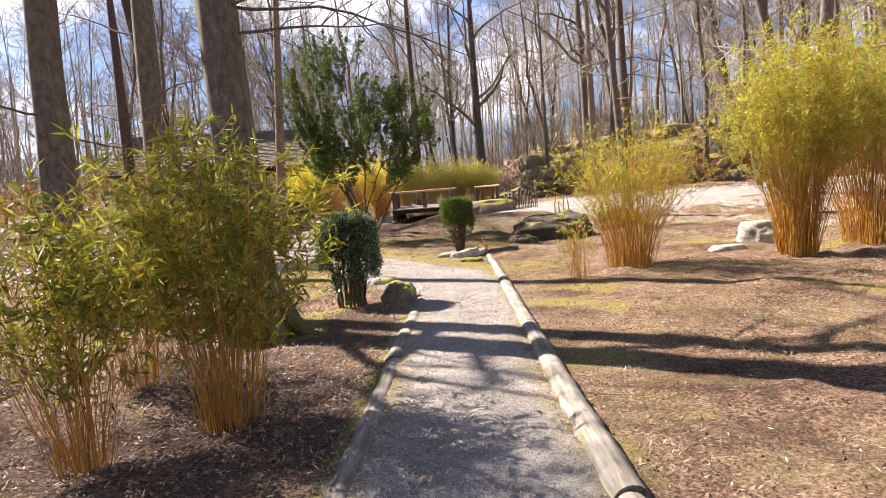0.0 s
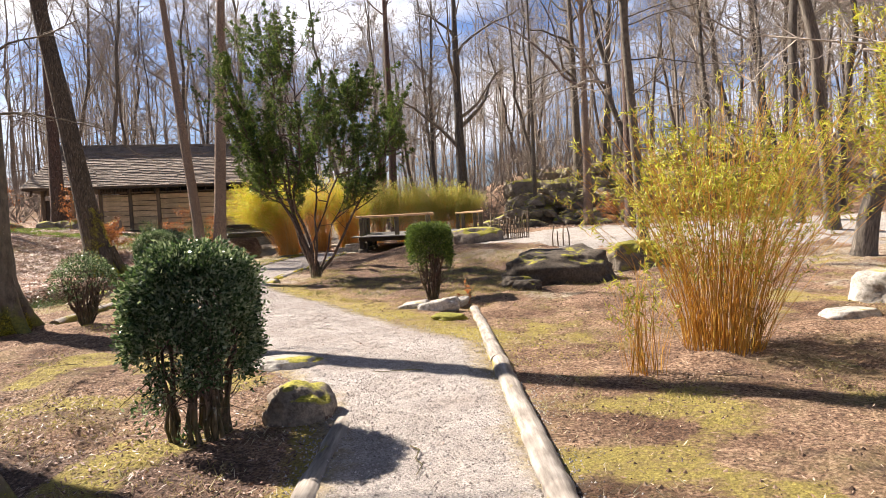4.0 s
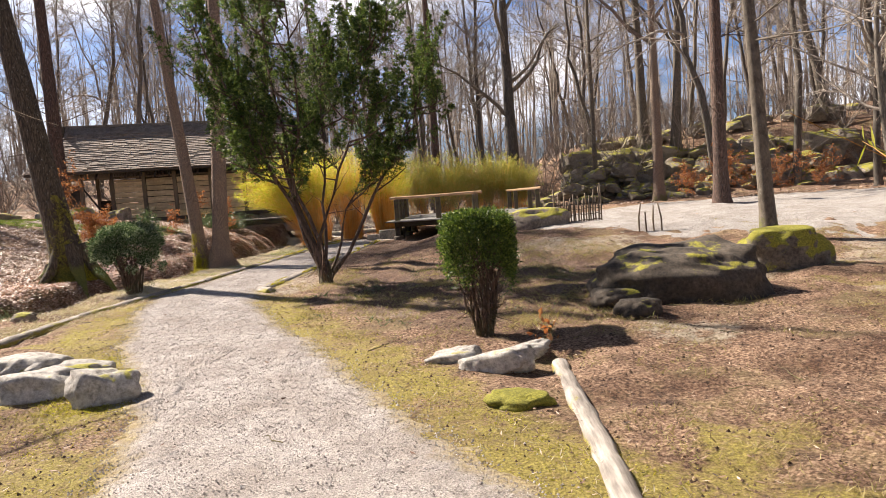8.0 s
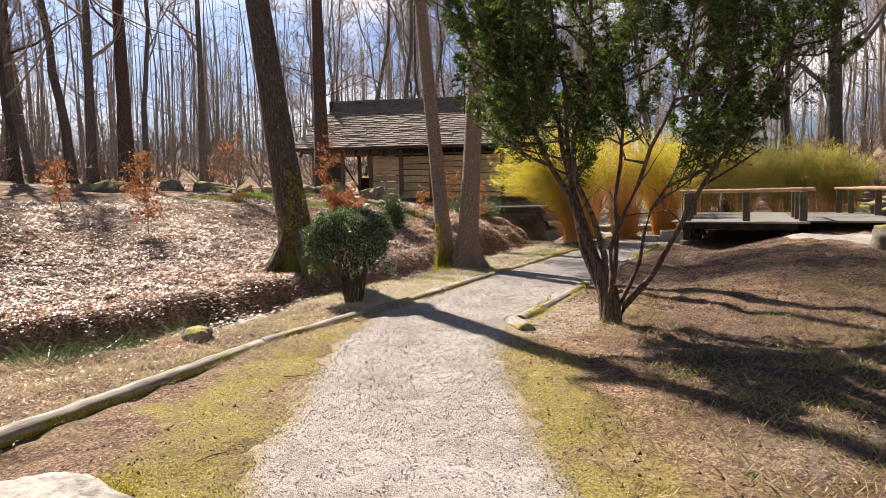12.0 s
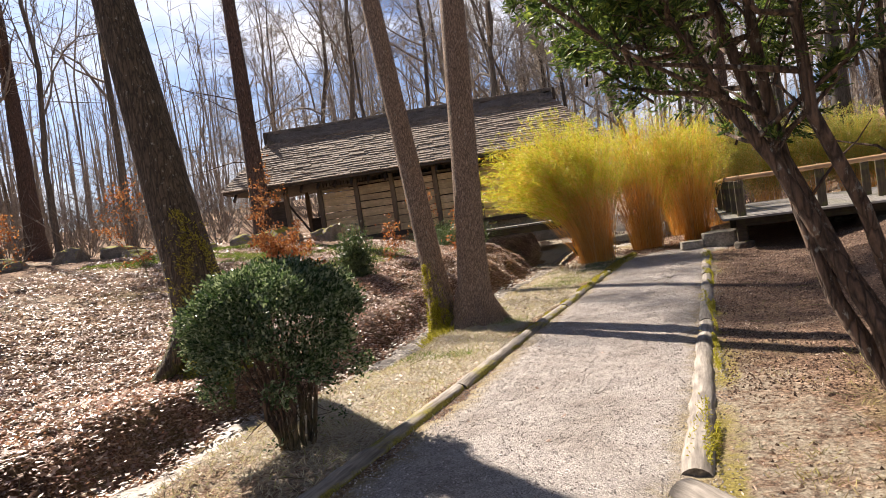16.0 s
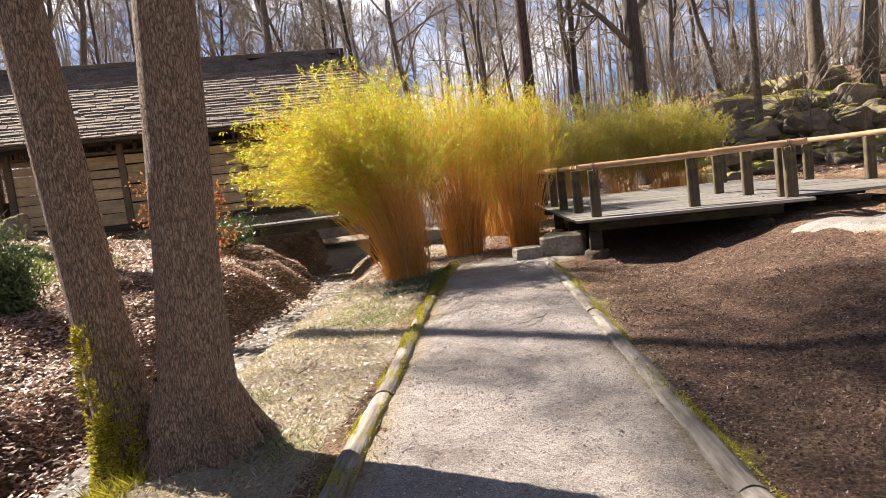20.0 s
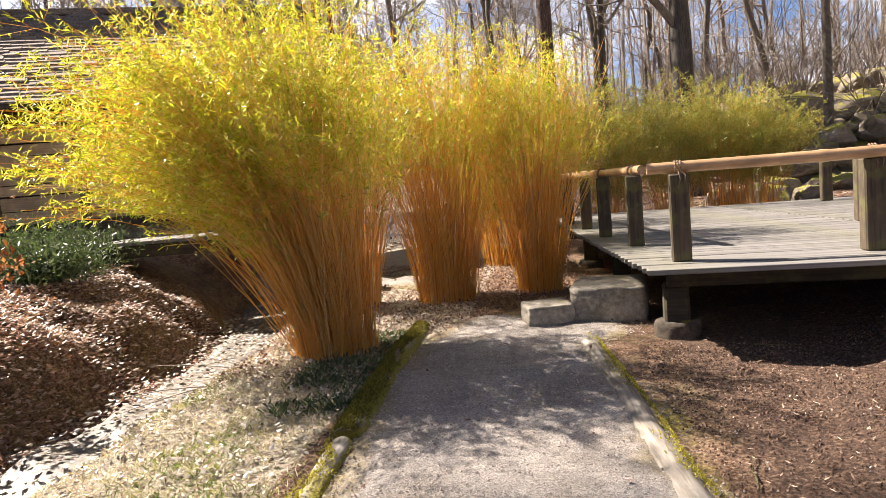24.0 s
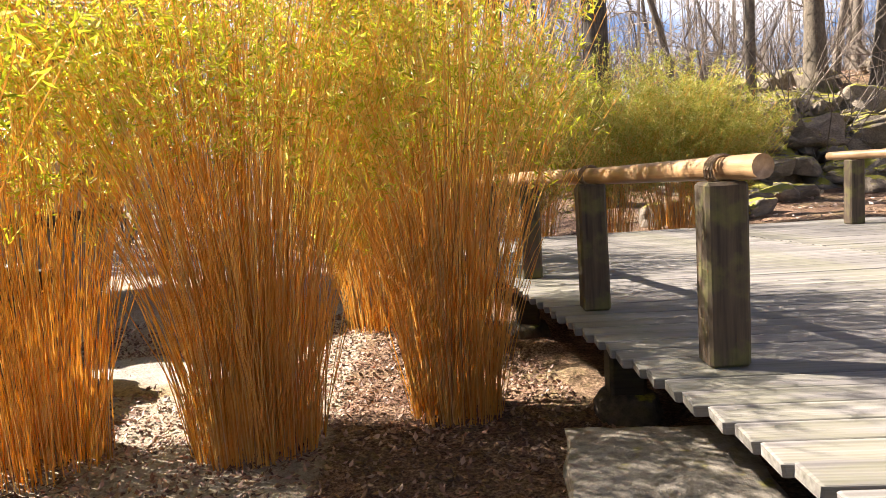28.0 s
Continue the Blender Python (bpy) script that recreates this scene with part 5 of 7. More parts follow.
needle_crown(pine_a, 18, 0.66, 2.9, 440, 61)
# out-of-view pine, added so its needle crown shades the ground near the start
shade_pine = tree(-11.5, 5.6, 32, 17, 0.28, M_PINE, "unseen pine added to shade the ground by the path", first=0.55, sides=10, curve=0.06, limbs=8, spread=0.2)
needle_crown(shade_pine, 17, 0.5, 3.4, 480, 63)

# woods: a few grown shapes, repeated at their own places and turns
protos = []
for s in range(8):
    protos.append(tree_meshes(50 + s, 17 + s % 3 * 2, 0.13 + 0.03 * (s % 4), first=0.14 + 0.07 * (s % 4), limbs=17, spread=0.3 + 0.06 * (s % 3), sub=8, twigs=6, sides=7, flare=0.3, twig_r=0.012, curve=1.5 + 0.6 * (s % 3)))
wrng = random.Random(77)
spots = []
tries = 0
while len(spots) < 165 and tries < 20000:
    tries += 1
    a, d = wrng.uniform(-98, 72), 26 + 62 * wrng.uniform(0, 1) ** 0.8
    x, y = -3 + d * math.sin(radians(a)), 14 + d * math.cos(radians(a))
    if x > -3 and y < 50 and x < 15:
        continue
    if -31 < x < -2 and 4 < y < 45:
        continue
    if abs((x + 7) * 0.43 + (y - 30) * 0.9) < 6.5:
        continue
    if any((x - p[0]) ** 2 + (y - p[1]) ** 2 < 5.5 for p in spots):
        continue
    spots.append((x, y))
for x, y in [(-24, 3), (-27, 9), (14, 4), (16, 10), (12.5, 16), (16, 18), (9, -4), (-6, -6), (5, -9), (-2, -10), (18, 2), (20, 13), (-33, 27), (-31, 32), (-34, 30), (-30, 46), (-26, 50), (-21, 50), (-17, 52), (-13.5, 50), (-10.5, 51), (-7.2, 47), (-3.4, 48), (3.6, 52), (7.7, 38), (9.5, 52), (13, 44), (12.5, 33), (14.5, 37), (11, 27), (-39, 17), (-38, 22), (-40, 26), (-42, 30), (-25, 46), (-22, 46.5), (-38, 10), (9.5, 21.5), (8.2, 17.5), (10.5, 13), (-15, 42.5), (-12, 43)]:
    spots.append((x, y))
EDGE_TREES = [(-33.4, 32.6, 22, 0.42), (-34.2, 31.2, 20, 0.27), (-36.0, 24.0, 20, 0.26), (-38.5, 29.6, 21, 0.3), (-33.0, 37.2, 20, 0.24)]
for i, (x, y) in enumerate(spots):
    tk, cr = protos[i % 8]
    t = thing("tree", pose(x, y, gz(x, y) - 0.05, wrng.uniform(-8, 8), wrng.uniform(-8, 8), wrng.uniform(0, 360)), "bare grey-brown woodland tree in early spring", "tree", "bare trees of the woods")
    s = wrng.uniform(0.75, 1.2)
    t.scale = (s * wrng.uniform(0.75, 1.25), s * wrng.uniform(0.75, 1.25), s)
    link("trunk", tk, M_FARBARK, t)
    link("crown", cr, M_TWIG, t)

# stout trunks at the near edge of the woods
for i, (x, y, h, r) in enumerate(EDGE_TREES):
    tree(x, y, 240 + i, h, r, M_PINE if i % 3 == 0 else M_FARBARK, "dark straight trunk at the edge of the bare woods", None if i % 3 == 0 else M_TWIG, "tree", "trunks at the woods' edge", first=0.3, limbs=9, sides=9, spread=0.3, sub=5, twigs=4, curve=0.5, twig_r=0.01)

# far woods: thin trunks and twigs too many to count
fr = np.random.default_rng(9)
acc = Acc()
for i in range(1150):
    a, d = radians(fr.uniform(-105, 85)), fr.uniform(50, 150)
    x, y = -3 + d * math.sin(a), 14 + d * math.cos(a)
    h, r = fr.uniform(10, 21), fr.uniform(0.05, 0.16)
    z0 = gz(x, y) - 0.2
    top = np.array([x + fr.normal(0, 0.6), y + fr.normal(0, 0.6), z0 + h])
    bot = np.array([x, y, z0])
    acc.tube([bot, (bot + top) / 2 + (fr.normal(0, 0.25), fr.normal(0, 0.25), 0), top], [r, r * 0.7, 0.02], 4)
    for j in range(12):
        s = fr.uniform(0.12, 1.0)
        p = bot + (top - bot) * s
        d2 = np.array([fr.normal(), fr.normal(), fr.uniform(0.3, 1.3)])
        d2 /= np.linalg.norm(d2)
        L = h * 0.22 * (1.25 - s)
        m1 = p + d2 * L
        acc.tube([p, m1, m1 + (d2 + 0.6 * fr.standard_normal(3)) * L * 0.5], [r * 0.3, r * 0.15, 0.012], 3)
for i in range(160):
    x, y = fr.uniform(-75, -30), fr.uniform(12, 75)
    h, r = fr.uniform(9, 18), fr.uniform(0.05, 0.15)
    z0 = gz(x, y) - 0.2
    top = np.array([x + fr.normal(0, 0.8), y + fr.normal(0, 0.8), z0 + h])
    bot = np.array([x, y, z0])
    acc.tube([bot, (bot + top) / 2 + (fr.normal(0, 0.3), fr.normal(0, 0.3), 0), top], [r, r * 0.7, 0.02], 4)
    for j in range(7):
        p = bot + (top - bot) * fr.uniform(0.15, 0.9)
        d2 = np.array([fr.normal(), fr.normal(), fr.uniform(0.2, 1.2)]) * h * 0.1
        acc.tube([p, p + d2, p + d2 * 1.8 + fr.normal(0, 0.3, 3)], [r * 0.3, r * 0.15, 0.012], 3)
tagged(link("far_woods", acc.mesh("far_woods"), M_TWIG), "distant bare woodland of thin trunks and twigs", "woods", kind="stuff")


# low bare brush of the woods' floor
acc = Acc()
for i in range(900):
    a, d = radians(fr.uniform(-105, 85)), fr.uniform(30, 75)
    x, y = -3 + d * math.sin(a), 14 + d * math.cos(a)
    if -25 < x < 16 and 0 < y < 44:
        continue
    z0, h = gz(x, y) - 0.1, fr.uniform(1.2, 4.2)
    for j in range(9):
        d2 = np.array([fr.normal(0, 0.45), fr.normal(0, 0.45), 1.0])
        p1 = np.array([x, y, z0]) + d2 * h * 0.5 + fr.normal(0, 0.1, 3)
        p2 = p1 + (d2 + fr.normal(0, 0.5, 3)) * h * 0.4
        acc.tube([(x, y, z0), p1, p2], [0.025, 0.015, 0.008], 3)
        for q in range(3):
            acc.tube([p1, p1 + (d2 + fr.normal(0, 0.8, 3)) * h * 0.3], [0.012, 0.006], 3)
tagged(link("brush", acc.mesh("brush"), M_FARTWIG), "bare twiggy brush under the woodland trees", "brush", kind="stuff")


# ---- yew with many stems ----
def yew(x, y):
    """Crooked limbs from one short foot, each bearing upright plumes of needles."""
    rng = np.random.default_rng(31)
    t = thing("yew", pose(x, y, gz(x, y) - 0.03), "dark green yew tree with several reddish bare stems", "tree")
    # direction, outward reach, height of the tip, thickness
    limbs = [(205, 1.7, 4.6, 0.064), (165, 0.85, 5.3, 0.055), (262, 0.6, 5.2, 0.052), (95, 0.9, 4.4, 0.042), (8, 1.95, 3.6, 0.05), (325, 1.35, 3.9, 0.045), (172, 1.45, 4.0, 0.066), (40, 1.3, 3.2, 0.034)]
    paths, tw = [], Acc()
    for i, (az, out, top, r) in enumerate(limbs):
        a = radians(az)
        n = 13
        u = np.linspace(0, 1, n)
        v = np.clip((u - 0.07) / 0.93, 0, 1)
        q = out * v ** (0.95 if i in (4, 7) else 1.15)
        pts = np.stack([math.cos(a) * (0.045 + q), math.sin(a) * (0.045 + q), -0.06 + top * u ** 1.05], 1)
        kink = np.cumsum(rng.normal(0, 0.055, (n, 3)), axis=0) * np.minimum(1, u * 5)[:, None]
        kink -= kink[-1] * u[:, None] * 0.6
        pts[:, :2] += kink[:, :2]
        acc = Acc()
        acc.tube(pts, 0.8 * r * (1 - 0.85 * u ** 0.8) * (1 + 0.5 * np.exp(-u * 18)), 10, False, 0.05, rng)
        link("stem", acc.mesh("stem", True), M_YEWBARK, t)
        paths.append(pts)
    foot = Acc()
    foot.tube([(0, 0, -0.08), (0.01, 0, 0.06), (0.0, 0.01, 0.22), (0, 0, 0.42)], [0.14, 0.115, 0.1, 0.06], 14, True, 0.06, rng)
    link("trunk", foot.mesh("trunk", True), M_YEWBARK, t)
    C, D = [], []

    def plume(c0, axis_d, length, wide, sprays):
        """A tapering upright tuft: short sprays of needles round its axis."""
        tip = c0 + axis_d * length
        tw.tube([c0, (c0 + tip) / 2 + rng.normal(0, 0.03, 3), tip], [0.008, 0.006, 0.002], 4)
        for _ in range(sprays):
            u = rng.uniform(0, 1) ** 0.8
            side = rng.standard_normal(3)
            side -= axis_d * (side @ axis_d)
            side /= np.linalg.norm(side)
            dv = side * (1.1 - 0.7 * u) + axis_d * rng.uniform(0.2, 0.8)
            dv /= np.linalg.norm(dv)
            reach = wide * rng.uniform(0.45, 1.1) * (1.05 - 0.8 * u)
            k = 21
            w = np.linspace(0.2, 1, k)[:, None]
            p = c0 + axis_d * length * u + dv * reach * w
            p[:, 2] -= 0.03 * w[:, 0] ** 2
            flat = np.cross(dv, axis_d + 0.4 * rng.standard_normal(3))
            flat /= np.linalg.norm(flat) + 1e-6
            sgn = np.where(np.arange(k) % 2, 1.0, -1.0)[:, None]
            C.append(p + 0.006 * rng.standard_normal((k, 3)))
            D.append(dv * 0.75 + flat * sgn * 0.8 + 0.25 * rng.standard_normal((k, 3)))

    for pts, (az, out, top, r) in zip(paths, limbs):
        m = 19 if top > 4 else 17
        for j in range(m):
            u = rng.uniform(0.33, 0.97)
            base = np.array([np.interp(u, np.linspace(0, 1, len(pts)), pts[:, k]) for k in range(3)])
            a = radians(az) + rng.normal(0, 1.1)
            L = rng.uniform(0.25, 0.95) * (1.15 - 0.55 * u)
            end = base + np.array([math.cos(a) * L, math.sin(a) * L, rng.uniform(0.05, 0.45)])
            if end[2] < 1.6:
                continue
            tw.tube([base, (base + end) / 2 + rng.normal(0, 0.04, 3) - (0, 0, 0.04), end], [0.016, 0.012, 0.007], 5)
            for q in range(rng.integers(2, 4)):
                c0 = base + (end - base) * rng.uniform(0.35, 1.0) + rng.normal(0, 0.09, 3)
                ax = np.array([math.cos(a) * 0.35, math.sin(a) * 0.35, 1.0]) + rng.normal(0, 0.28, 3)
                plume(c0, ax / np.linalg.norm(ax), rng.uniform(0.4, 0.95), rng.uniform(0.13, 0.25), rng.integers(34, 58))
        plume(pts[-2], np.array([0.05, 0.0, 1.0]), rng.uniform(0.6, 0.95), 0.2, 60)
    # low bare twigs inside
    for i in range(60):
        pts = paths[i % len(paths)]
        m = rng.integers(4, 9)
        p, _ = limb_path(pts[m], rng.standard_normal(3) + (0, 0, 1.3), rng.uniform(0.25, 0.7), 4, rng, 0.25)
        tw.tube(p, np.linspace(0.008, 0.002, 5), 4)
    tagged(link("twig_growth", tw.mesh("twig_growth", True), M_YEWBARK, t), kind="stuff")
    C, D = np.concatenate(C), np.concatenate(D)
    fol = Acc()
    fol.leaves(C, D, rng.uniform(0.032, 0.05, len(C)), rng.uniform(0.009, 0.013, len(C)), rng, 0.1)
    tagged(link("foliage", fol.mesh("foliage"), M_YEW, t, "dense sprays of dark green needles"), kind="stuff")


yew(-3.42, 17.55)


# ---- clipped shrubs ----
def topiary(x, y, h, rx, ry, seed, material, label, square=2.6, low=0.16, density=1.0, hollow=0.5, taper=0.0, sparse=0.3, base=0.03):
    rng = np.random.default_rng(seed)
    t = thing("topiary", pose(x, y, gz(x, y) - 0.02), label, "shrub")
    n = int(11500 * density)
    hz = (h - low) / 2
    p = rng.standard_normal((n * 2, 3))
    p /= (np.abs(p) ** square).sum(1, keepdims=True) ** (1 / square)
    lump = 1 + 0.16 * (hash_noise(p[:, 0] * 3 + seed, p[:, 2] * 3 + p[:, 1] * 2, seed) - 0.5) + 0.12 * (hash_noise(p[:, 0] * 7 + 9, p[:, 2] * 7 + p[:, 1] * 5, seed) - 0.5)
    depth = 1 - np.abs(rng.standard_normal(n * 2)) * 0.12
    p *= (lump * depth)[:, None]
    gap = hash_noise(np.arctan2(p[:, 1], p[:, 0]) * 3.2 + 5, p[:, 2] * 3.5, seed + 1)
    keep = (gap > hollow * np.clip(0.72 - 0.85 * p[:, 2], 0.0, 1.2)) | (p[:, 2] > 0.55)
    keep &= rng.uniform(size=len(p)) < np.clip(1.05 - sparse * (0.55 - p[:, 2]), 0.07, 1)
    p = p[keep][:n]
    w = 1 - taper * np.clip(0.6 - p[:, 2], 0, 2) / 1.6
    q = np.stack([p[:, 0] * rx * w, p[:, 1] * ry * w, low + hz + p[:, 2] * hz], 1)
    d = p * (0.9, 0.9, 0.6) + 0.7 * rng.standard_normal(p.shape) + (0, 0, 0.3)
    acc = Acc()
    lay = np.repeat(q, 2, 0) + 0.02 * rng.standard_normal((len(q) * 2, 3))
    acc.leaves(lay, np.repeat(d, 2, 0) + 0.6 * rng.standard_normal(lay.shape), rng.uniform(0.024, 0.042, len(lay)), rng.uniform(0.012, 0.019, len(lay)), rng, 0.2)
    tagged(link("foliage", acc.mesh("foliage"), material, t, "dense small clipped leaves"), kind="stuff")
    fine = Acc()
    for i in range(24):
        a = rng.uniform(0, 2 * np.pi)
        out = rng.uniform(0.3, 0.9)
        e = np.array([math.cos(a) * rx * out, math.sin(a) * ry * out, h * rng.uniform(0.6, 0.9)])
        s = np.linspace(0, 1, 8)[:, None]
        pts = np.array([base * math.cos(a), base * math.sin(a), -0.02]) * (1 - s) + e * np.concatenate([s ** 1.05, s ** 1.05, s], 1) + 0.015 * rng.standard_normal((8, 3))
        st = Acc()
        st.tube(pts, np.linspace(0.018, 0.004, 8), 6)
        link("stem", st.mesh("stem", True), M_YEWBARK, t)
        for j in range(10):
            m = rng.integers(2, 7)
            bp, _ = limb_path(pts[m], rng.standard_normal(3) + (0, 0, 0.8), rng.uniform(0.12, 0.3), 3, rng)
            fine.tube(bp, [0.005, 0.004, 0.003, 0.002], 3)
    tagged(link("twig_growth", fine.mesh("twig_growth"), M_YEWBARK, t), kind="stuff")
    return t


topiary(-1.11, 6.72, 1.12, 0.32, 0.33, 41, M_BOX, "barrel-clipped evergreen shrub with bare lower stems", 4.6, 0.02, 1.25, 0.74, 0.0, 0.42, 0.15)
topiary(-0.36, 13.1, 1.17, 0.33, 0.33, 42, M_BOXLIGHT, "column-clipped evergreen shrub, bright green on top", 5.0, 0.1, 1.05, 0.86, 0.2, 0.8, 0.06)
topiary(-6.98, 17.6, 1.22, 0.54, 0.52, 43, M_BOX, "rounded clipped evergreen shrub beside the log edging", 3.2, 0.06, 1.7, 0.76, 0.14, 0.5, 0.09)
topiary(-4.78, 11.3, 0.95, 0.42, 0.36, 45, M_BOX, "thin twiggy evergreen shrub beside pale edging stones", 2.0, 0.06, 0.17, 0.9)


# ---- bamboo clumps ----
cane_protos = {}
for s in range(8):
    rng_c = np.random.default_rng(300 + s)
    for mat_name, mt in (("y", M_CANE), ("o", M_CANEO)):
        n = 8
        u = np.linspace(0, 1, n)
        bow = rng_c.uniform(0.12, 0.5)
        pts = np.stack([bow * u ** 2.2, 0.05 * np.sin(u * 3 + s), u], 1) + np.concatenate([np.zeros((1, 3)), 0.006 * rng_c.standard_normal((n - 1, 3))])
        a = Acc()
        a.tube(pts, np.linspace(1.0, 0.35, n) * 0.0038, 5)
        me = a.mesh("cane", True)
        me.materials.append(mt)
        cane_protos[(mat_name, s)] = me


def bamboo(x, y, h, r_base, r_top, n_cane, n_leaf, seed, leaf, cane, label, bias=(0, 0), bare=0.42, leaf_len=0.075, n_thin=420, name="bamboo", arch=0):
    """Canes fanning from a tight foot; on the upper part, side twigs with fans of drooping leaves."""
    rng = np.random.default_rng(seed)
    t = thing(name, pose(x, y, gz(x, y) - 0.03), label, "bamboo", "bamboo clumps")
    B, S = [], []
    thin = Acc()

    def one(i):
        a, q = rng.uniform(0, 2 * np.pi), math.sqrt(rng.uniform(0, 1))
        foot = np.array([math.cos(a) * q * r_base, math.sin(a) * q * r_base, 0])
        out = q * r_top * rng.uniform(0.55, 1.15)
        a2 = a + rng.normal(0, 0.35)
        tip = foot + np.array([math.cos(a2) * out + bias[0] * rng.uniform(0, 1), math.sin(a2) * out + bias[1] * rng.uniform(0, 1), h * rng.uniform(0.62, 1.02) * (1 - 0.22 * q * q)])
        return foot, tip

    def twigs_on(foot, tip, k):
        u = bare - 0.1 + (1.1 - bare) * rng.uniform(0, 1, k) ** 0.5
        d = tip - foot
        base = foot + np.stack([d[0] * u ** 1.9, d[1] * u ** 1.9, d[2] * u], 1)
        a = rng.uniform(0, 2 * np.pi, k)
        L = rng.uniform(0.5, 1.2, k) * (0.12 + 0.2 * (1.1 - u)) * (h / 3) ** 0.5
        side = np.stack([np.cos(a), np.sin(a), rng.uniform(0.5, 1.6, k)], 1) + np.array([d[0], d[1], 0]) * 0.3
        B.append(base)
        S.append(side / np.linalg.norm(side, axis=1, keepdims=True) * L[:, None])

    per = max(1, n_leaf // (8 * (n_cane + n_thin)))
    for i in range(n_cane):
        foot, tip = one(i)
        d = tip - foot
        L, az = np.linalg.norm(d), math.degrees(math.atan2(d[1], d[0]))
        # the bend of the cane carries the outward reach at its top
        lean = math.atan2(math.hypot(d[0], d[1]) * 0.6, d[2])
        ob = link("cane", cane_protos[(cane, (i + seed) % 8)], None, t, "", Matrix.Translation(foot) @ pose(0, 0, 0, 0, 0, az) @ pose(0, 0, 0, 0, math.degrees(lean)))
        sxy = rng.uniform(0.8, 1.35)
        ob.scale = (max(0.9, sxy) * min(1.0, L / 2.6), sxy, L * 0.98)
        twigs_on(foot, tip, per)
    for i in range(n_thin):
        foot, tip = one(i)
        d = tip - foot
        u = np.linspace(0, 1, 6)
        pts = foot + np.stack([d[0] * u ** 2.0, d[1] * u ** 2.0, d[2] * u], 1) + np.concatenate([np.zeros((1, 3)), 0.012 * rng.standard_normal((5, 3))])
        r = rng.uniform(0.0025, 0.0046)
        thin.tube(pts, np.linspace(r, r * 0.35, 6), 4)
        twigs_on(foot, tip, per)
    for i in range(arch):
        a = math.atan2(bias[1], bias[0]) + rng.normal(0, 0.55)
        out, zt = rng.uniform(0.9, 2.3), h * rng.uniform(0.42, 0.8)
        u = np.linspace(0, 1, 9)
        z = zt * (1.9 * u - 0.9 * u ** 2.2)
        f0 = np.array([math.cos(a), math.sin(a)]) * r_base * rng.uniform(0, 0.9)
        pts = np.stack([f0[0] + math.cos(a) * out * u ** 1.6, f0[1] + math.sin(a) * out * u ** 1.6, z], 1)
        thin.tube(pts, np.linspace(0.004, 0.0012, 9), 4)
        k = 15
        w = 0.36 + 0.64 * rng.uniform(0, 1, k) ** 0.75
        B.append(np.stack([np.interp(w, u, pts[:, q]) for q in range(3)], 1))
        a2 = a + rng.normal(0, 0.9, k)
        S.append(np.stack([np.cos(a2), np.sin(a2), rng.uniform(-0.3, 0.5, k)], 1) * rng.uniform(0.1, 0.26, k)[:, None])
    B, S = np.concatenate(B), np.concatenate(S)
    for p, d in zip(B, S):
        thin.tube([p, p + d * 0.55, p + d * 1.05 - (0, 0, 0.1 * abs(d[2]))], [0.0022, 0.0017, 0.001], 3)
    tagged(link("cane_thicket", thin.mesh("cane_thicket", True), M_CANE if cane == "y" else M_CANEO, t), "", kind="stuff")
    k = 8
    w = np.tile(np.linspace(0.35, 1.05, k), len(B))[:, None]
    C = np.repeat(B, k, 0) + np.repeat(S, k, 0) * w
    sd = np.repeat(S / (np.linalg.norm(S, axis=1, keepdims=True) + 1e-9), k, 0)
    D = sd * 0.55 + 0.55 * rng.standard_normal(C.shape) + (0, 0, -0.28)
    a = Acc()
    a.leaves(C, D, rng.uniform(0.6, 1.25, len(C)) * leaf_len, rng.uniform(0.12, 0.19, len(C)) * leaf_len, rng, 0.1)
    tagged(link("foliage", a.mesh("foliage"), leaf, t), "", kind="stuff")
    return t


YEL = "dense orange-caned bamboo clump with yellow-green leaves"
bamboo(-7.55, 28.5, 3.4, 0.36, 1.15, 230, 46000, 71, M_BAMY, "y", YEL + " beside the path's end", (-1.4, -0.2), 0.64, 0.064, n_thin=330, arch=270)
bamboo(-6.9, 30.95, 3.5, 0.36, 0.95, 190, 21000, 72, M_BAMY, "y", YEL + " in leaf litter", (0, 0.2), 0.77, 0.06, n_thin=400)
bamboo(-5.78, 31.2, 3.3, 0.28, 0.8, 150, 16000, 73, M_BAMY, "y", YEL + " against the deck railing", (0.1, 0.2), 0.77, 0.06, n_thin=300)
bamboo(-8.15, 30.9, 3.4, 0.4, 0.85, 120, 14000, 74, M_BAMY, "y", YEL + " behind its neighbours", (-0.3, 0.2), 0.74, 0.07, n_thin=300)
bamboo(-6.3, 33.6, 3.1, 0.4, 1.0, 60, 18000, 75, M_BAMY, "y", YEL + " behind the deck", (0, 0), 0.4, 0.085, 220)
for i, (x, y, h) in enumerate([(-5.6, 37.0, 3.7), (-4.3, 37.6, 3.5), (-3.0, 37.9, 3.3), (-1.9, 38.0, 3.1), (-1.1, 38.3, 2.5), (-6.9, 36.6, 3.7)]):
    bamboo(x, y, h, 0.4, 1.05, 45, 22000, 80 + i, M_BAMF, "y", "bamboo clump with pale yellow leaves along the deck's far side", (0, 0), 0.36, 0.085, 150)
bamboo(2.5, 8.6, 2.3, 0.3, 1.15, 110, 10500, 91, M_BAMO, "o", "airy bamboo clump with olive leaves and bare ochre canes", (0.1, 0), 0.4, 0.062, 150)
bamboo(1.72, 7.85, 0.9, 0.16, 0.12, 40, 420, 92, M_BAMO, "o", "few short bare bamboo shoots", (0, 0), 0.45, 0.06, 12)
bamboo(4.95, 9.1, 3.5, 0.26, 1.0, 120, 26000, 93, M_BAMO, "o", "tall bamboo clump with ochre canes and yellow-green crown", (0, 0), 0.5, 0.08, 300)
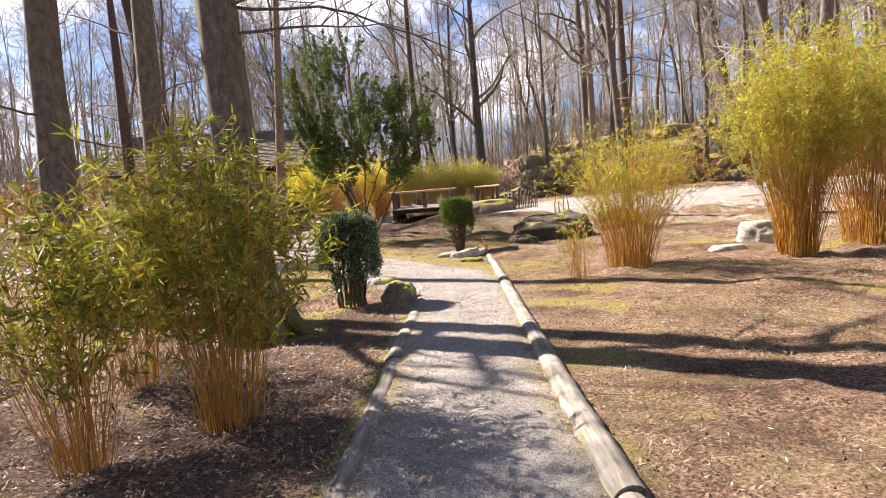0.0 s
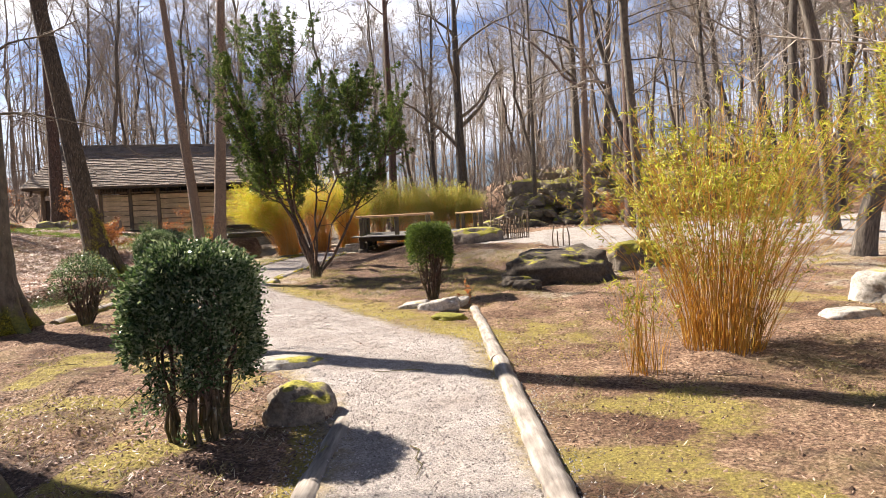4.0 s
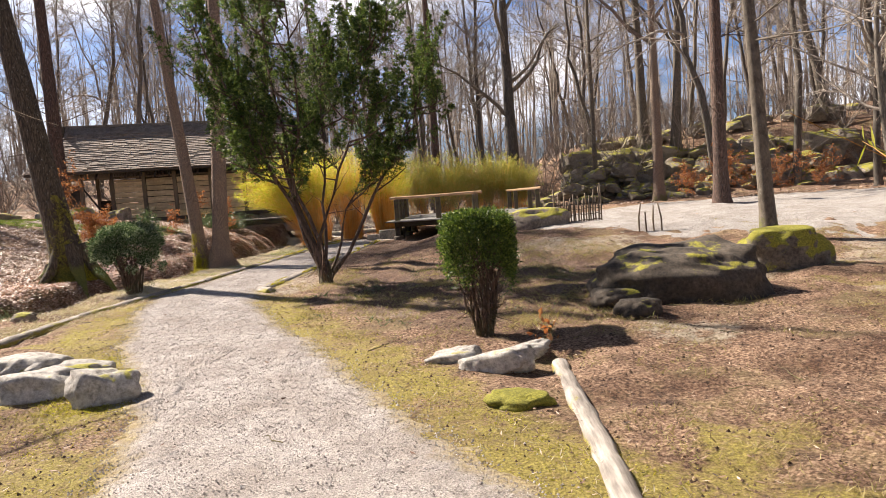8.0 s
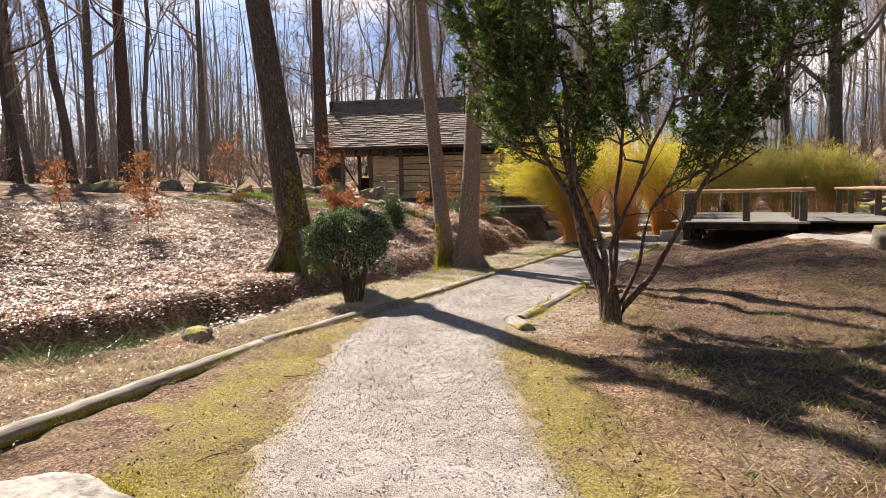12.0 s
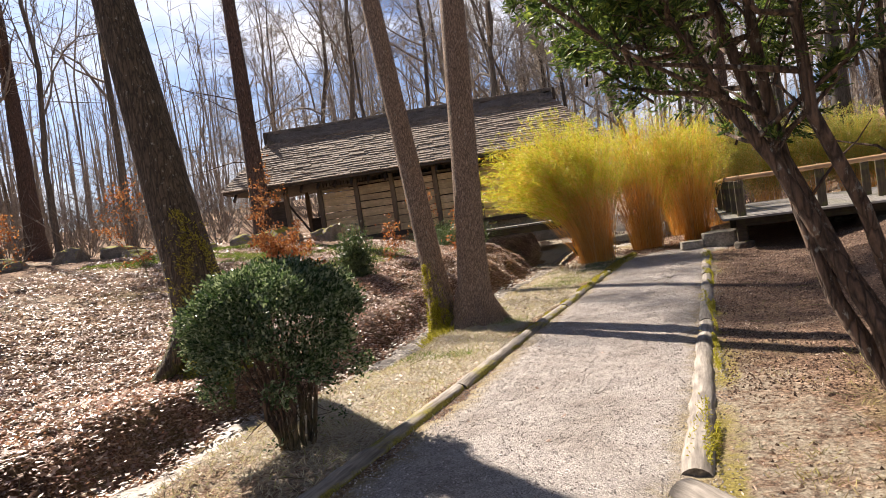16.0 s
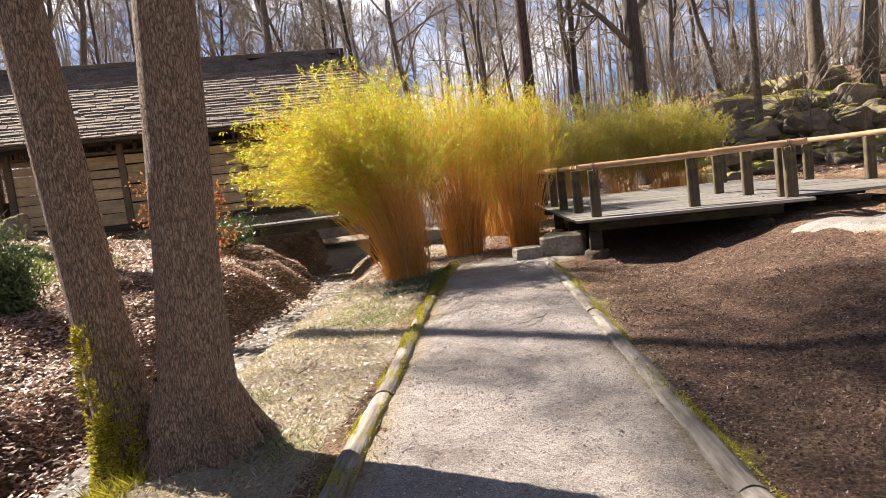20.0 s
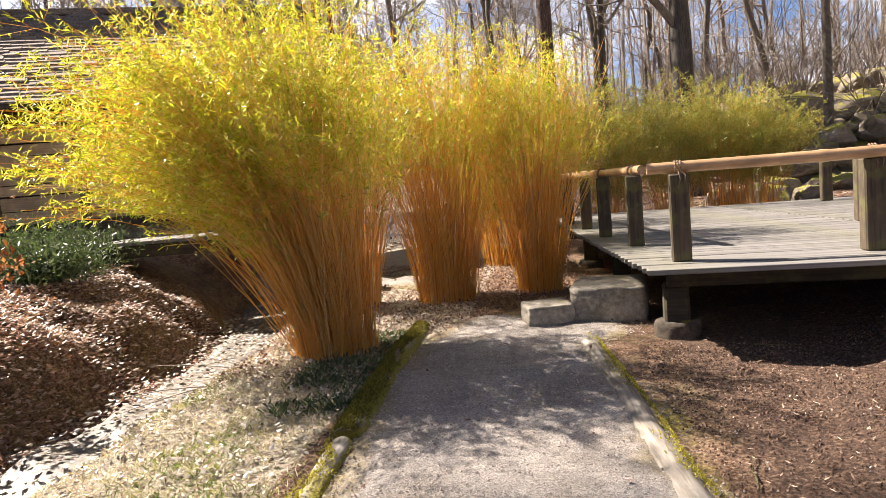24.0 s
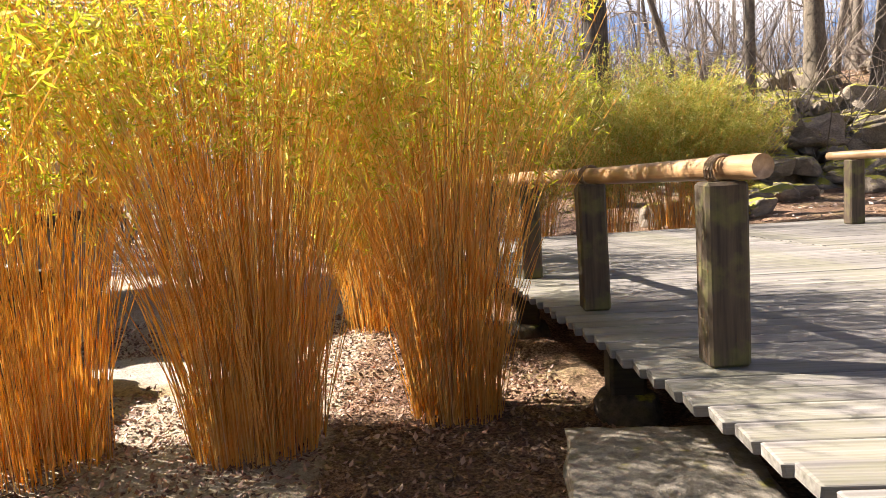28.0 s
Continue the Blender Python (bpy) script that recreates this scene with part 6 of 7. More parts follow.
bamboo(6.35, 9.8, 3.7, 0.42, 1.2, 100, 28000, 94, M_BAMO, "o", "tall bamboo clump with ochre canes and yellow-green crown", (0, 0), 0.5, 0.08, 300)
bamboo(-0.86, 2.65, 2.0, 0.16, 0.75, 60, 7200, 95, M_BAMG, "o", "leafy green bamboo clump beside the path", (0, 0), 0.36, 0.1, 60)
bamboo(-1.45, 2.1, 1.75, 0.13, 0.6, 36, 3600, 96, M_BAMG, "o", "loose green bamboo clump in dark litter", (-0.2, 0.1), 0.34, 0.1, 30)
bamboo(-2.0, 3.6, 1.7, 0.2, 0.6, 30, 3200, 97, M_BAMG, "o", "loose green bamboo clump in dark litter", (0, 0.1), 0.32, 0.1, 24)


# ---- rock outcrop at the wood's edge ----
rr = random.Random(21)
CRAG = []
for i in range(34):
    u = i / 33
    x = 1.2 + 15 * u + rr.uniform(-0.5, 0.5)
    CRAG.append((x, 44.6 + rr.uniform(-0.6, 0.8) + 0.5 * abs(u - 0.4), rr.uniform(0.6, 1.0), rr.uniform(0.6, 0.9), rr.uniform(0.4, 0.75), 0.0))
for i in range(30):
    u = rr.uniform(0, 1)
    x = 1.6 + 14.5 * u
    CRAG.append((x, 45.8 + rr.uniform(-0.5, 0.8), rr.uniform(0.8, 1.5), rr.uniform(0.7, 1.1), rr.uniform(0.6, 1.0), 1.1))
for i in range(24):
    u = rr.uniform(0, 1)
    CRAG.append((2.2 + 14 * u, 46.9 + rr.uniform(-0.4, 0.8), rr.uniform(0.9, 1.6), rr.uniform(0.8, 1.2), rr.uniform(0.45, 0.8), 2.1))
for i in range(12):
    CRAG.append((0.8 + 9 * rr.uniform(0, 1), 43.2 + rr.uniform(-0.8, 0.4), rr.uniform(0.35, 0.7), rr.uniform(0.3, 0.6), rr.uniform(0.25, 0.45), 0.0))
for i in range(26):
    CRAG.append((1.5 + 18 * rr.uniform(0, 1), 48.2 + rr.uniform(0, 3.5), rr.uniform(0.4, 0.9), rr.uniform(0.4, 0.8), rr.uniform(0.3, 0.55), 0.0))
CRAG += [(2.0, 44.3, 0.9, 0.8, 0.5, 0.5), (2.9, 44.9, 0.8, 0.7, 0.5, 1.2), (4.6, 45.0, 0.9, 0.8, 0.5, 1.4)]
for i in range(80):
    k = rr.uniform(0, 1)
    CRAG.append((0.9 + 13.5 * rr.uniform(0, 1), 43.5 + 3.1 * k + rr.uniform(-0.2, 0.2), rr.uniform(0.3, 0.65), rr.uniform(0.3, 0.5), rr.uniform(0.14, 0.34), 0.1 + 2.3 * k))
CRAG += [(-1.6, 39.2, 0.5, 0.4, 0.35, 0), (-0.6, 39.6, 0.6, 0.45, 0.4, 0), (0.4, 39.9, 0.45, 0.4, 0.3, 0), (0.2, 41, 0.7, 0.5, 0.45, 0)]
rock_forms = [block_mesh("rock", 200 + s) for s in range(9)]
for i, (x, y, sx, sy, sz, dz) in enumerate(CRAG):
    ob = link("rock", rock_forms[i % 9], None if rock_forms[i % 9].materials else M_CRAG, None, "angular mossy rock of the outcrop", pose(x, y, gz(x, 44 if dz else y) + dz + sz * 0.2, rr.uniform(-12, 12), rr.uniform(-12, 12), rr.uniform(0, 360)))
    ob.scale = (sx * 0.95, sy * 0.95, sz * 0.95)
    tagged(ob, "", "rock", "mossy rocks of the outcrop")
for i in range(16):
    x, y = -24.5 + i * 0.62 + rr.uniform(-0.3, 0.3), 24.6 + i * 0.36 + rr.uniform(-0.5, 0.5)
    ob = link("rock", rock_forms[i % 9], None, None, "dark rock at the edge of the woods", pose(x, y, gz(x, y) + 0.05, 0, 0, rr.uniform(0, 360)))
    ob.scale = (rr.uniform(0.3, 0.7), rr.uniform(0.3, 0.5), rr.uniform(0.2, 0.42))
    tagged(ob, "", "rock", "rocks at the woods' edge")


# ---- low stake fences ----
def stake_fence(pts, hs, label, seed, weave=True, thick=0.033):
    rng = np.random.default_rng(seed)
    x0, y0 = pts[0]
    t = thing("stake_fence", pose(x0, y0, gz(x0, y0) - 0.02), label, "fence")
    for (x, y), h in zip(pts, hs):
        a = Acc()
        a.tube([(0, 0, -0.1), (rng.normal(0, 0.01), rng.normal(0, 0.01), h * 0.5), (rng.normal(0, 0.03), rng.normal(0, 0.03), h)], [thick * 1.05, thick, thick * 0.7], 7, True)
        link("stake", a.mesh("stake", True), M_HPOST, t, "", pose(x - x0, y - y0, gz(x, y) - gz(x0, y0)))
    if weave:
        for k in range(4):
            a = Acc()
            z = 0.1 + 0.14 * k
            a.tube([(x - x0, y - y0 + (0.035 if (i + k) % 2 else -0.035), z + gz(x, y) - gz(x0, y0) + rng.normal(0, 0.012)) for i, (x, y) in enumerate(pts)], [0.011] * len(pts), 5)
            link("withy", a.mesh("withy", True), M_HDARK, t)


stake_fence([(0.42 + 0.062 * i, 24.0 + 0.01 * i + 0.03 * (i % 2)) for i in range(20)], [0.95, 0.7, 0.82, 0.66, 0.74, 0.6, 0.7, 0.64, 0.78, 0.66, 0.72, 0.6, 0.68, 0.76, 0.62, 0.7, 0.85, 0.68, 0.9, 1.0], "rough brushwood fence of upright sticks and withies", 3, thick=0.02)
stake_fence([(2.1 + 0.14 * i, 21.0 - 0.03 * i) for i in range(4)], [0.6, 0.42, 0.55, 0.58], "four bare fence stakes in the soil", 4, False, 0.018)


# ---- saplings that keep their copper leaves ----
def sapling(x, y, h, seed, n, label, spread=0.45):
    rng = np.random.default_rng(seed)
    t = thing("beech_sapling", pose(x, y, gz(x, y) - 0.02), label, "sapling", "copper-leaved saplings")
    a, C, D = Acc(), [], []
    stem, _ = limb_path((0, 0, 0), (rng.normal(0, 0.1), rng.normal(0, 0.1), 1), h, 8, rng, 0.08)
    a.tube(stem, np.linspace(0.012, 0.003, 9), 5)
    link("stem", a.mesh("stem", True), M_BARK, t)
    a = Acc()
    for j in range(min(26, n)):
        m = rng.integers(2, 9)
        p, _ = limb_path(stem[m], np.array([rng.normal(), rng.normal(), 0.35]), h * spread * rng.uniform(0.4, 1), 4, rng, 0.2, 0.05)
        a.tube(p, np.linspace(0.006, 0.002, 5), 3)
        k = max(1, n // 26)
        w = rng.integers(1, 5, k)
        C.append(p[w] + 0.05 * rng.standard_normal((k, 3)))
        D.append(rng.standard_normal((k, 3)) + (0, 0, -0.4))
    tagged(link("twig_growth", a.mesh("twig_growth", True), M_BARK, t), kind="stuff")
    C, D = np.concatenate(C), np.concatenate(D)
    f = Acc()
    f.leaves(C, D, rng.uniform(0.05, 0.085, len(C)), rng.uniform(0.03, 0.05, len(C)), rng, 0.25)
    tagged(link("foliage", f.mesh("foliage"), M_ORANGE, t, "dry orange leaves"), kind="stuff")


for i, (x, y, h, n) in enumerate([(-11.9, 23.7, 0.8, 2400), (-13.0, 18.9, 1.1, 420), (-14.8, 23.0, 1.6, 500), (-11.2, 26.3, 0.8, 260), (-12.3, 29.6, 1.1, 330), (-15.4, 18.6, 1.0, 500), (-17, 21.5, 1.3, 500), (-10.2, 27.4, 1.1, 420), (-18, 16.5, 1.0, 380), (-15.8, 27.5, 1.7, 600)]):
    sapling(x, y, h, 500 + i, n, "young beech sapling with dry orange leaves", 0.95 if i == 0 else 0.45)
for i, (x, y, h) in enumerate([(7.4, 36.5, 1.6), (8.6, 37.2, 1.8), (6.6, 37.6, 1.4), (9.8, 36.4, 1.5), (11, 35.5, 1.5)]):
    sapling(x, y, h, 540 + i, 1300, "low beech shrub with dry copper leaves before the rocks", 0.75)
for i, (x, y, h, n) in enumerate([(0.2, 12.35, 0.26, 40)]):
    sapling(x, y, h, 560 + i, n, "tiny seedling with a few orange leaves")


def evergreen_low(x, y, rx, h, seed, label):
    rng = np.random.default_rng(seed)
    t = thing("juniper", pose(x, y, gz(x, y)), label, "shrub")
    k = 5000
    c = rng.standard_normal((k, 3)) * (rx * 0.45, rx * 0.4, h * 0.3) + (0, 0, h * 0.4)
    c[:, 2] = np.abs(c[:, 2])
    a = Acc()
    a.leaves(c, rng.standard_normal((k, 3)) + (0, 0, 0.5), np.full(k, 0.09), np.full(k, 0.02), rng, 0.1)
    tagged(link("foliage", a.mesh("foliage"), M_IVY, t), kind="stuff")
    b = Acc()
    for j in range(6):
        p, _ = limb_path((0, 0, 0), rng.standard_normal(3) * (1, 1, 0.2) + (0, 0, 0.5), rx * 0.7, 4, rng)
        b.tube(p, np.linspace(0.02, 0.005, 5), 5)
    tagged(link("stem_growth", b.mesh("stem_growth"), M_BARK, t), kind="stuff")


evergreen_low(-12.0, 30.6, 1.0, 0.6, 600, "low grey-green juniper by the footbridge")
evergreen_low(-11.3, 29.6, 0.6, 0.4, 601, "low grey-green juniper by the footbridge")
evergreen_low(-11.1, 24.6, 0.35, 0.8, 602, "small young conifer in leaf litter")


# ---- stream surface ----
SP = [tuple(p) for p in STREAM[1:]]
pairs = []
for i, p in enumerate(SP):
    a, b = np.array(SP[max(0, i - 1)]), np.array(SP[min(len(SP) - 1, i + 1)])
    d = (b - a) / np.linalg.norm(b - a)
    nrm = np.array([-d[1], d[0]])
    pairs.append((tuple(np.array(p) + nrm * 0.24), tuple(np.array(p) - nrm * 0.42)))
ribbon("stream", pairs, M_WATER, 0.05, "shallow stream covered with pale floating leaves", 8, 0.15, 0.1)


# ---- loose cover: leaves, grass, pebbles ----
def path_side(x, y):
    """Negative inside the path."""
    le, re = np.array([e[0] for e in EDGES]), np.array([e[1] for e in EDGES])
    xl, xr = np.interp(y, le[:, 1], le[:, 0]), np.interp(y, re[:, 1], re[:, 0])
    return np.maximum(xl - x, x - xr)


def fallen_cane(x, y, az, length, tilt, seed):
    """A dead cane lying askew, one end in the litter."""
    rng = np.random.default_rng(seed)
    u = np.linspace(0, 1, 7)
    a = Acc()
    a.tube(np.stack([length * u, 0.05 * np.sin(u * 3 + seed) + 0.01 * rng.standard_normal(7), 0.012 + length * math.sin(radians(tilt)) * u - 0.05 * u ** 2], 1), np.linspace(0.007, 0.003, 7), 5)
    ob = link("fallen_cane", a.mesh("fallen_cane", True), M_TWIG, None, "dead bleached cane lying across the ditch's edge", pose(x, y, gz(x, y), 0, 0, az))
    tagged(ob, "", "cane", "fallen canes at the bamboo's foot")


for i, (x, y, az, q, tilt) in enumerate([(-8.3, 27.6, 205, 0.7, 4), (-8.25, 27.9, 170, 0.8, 6), (-8.4, 27.7, 225, 0.6, 3), (-8.2, 28.1, 150, 0.7, 8)]):
    fallen_cane(x, y, az, q, tilt, 820 + i)


def scatter_leaves(name, label, n, x0, x1, y0, y1, keep, size, material, seed, flat=0.25, lift=0.012, aspect=0.55):
    rng = np.random.default_rng(seed)
    x, y = rng.uniform(x0, x1, n), rng.uniform(y0, y1, n)
    k = keep(x, y, rng)
    x, y = x[k], y[k]
    z = ground_z(x, y) + lift * rng.uniform(0.5, 2.2, len(x))
    a = rng.uniform(0, 2 * np.pi, len(x))
    d = np.stack([np.cos(a), np.sin(a), flat * rng.standard_normal(len(x))], 1)
    acc = Acc()
    L = rng.uniform(0.6, 1.3, len(x)) * size
    acc.leaves(np.stack([x, y, z], 1), d, L, L * aspect, rng, 0.18, np.tile([[0, 0, 1.0]], (len(x), 1)))
    tagged(link(name, acc.mesh(name), material), label, "leaf litter", kind="stuff")


def on_slope(x, y, rng):
    ds, side = poly_dist(x, y, STREAM)
    return (side > 0) & (ds > 0.3) & (rng.uniform(size=len(x)) < np.clip(1.25 - ds / 11, 0.12, 1))


scatter_leaves("beech_litter", "thick litter of pale brown beech leaves on the slope", 160000, -20, -7.6, 11.5, 31, on_slope, 0.062, M_LITTER, 700)
scatter_leaves("bank_litter", "thick pale beech litter along the stream's bank", 110000, -14, -7.6, 12, 31, lambda x, y, r: (poly_dist(x, y, STREAM)[1] > 0) & (poly_dist(x, y, STREAM)[0] > 0.26) & (poly_dist(x, y, STREAM)[0] < 4.2), 0.055, M_LITTER, 708)
scatter_leaves("red_litter", "reddish-brown dead leaves on the ditch's mound", 70000, -13.5, -8.2, 13, 29.5, lambda x, y, r: (poly_dist(x, y, STREAM)[1] > 0) & (poly_dist(x, y, STREAM)[0] > 0.2) & (r.uniform(size=len(x)) < np.clip(1.2 - poly_dist(x, y, STREAM)[0] / 2.6, 0, 1)) & (hash_noise(x * 0.9, y * 0.9, 44) > 0.3), 0.05, M_REDLITTER, 709, 0.5, 0.02)
scatter_leaves("lawn_leaves", "bleached fallen leaves on the dry verge", 4500, -9.2, -6.6, 22, 29, lambda x, y, r: (path_side(x, y) > 0.12) & (poly_dist(x, y, STREAM)[1] <= 0) & (r.uniform(size=len(x)) < 0.15 + hash_noise(x * 1.3, y * 1.3, 45)), 0.045, M_PALELEAF, 710, 0.35, 0.02)
scatter_leaves("clump_litter", "brown dead leaves under the bamboo", 30000, -9.4, -4.4, 27.6, 34.5, lambda x, y, r: ((path_side(x, y) > -0.1) | (y > 30.1)) & (x < -4.6 - (y - 28) * 0.12) & ((y > 29.0) | (x < -7.0)), 0.042, M_CLUMPLITTER, 701, 0.6)
scatter_leaves("soil_litter", "scattered dead leaves and chips on bare soil", 120000, -6.5, 8, -1, 29, lambda x, y, r: (path_side(x, y) > 0.12) & (r.uniform(size=len(x)) < 0.25 + 0.6 * hash_noise(x, y, 41)), 0.04, M_SOILBIT, 702, aspect=0.2)
scatter_leaves("near_litter", "dark leaf litter under the green bamboo", 26000, -6, 0, 0, 8, lambda x, y, r: (path_side(x, y) > 0.1), 0.035, M_CLUMPLITTER, 703, 0.4, aspect=0.35)
scatter_leaves("stream_litter", "pale leaves floating in the stream", 15000, -10.6, -7.2, 14, 32, lambda x, y, r: (poly_dist(x, y, STREAM)[0] < 0.36), 0.06, M_PALELEAF, 704, 0.1, 0.05)
scatter_leaves("wood_litter", "brown leaf litter of the far woods' floor", 16000, -30, 16, 30, 52, lambda x, y, r: ~((x > -12) & (x < 12) & (y < 38)), 0.13, M_LITTER, 705)
scatter_leaves("verge_litter", "small dry leaves and needles on the verge", 16000, -9, -6, 12, 29, lambda x, y, r: (path_side(x, y) > 0.15) & (poly_dist(x, y, STREAM)[1] <= 0), 0.035, M_LITTER, 706, aspect=0.35)


def grass(name, label, n, x0, x1, y0, y1, keep, h, material, seed, clump=0.09, blades=12, wide=0.006):
    rng = np.random.default_rng(seed)
    x, y = rng.uniform(x0, x1, n), rng.uniform(y0, y1, n)
    k = keep(x, y, rng)
    x, y = np.repeat(x[k], blades), np.repeat(y[k], blades)
    x, y = x + clump * rng.standard_normal(len(x)), y + clump * rng.standard_normal(len(y))
    z = ground_z(x, y) - 0.005
    a = rng.uniform(0, 2 * np.pi, len(x))
    d = np.stack([np.cos(a) * 0.8, np.sin(a) * 0.8, rng.uniform(0.25, 1.1, len(x))], 1)
    acc = Acc()
    acc.leaves(np.stack([x, y, z], 1), d, rng.uniform(0.4, 1.2, len(x)) * h, np.full(len(x), wide), rng, 0.1)
    tagged(link(name, acc.mesh(name), material), label, "grass", kind="stuff")


grass("verge_grass", "short dry pale grass between stream and log edging", 5500, -9, -5.8, 13, 29, lambda x, y, r: (path_side(x, y) > 0.18) & (poly_dist(x, y, STREAM)[1] <= 0) & (poly_dist(x, y, STREAM)[0] > 0.35), 0.075, M_DRYGRASS, 720)
grass("soil_grass", "sparse dry grass tufts on the soil", 8000, -4.4, 8, 0, 22, lambda x, y, r: (path_side(x, y) > 0.4) & (hash_noise(x * 0.8, y * 0.8, 51) > 0.5) & (hash_noise(x * 2.8, y * 2.8, 52) > 0.45), 0.06, M_TUFT, 721, 0.07, 26, 0.0045)
grass("edge_grass", "low grass and moss tufts along the logs", 900, -1.5, 2.2, -2, 12, lambda x, y, r: (path_side(x, y) > 0.12) & (path_side(x, y) < 0.5), 0.05, M_DRYGRASS, 722)
grass("lawn_patch", "short green grass at the slope's top before the house", 3600, -18.5, -11.5, 24.2, 28.2, lambda x, y, r: hash_noise(x * 0.7, y * 1.1, 54) > 0.42, 0.09, M_GRASSG, 726, 0.1, 16, 0.012)
grass("verge_green", "fresh green grass patches along the stream's verge", 3200, -9, -6.8, 20, 28.6, lambda x, y, r: (path_side(x, y) > 0.2) & (poly_dist(x, y, STREAM)[1] <= 0) & (hash_noise(x * 1.7, y * 1.1, 55) > 0.64), 0.06, M_GRASSG, 727, 0.06, 12)
grass("root_tuft", "leafy moss and grass tuft at the paired trunks' foot", 34, -8.15, -7.75, 21.35, 21.7, lambda x, y, r: x < 0, 0.2, M_MOSSLEAF, 728, 0.05, 16, 0.01)
grass("ivy_patch", "small evergreen ground plants at the bamboo's foot", 420, -7.6, -6.95, 26.9, 29.2, lambda x, y, r: (path_side(x, y) > 0.08) & (hash_noise(x * 3, y * 3, 61) > 0.35), 0.08, M_IVY, 723, 0.05, 10, 0.014)
grass("ditch_green", "green fern-like plants in the ditch", 60, -8.0, -7.2, 13.6, 15.4, lambda x, y, r: path_side(x, y) > 0.5, 0.35, M_IVY, 724, 0.08, 14)


grass("moss_carpet", "low yellow moss along the gravel's edge", 9000, -6, 1.2, 8.3, 16.5, lambda x, y, r: (path_side(x, y) > -0.05) & (path_side(x, y) < 0.75) & (hash_noise(x * 2.2, y * 2.2, 12) > 0.3), 0.018, M_MOSSLEAF, 731, 0.06, 16, 0.006)
grass("moss_cushion", "bright moss cushions round the edging stones", 500, -4.6, -2.6, 10.9, 12.5, lambda x, y, r: hash_noise(x * 3.4, y * 3.4, 57) > 0.55, 0.03, M_MOSSLEAF, 732, 0.05, 40, 0.006)
grass("shade_tufts", "mixed dry and green tufts under the yew", 1500, -3.6, 2.4, 13.2, 20.5, lambda x, y, r: (path_side(x, y) > 0.35) & (hash_noise(x * 1.4, y * 1.4, 58) > 0.42), 0.09, M_TUFT, 733, 0.08, 20, 0.006)
grass("shade_green", "low dark green plants under the yew", 500, -3.2, 1.8, 13.5, 20, lambda x, y, r: (path_side(x, y) > 0.4) & (hash_noise(x * 1.9, y * 1.9, 59) > 0.6), 0.07, M_IVY, 734, 0.08, 16, 0.012)


def chips(name, label, pos, r, material, category, prng):
    n = len(pos)
    ang4 = prng.uniform(0, 6.28, n)[:, None] + np.arange(4)[None] * np.pi / 2
    ring = pos[:, None] + np.stack([np.cos(ang4) * r[:, None], np.sin(ang4) * r[:, None] * prng.uniform(0.6, 1, (n, 1)), np.full((n, 4), -0.001) - 0.3 * r[:, None]], -1)
    top = pos + np.stack([prng.normal(0, 0.3, n) * r, prng.normal(0, 0.3, n) * r, r * prng.uniform(0.5, 0.9, n)], -1)
    b5 = (np.arange(n) * 5)[:, None]
    tri = np.concatenate([b5 + np.array([[i, (i + 1) % 4, 4]]) for i in range(4)])
    tagged(link(name, fast_mesh(name, np.concatenate([ring, top[:, None]], 1), None, tri), material), label, category, kind="stuff")


# pebbles on the path
prng = np.random.default_rng(730)
n = 150000
k, w = prng.integers(0, len(PP) - 1, n), prng.uniform(0.02, 0.98, n)
ww = w * (PP.shape[1] - 1)
j = ww.astype(int)
f = (ww - j)[:, None]
pos = np.concatenate([PP[k, j] * (1 - f) + PP[k, np.minimum(j + 1, PP.shape[1] - 1)] * f, ((PZ[k, j])[:, None] * (1 - f) + PZ[k, np.minimum(j + 1, PP.shape[1] - 1)][:, None] * f)], 1)
pos[:, :2] += prng.normal(0, 1, (n, 2)) * np.where(prng.uniform(size=(n, 1)) < 0.2, 0.16, 0.05)
hull = ground_z(pos[:, 0], pos[:, 1])
pos[:, 2] = np.where(path_side(pos[:, 0], pos[:, 1]) > -0.03, hull + 0.004, pos[:, 2])
chips("pebbles", "loose angular gravel on the path", pos, prng.uniform(0.003, 0.0085, n), M_PEBBLE, "gravel", prng)

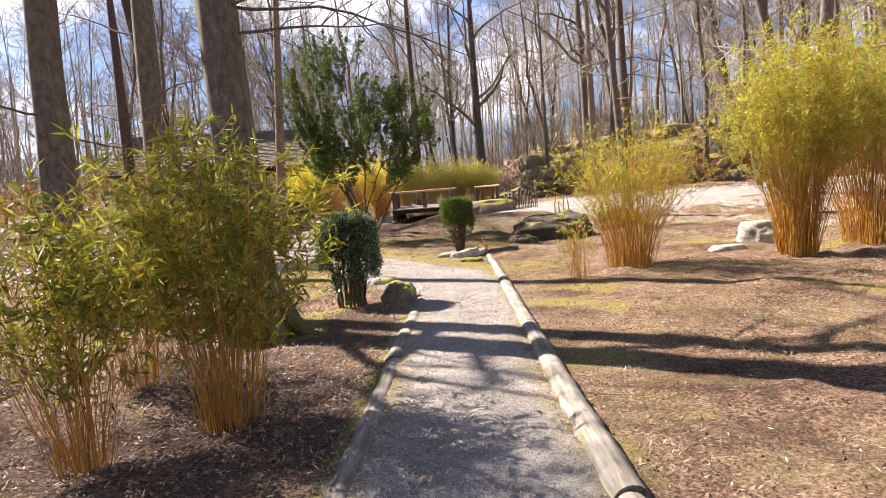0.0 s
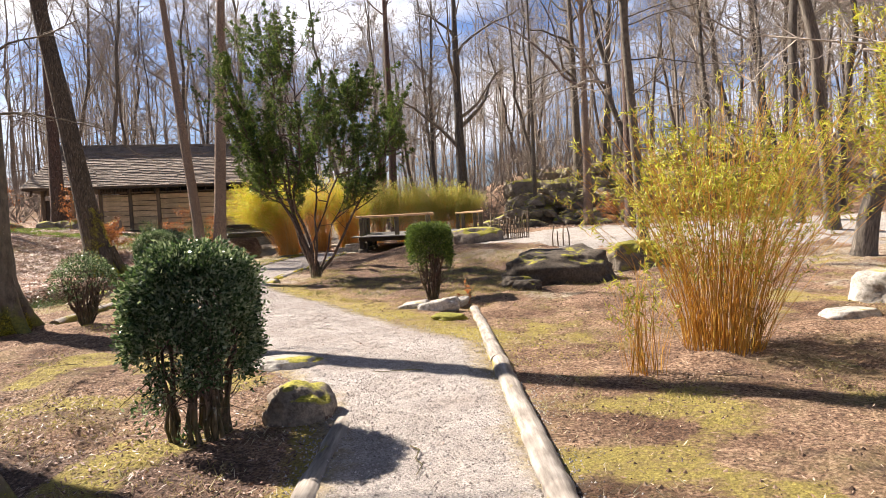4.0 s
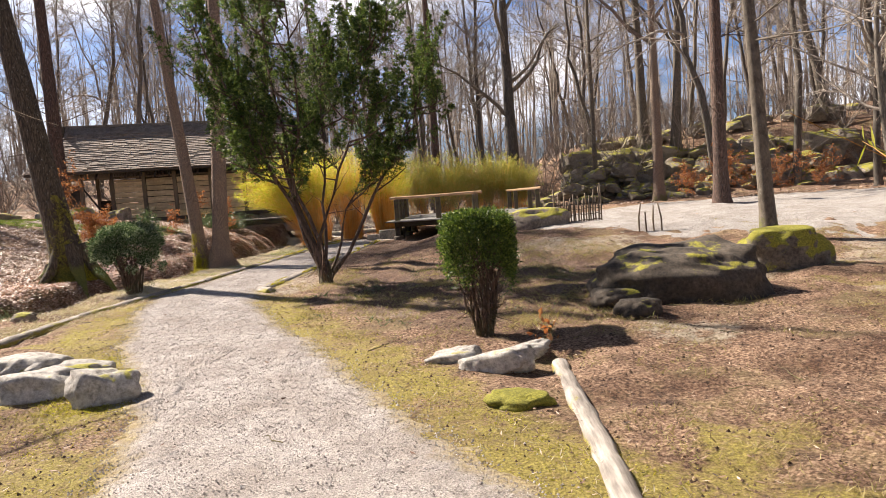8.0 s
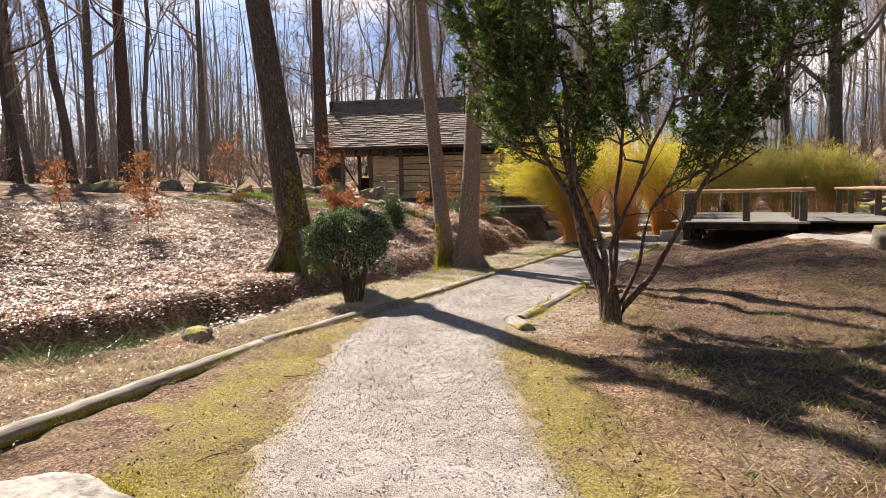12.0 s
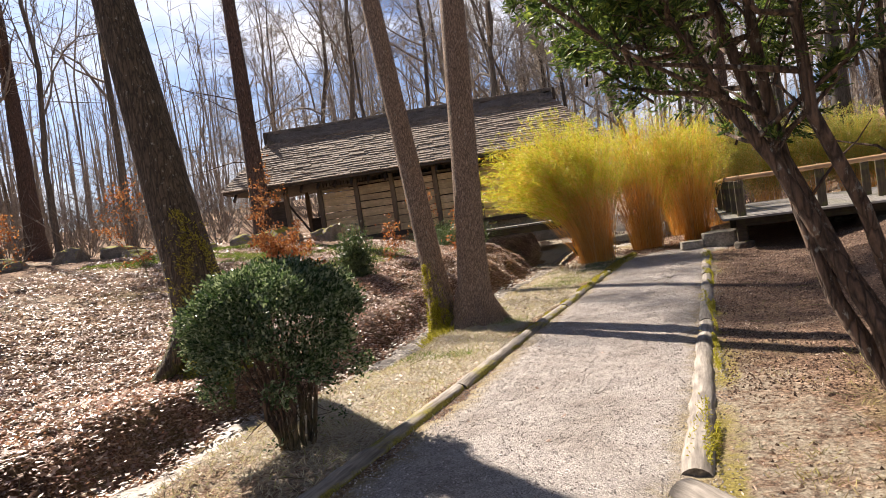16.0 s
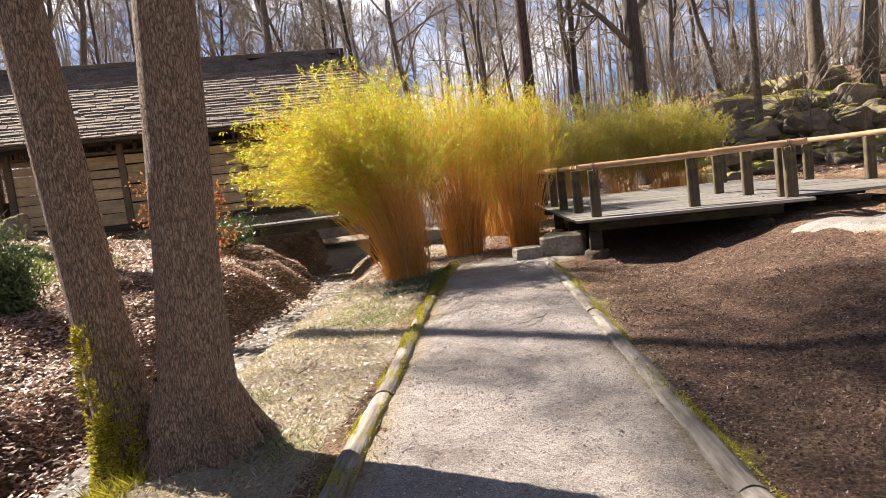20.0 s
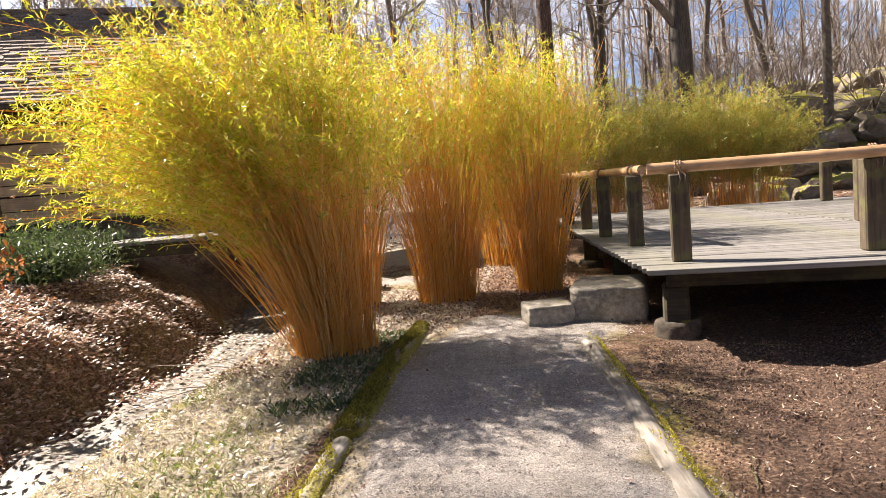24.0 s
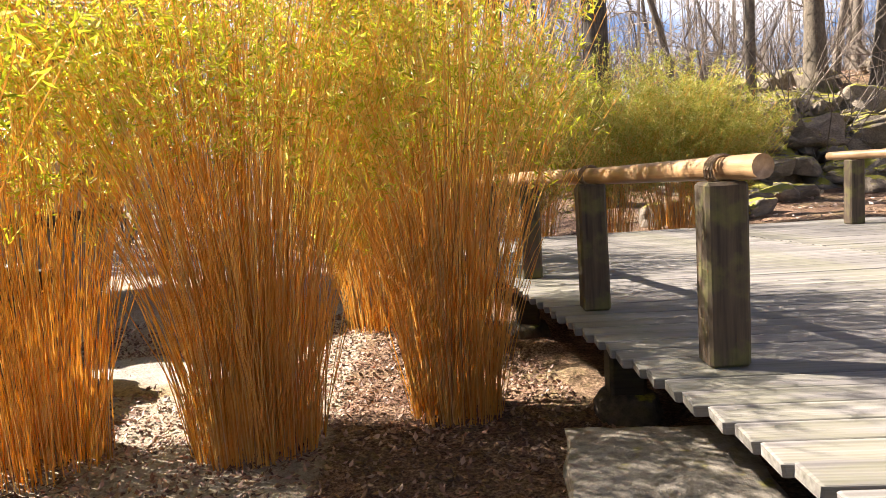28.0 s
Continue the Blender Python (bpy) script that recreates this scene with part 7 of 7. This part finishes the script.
# crumbs of soil beside it, coarser on the turned bed before the deck
n = 60000
cx, cy = prng.uniform(-5, 8, n), prng.uniform(-1, 28.5, n)
k = (path_side(cx, cy) > 0.14) & (prng.uniform(size=n) < 0.15 + hash_noise(cx * 1.3, cy * 1.3, 61))
cx, cy = cx[k], cy[k]
chips("soil_crumbs", "crumbs of dry and dark soil", np.stack([cx, cy, ground_z(cx, cy) + 0.003], 1), prng.uniform(0.004, 0.016, len(cx)) * prng.uniform(0.5, 1.2, len(cx)), M_CLOD, "soil", prng)
n = 70000
cx, cy = prng.uniform(-5, -0.5, n), prng.uniform(18.5, 28.3, n)
k = (path_side(cx, cy) > 0.12) & (prng.uniform(size=n) < 0.3 + hash_noise(cx * 1.9, cy * 1.9, 62))
cx, cy = cx[k], cy[k]
chips("bed_crumbs", "dark lumpy crumbs of turned soil", np.stack([cx, cy, ground_z(cx, cy) + 0.004], 1), prng.uniform(0.003, 0.012, len(cx)) * prng.uniform(0.4, 1.3, len(cx)), M_DARKCLOD, "soil", prng)

# fallen twigs and stray leaves
tr = np.random.default_rng(740)
acc = Acc()
for i in range(480):
    x, y = tr.uniform(-9, 7), tr.uniform(0, 29)
    if path_side(np.array([x]), np.array([y]))[0] < 0.1 and tr.uniform() < 0.85:
        continue
    L, a = tr.uniform(0.08, 0.45), tr.uniform(0, 6.28)
    u = np.linspace(0, 1, 5)
    px, py = x + np.cos(a) * L * u + 0.015 * tr.standard_normal(5), y + np.sin(a) * L * u + 0.015 * tr.standard_normal(5)
    lift = 0.03 if path_side(np.array([x]), np.array([y]))[0] < 0.1 else 0.008
    acc.tube(np.stack([px, py, ground_z(px, py) + lift + 0.01 * tr.uniform(0, 1, 5)], 1), np.linspace(0.005, 0.002, 5) * tr.uniform(0.4, 1.1), 4)
tagged(link("fallen_twigs", acc.mesh("fallen_twigs"), M_BARK), "thin fallen twigs on soil and verge", "twigs", kind="stuff")
scatter_leaves("path_leaves", "stray brown leaves on the gravel", 900, -7, 1.6, 0, 29, lambda x, y, r: (path_side(x, y) < -0.02) & (r.uniform(size=len(x)) < 0.9), 0.035, M_CLUMPLITTER, 741, 0.3, 0.03)
